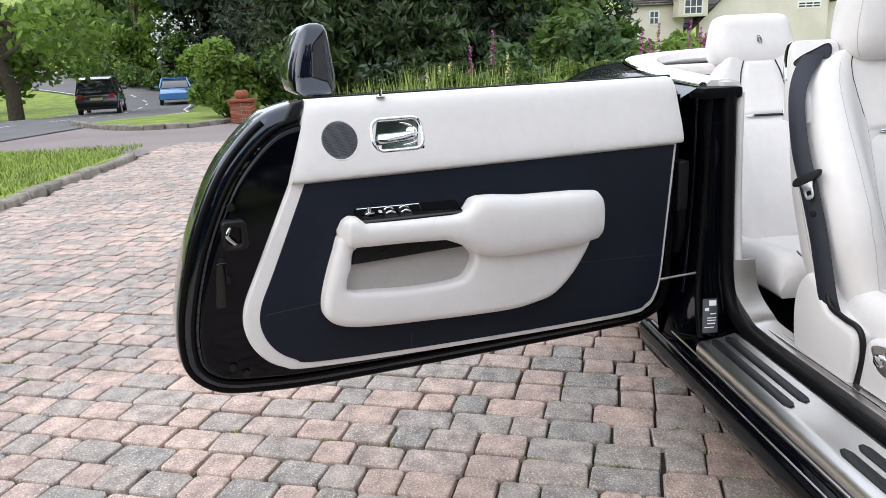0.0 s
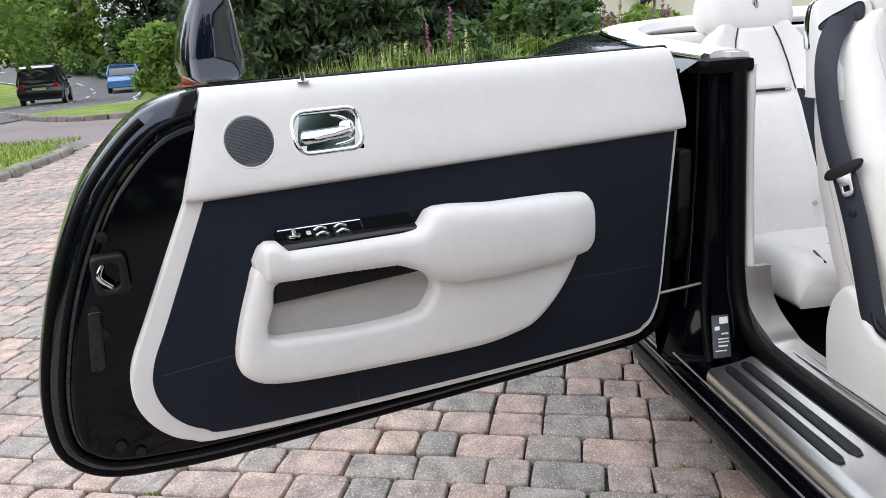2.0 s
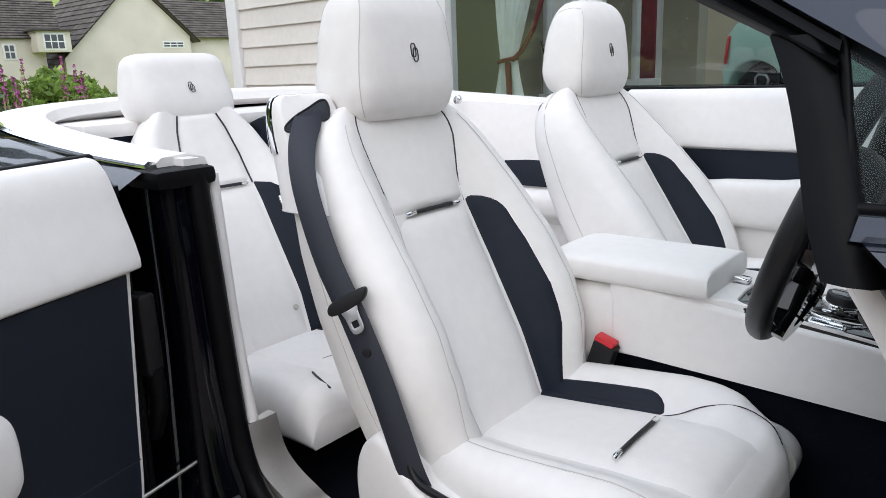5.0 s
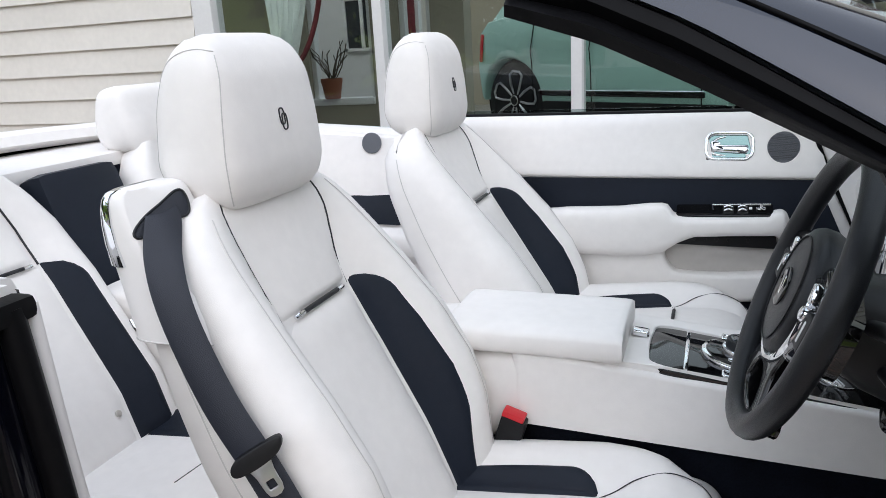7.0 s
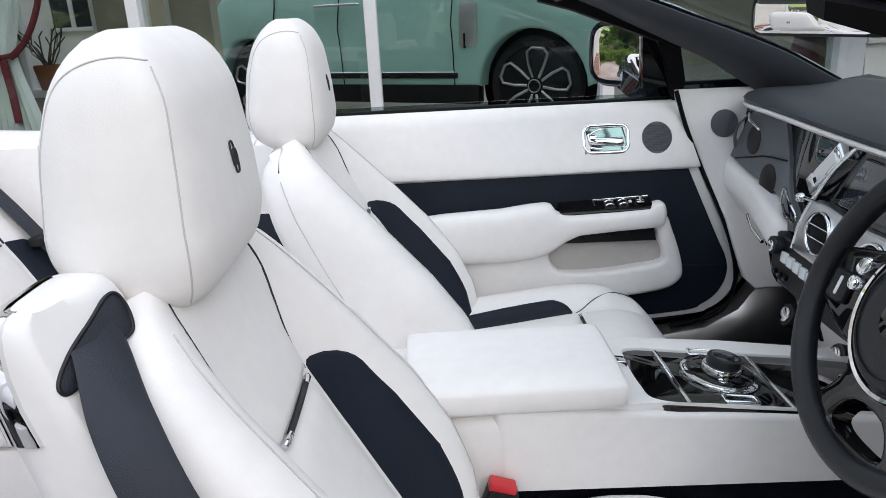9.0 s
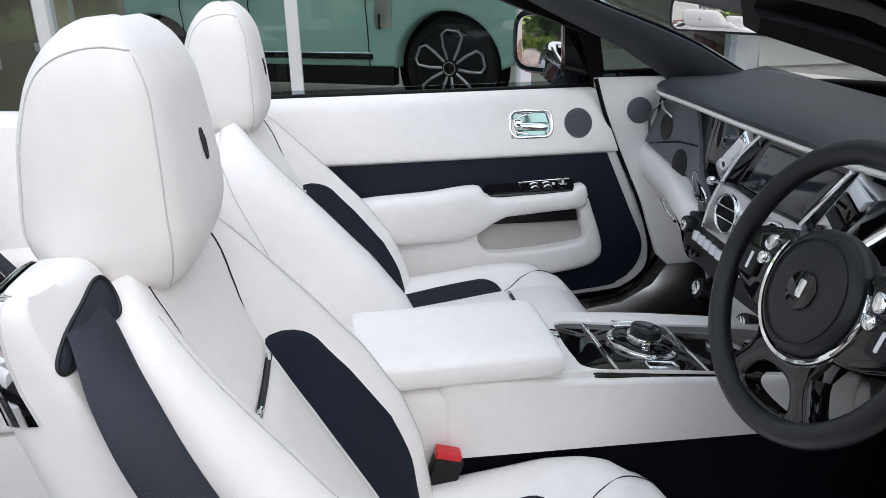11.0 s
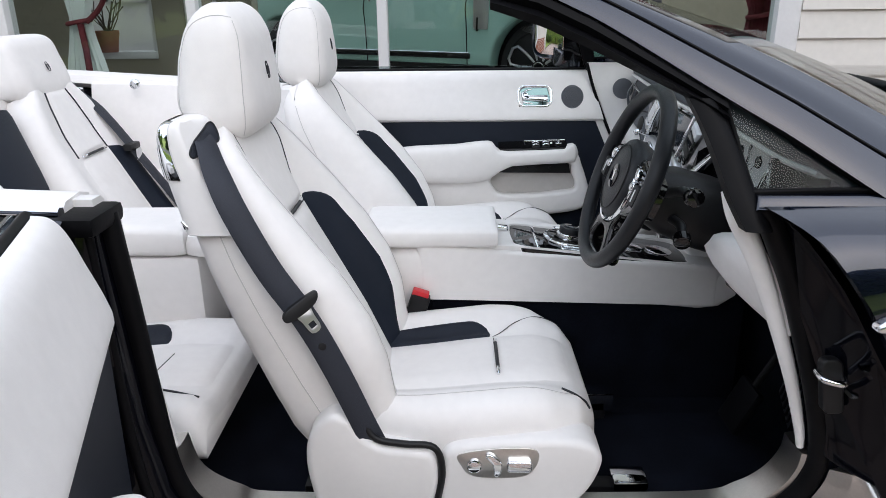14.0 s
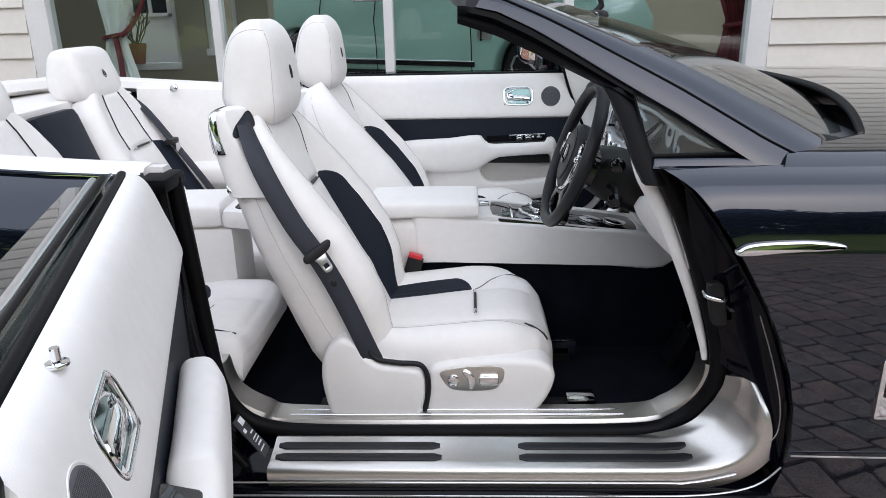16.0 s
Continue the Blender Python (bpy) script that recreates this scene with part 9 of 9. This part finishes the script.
for x0, x1 in ((-2.3, -1.72), (-1.66, -0.93), (-0.87, 0.18)):
    slab("side_window", [Vector((x0, 1.575)), Vector((x1, 1.575)), Vector((lerp(x0, x1, 0.94), 1.90)), Vector((lerp(x0, x1, 0.06), 1.90))], lambda a, b, n: Vector((a, SY + 0.10 + 0.42 * (b - 1.50) - n, b)), SCREEN, mint, -0.01, 0.006, 0.004, "dark side window")
slab("tail_lamp", rounded_rect(-2.66, 1.05, -2.60, 1.38, 0.02), lambda a, b, n: Vector((a, SY + swell(a, b) - n, b)), RED, mint, -0.01, 0.006, 0.003, "upright red tail lamp")
mint.matrix_basis = Matrix.Translation((1.19, SY, 0)) @ Matrix.Rotation(radians(-29.4), 4, "Z") @ Matrix.Translation((-1.19, -SY, 0)) @ mint.matrix_basis

# ---- cottage across the garden ----
cot = thing("cottage", (-40.0, 20.0, 0.0), "cream rendered cottage with a dark tiled roof", "house")
CX = -40.0
slab("gable_wall", [Vector(v) for v in ((16.4, 0.0), (24.0, 0.0), (24.0, 3.6), (20.7, 6.6), (16.4, 2.5))], lambda a, b, n: Vector((CX + n, a, b)), RENDER_CREAM, cot, -0.4, 0.0, 0.01, "cream gable wall")


def roof_plane(name, a, b, c, d, parent):
    """Rows of tiles on a sloping plane with corners a, b (foot) and c, d (ridge)."""
    a, b, c, d = (Vector(v) for v in (a, b, c, d))
    verts, faces = [], []
    rows = 16
    nrm = (b - a).cross(d - a).normalized()
    if nrm.z < 0:
        nrm = -nrm
    for r in range(rows):
        f0, f1 = r / rows, (r + 1.1) / rows
        l0, r0, l1, r1 = a.lerp(d, f0), b.lerp(c, f0), a.lerp(d, min(f1, 1)), b.lerp(c, min(f1, 1))
        n = 22
        for k in range(n):
            m = len(verts)
            p = [l0.lerp(r0, k / n) + nrm * 0.06, l0.lerp(r0, (k + 0.96) / n) + nrm * 0.06, l1.lerp(r1, (k + 0.96) / n) + nrm * 0.01, l1.lerp(r1, k / n) + nrm * 0.01, l0.lerp(r0, k / n), l0.lerp(r0, (k + 0.96) / n)]
            verts += p
            faces += [(m, m + 1, m + 2, m + 3), (m + 4, m + 5, m + 1, m)]
    tagged(shape(name, verts, faces, ROOF, parent, "", 0), "dark tiled roof slope")
    shape("roof_board", [a - nrm * 0.02, b - nrm * 0.02, c - nrm * 0.02, d - nrm * 0.02], [(0, 1, 2, 3)], ROOF, parent, "", 0)


roof_plane("roof", (CX + 0.3, 15.6, 1.75), (CX - 8, 15.6, 1.75), (CX - 8, 20.8, 6.75), (CX + 0.3, 20.8, 6.75), cot)
roof_plane("roof", (CX + 0.3, 24.5, 3.25), (CX - 8, 24.5, 3.25), (CX - 8, 20.6, 6.8), (CX + 0.3, 20.6, 6.8), cot)
block("side_wing", (CX - 5, 24.0, 0.0), (CX - 0.6, 32.0, 3.55), RENDER_CREAM, cot, 0.02, "cream side wing")
roof_plane("roof", (CX - 0.2, 23.6, 3.5), (CX - 0.2, 32.5, 3.5), (CX - 3.2, 32.5, 6.0), (CX - 3.2, 22.0, 6.0), cot)
block("dormer", (CX - 1.2, 14.9, 2.7), (CX + 0.6, 16.6, 3.75), RENDER_CREAM, cot, 0.02, "cream dormer")
block("dormer_roof", (CX - 1.4, 14.7, 3.75), (CX + 0.8, 16.8, 3.86), ROOF, cot, 0.03, "dark dormer roof")
block("low_wing", (CX - 5, 12.6, 0.0), (CX - 0.3, 15.6, 3.4), RENDER_CREAM, cot, 0.02, "cream low wing")
roof_plane("roof", (CX - 0.1, 12.3, 3.4), (CX - 0.1, 16.5, 3.4), (CX - 3.0, 17.5, 5.6), (CX - 3.0, 13.2, 5.6), cot)
for y0, y1, z0, z1, x, nn in ((15.25, 16.25, 2.85, 3.6, CX + 0.62, 3), (22.2, 23.5, 2.95, 3.25, CX + 0.02, 3), (13.6, 14.1, 2.4, 3.1, CX - 0.28, 2)):
    wdw = block("cottage_window", (x - 0.06, y0 - 0.06, z0 - 0.06), (x, y1 + 0.06, z1 + 0.06), FRAME_WHITE, cot, 0.01, "white cottage window")
    for i in range(nn):
        for j in range(2):
            block("pane", (x - 0.02, lerp(y0, y1, i / nn) + 0.03, lerp(z0, z1, j / 2) + 0.03), (x + 0.006, lerp(y0, y1, (i + 1) / nn) - 0.03, lerp(z0, z1, (j + 1) / 2) - 0.03), SCREEN, wdw, 0.0)

# lawn blades near the drive
pts = np.stack([gen.uniform(-9.0, -3.2, 16000), gen.uniform(-8.6, -5.2, 16000)], 1)
vv, ff = [], []
for k, (x, y) in enumerate(pts):
    a, h = gen.uniform(0, 6.28), gen.uniform(0.03, 0.075)
    dx, dy = math.cos(a) * 0.007, math.sin(a) * 0.007
    vv += [(x - dx, y - dy, 0.05), (x + dx, y + dy, 0.05), (x + dy * 4, y - dx * 4, 0.05 + h)]
    ff.append((3 * k, 3 * k + 1, 3 * k + 2))
tagged(shape("lawn_blades", vv, ff, BLADE, None, "", 0), "short green grass blades of the lawn", "grass", kind="stuff")

# ---- block paving ----
AL, AC = Vector((0.316, 0.949, 0)).normalized(), Vector((0.949, -0.316, 0)).normalized()
PITCH, GAP = 0.118, 0.007


def octo(L, W):
    """A block with clipped corners and a rounded arris."""
    verts, faces = [], []
    for z, inset in ((-0.035, 0.0), (-0.006, 0.0), (-0.0015, 0.002), (0.0, 0.006)):
        hx, hy, c = L / 2 - inset, W / 2 - inset, 0.011
        verts += [(-hx + c, -hy, z), (hx - c, -hy, z), (hx, -hy + c, z), (hx, hy - c, z), (hx - c, hy, z), (-hx + c, hy, z), (-hx, hy - c, z), (-hx, -hy + c, z)]
    for r in range(3):
        for k in range(8):
            j = (k + 1) % 8
            faces.append((r * 8 + k, r * 8 + j, r * 8 + 8 + j, r * 8 + 8 + k))
    faces.append(tuple(range(24, 32)))
    worn = [(rnd.gauss(0, 0.0018), rnd.gauss(0, 0.0018)) for k in range(8)]
    return [(x + worn[k % 8][0], y + worn[k % 8][1], z) for k, (x, y, z) in enumerate(verts)], faces


rnd = random.Random(11)
LENGTHS = (0.112, 0.150, 0.188)
near_mesh = {}
for L, turn in [(a, b) for a in LENGTHS for b in range(6)]:
    v, f = octo(L - GAP, PITCH - GAP)
    me = bpy.data.meshes.new("paver")
    me.from_pydata(v, [], f)
    me.shade_smooth()
    me.set_sharp_from_angle(angle=radians(14))
    me.materials.append(PAVER)
    near_mesh[L, turn] = me
fv, ff, near = [], [], []
for r in range(-110, 95):
    s = -9.0 + rnd.uniform(0, 0.15)
    while s < 6.5:
        L = rnd.choice(LENGTHS)
        c = AC * (r * PITCH) + AL * (s + L / 2)
        s += L
        if not (-9.7 < c.x < 8.9 and -5.0 < c.y < 2.3):
            continue
        if -0.6 < c.x < 3.3 and -0.55 < c.y < 0.8:
            continue
        m = Matrix.Translation((c.x, c.y, rnd.uniform(-0.003, 0.003))) @ Matrix.Rotation(math.atan2(AL.y, AL.x) + rnd.gauss(0, 0.012), 4, "Z") @ Matrix.Rotation(rnd.gauss(0, 0.006), 4, "X") @ Matrix.Rotation(rnd.gauss(0, 0.006), 4, "Y")
        near.append((((c.x + 0.35) ** 2 + (c.y + 1.75) ** 2), L, m))
near.sort(key=lambda q: q[0])
for _, L, m in near[:300]:
    p = new("paver", near_mesh[L, rnd.randrange(6)])
    p.parent = drive
    p.matrix_basis = m
for _, L, m in near[300:]:
    v, f = octo((L - GAP) * rnd.uniform(0.97, 1.0), PITCH - GAP)
    k = len(fv)
    fv += [tuple(m @ Vector(q)) for q in v]
    ff += [tuple(k + i for i in q) for q in f]
me = bpy.data.meshes.new("far_pavers")
me.from_pydata(fv, [], ff)
me.shade_smooth()
me.set_sharp_from_angle(angle=radians(14))
me.materials.append(PAVER_FAR)
tagged(hang(new("far_pavers", me), drive), "pinkish grey block pavers", kind="stuff")

# moss and small weeds in the joints
vv, ff = [], []
for k in range(420):
    c = AC * (rnd.randrange(-45, 12) * PITCH + PITCH / 2 + rnd.gauss(0, 0.003)) + AL * rnd.uniform(-4, 0.5)
    if not (-3.5 < c.x < 1.2 and -4.0 < c.y < -0.6):
        continue
    for j in range(rnd.choice((5, 9, 14))):
        a, h, w = rnd.uniform(0, 6.28), rnd.uniform(0.004, 0.014), rnd.uniform(0.002, 0.004)
        p = c + AL * rnd.gauss(0, 0.016) + AC * rnd.gauss(0, 0.003)
        dx, dy = math.cos(a) * w, math.sin(a) * w
        i = len(vv)
        vv += [(p.x - dx, p.y - dy, -0.010), (p.x + dx, p.y + dy, -0.010), (p.x + dy * 2, p.y - dx * 2, -0.006 + h)]
        ff.append((i, i + 1, i + 2))
tagged(shape("joint_moss", vv, ff, BLADE, None, "", 0), "green moss and tiny weeds in paving joints", "moss", kind="stuff")
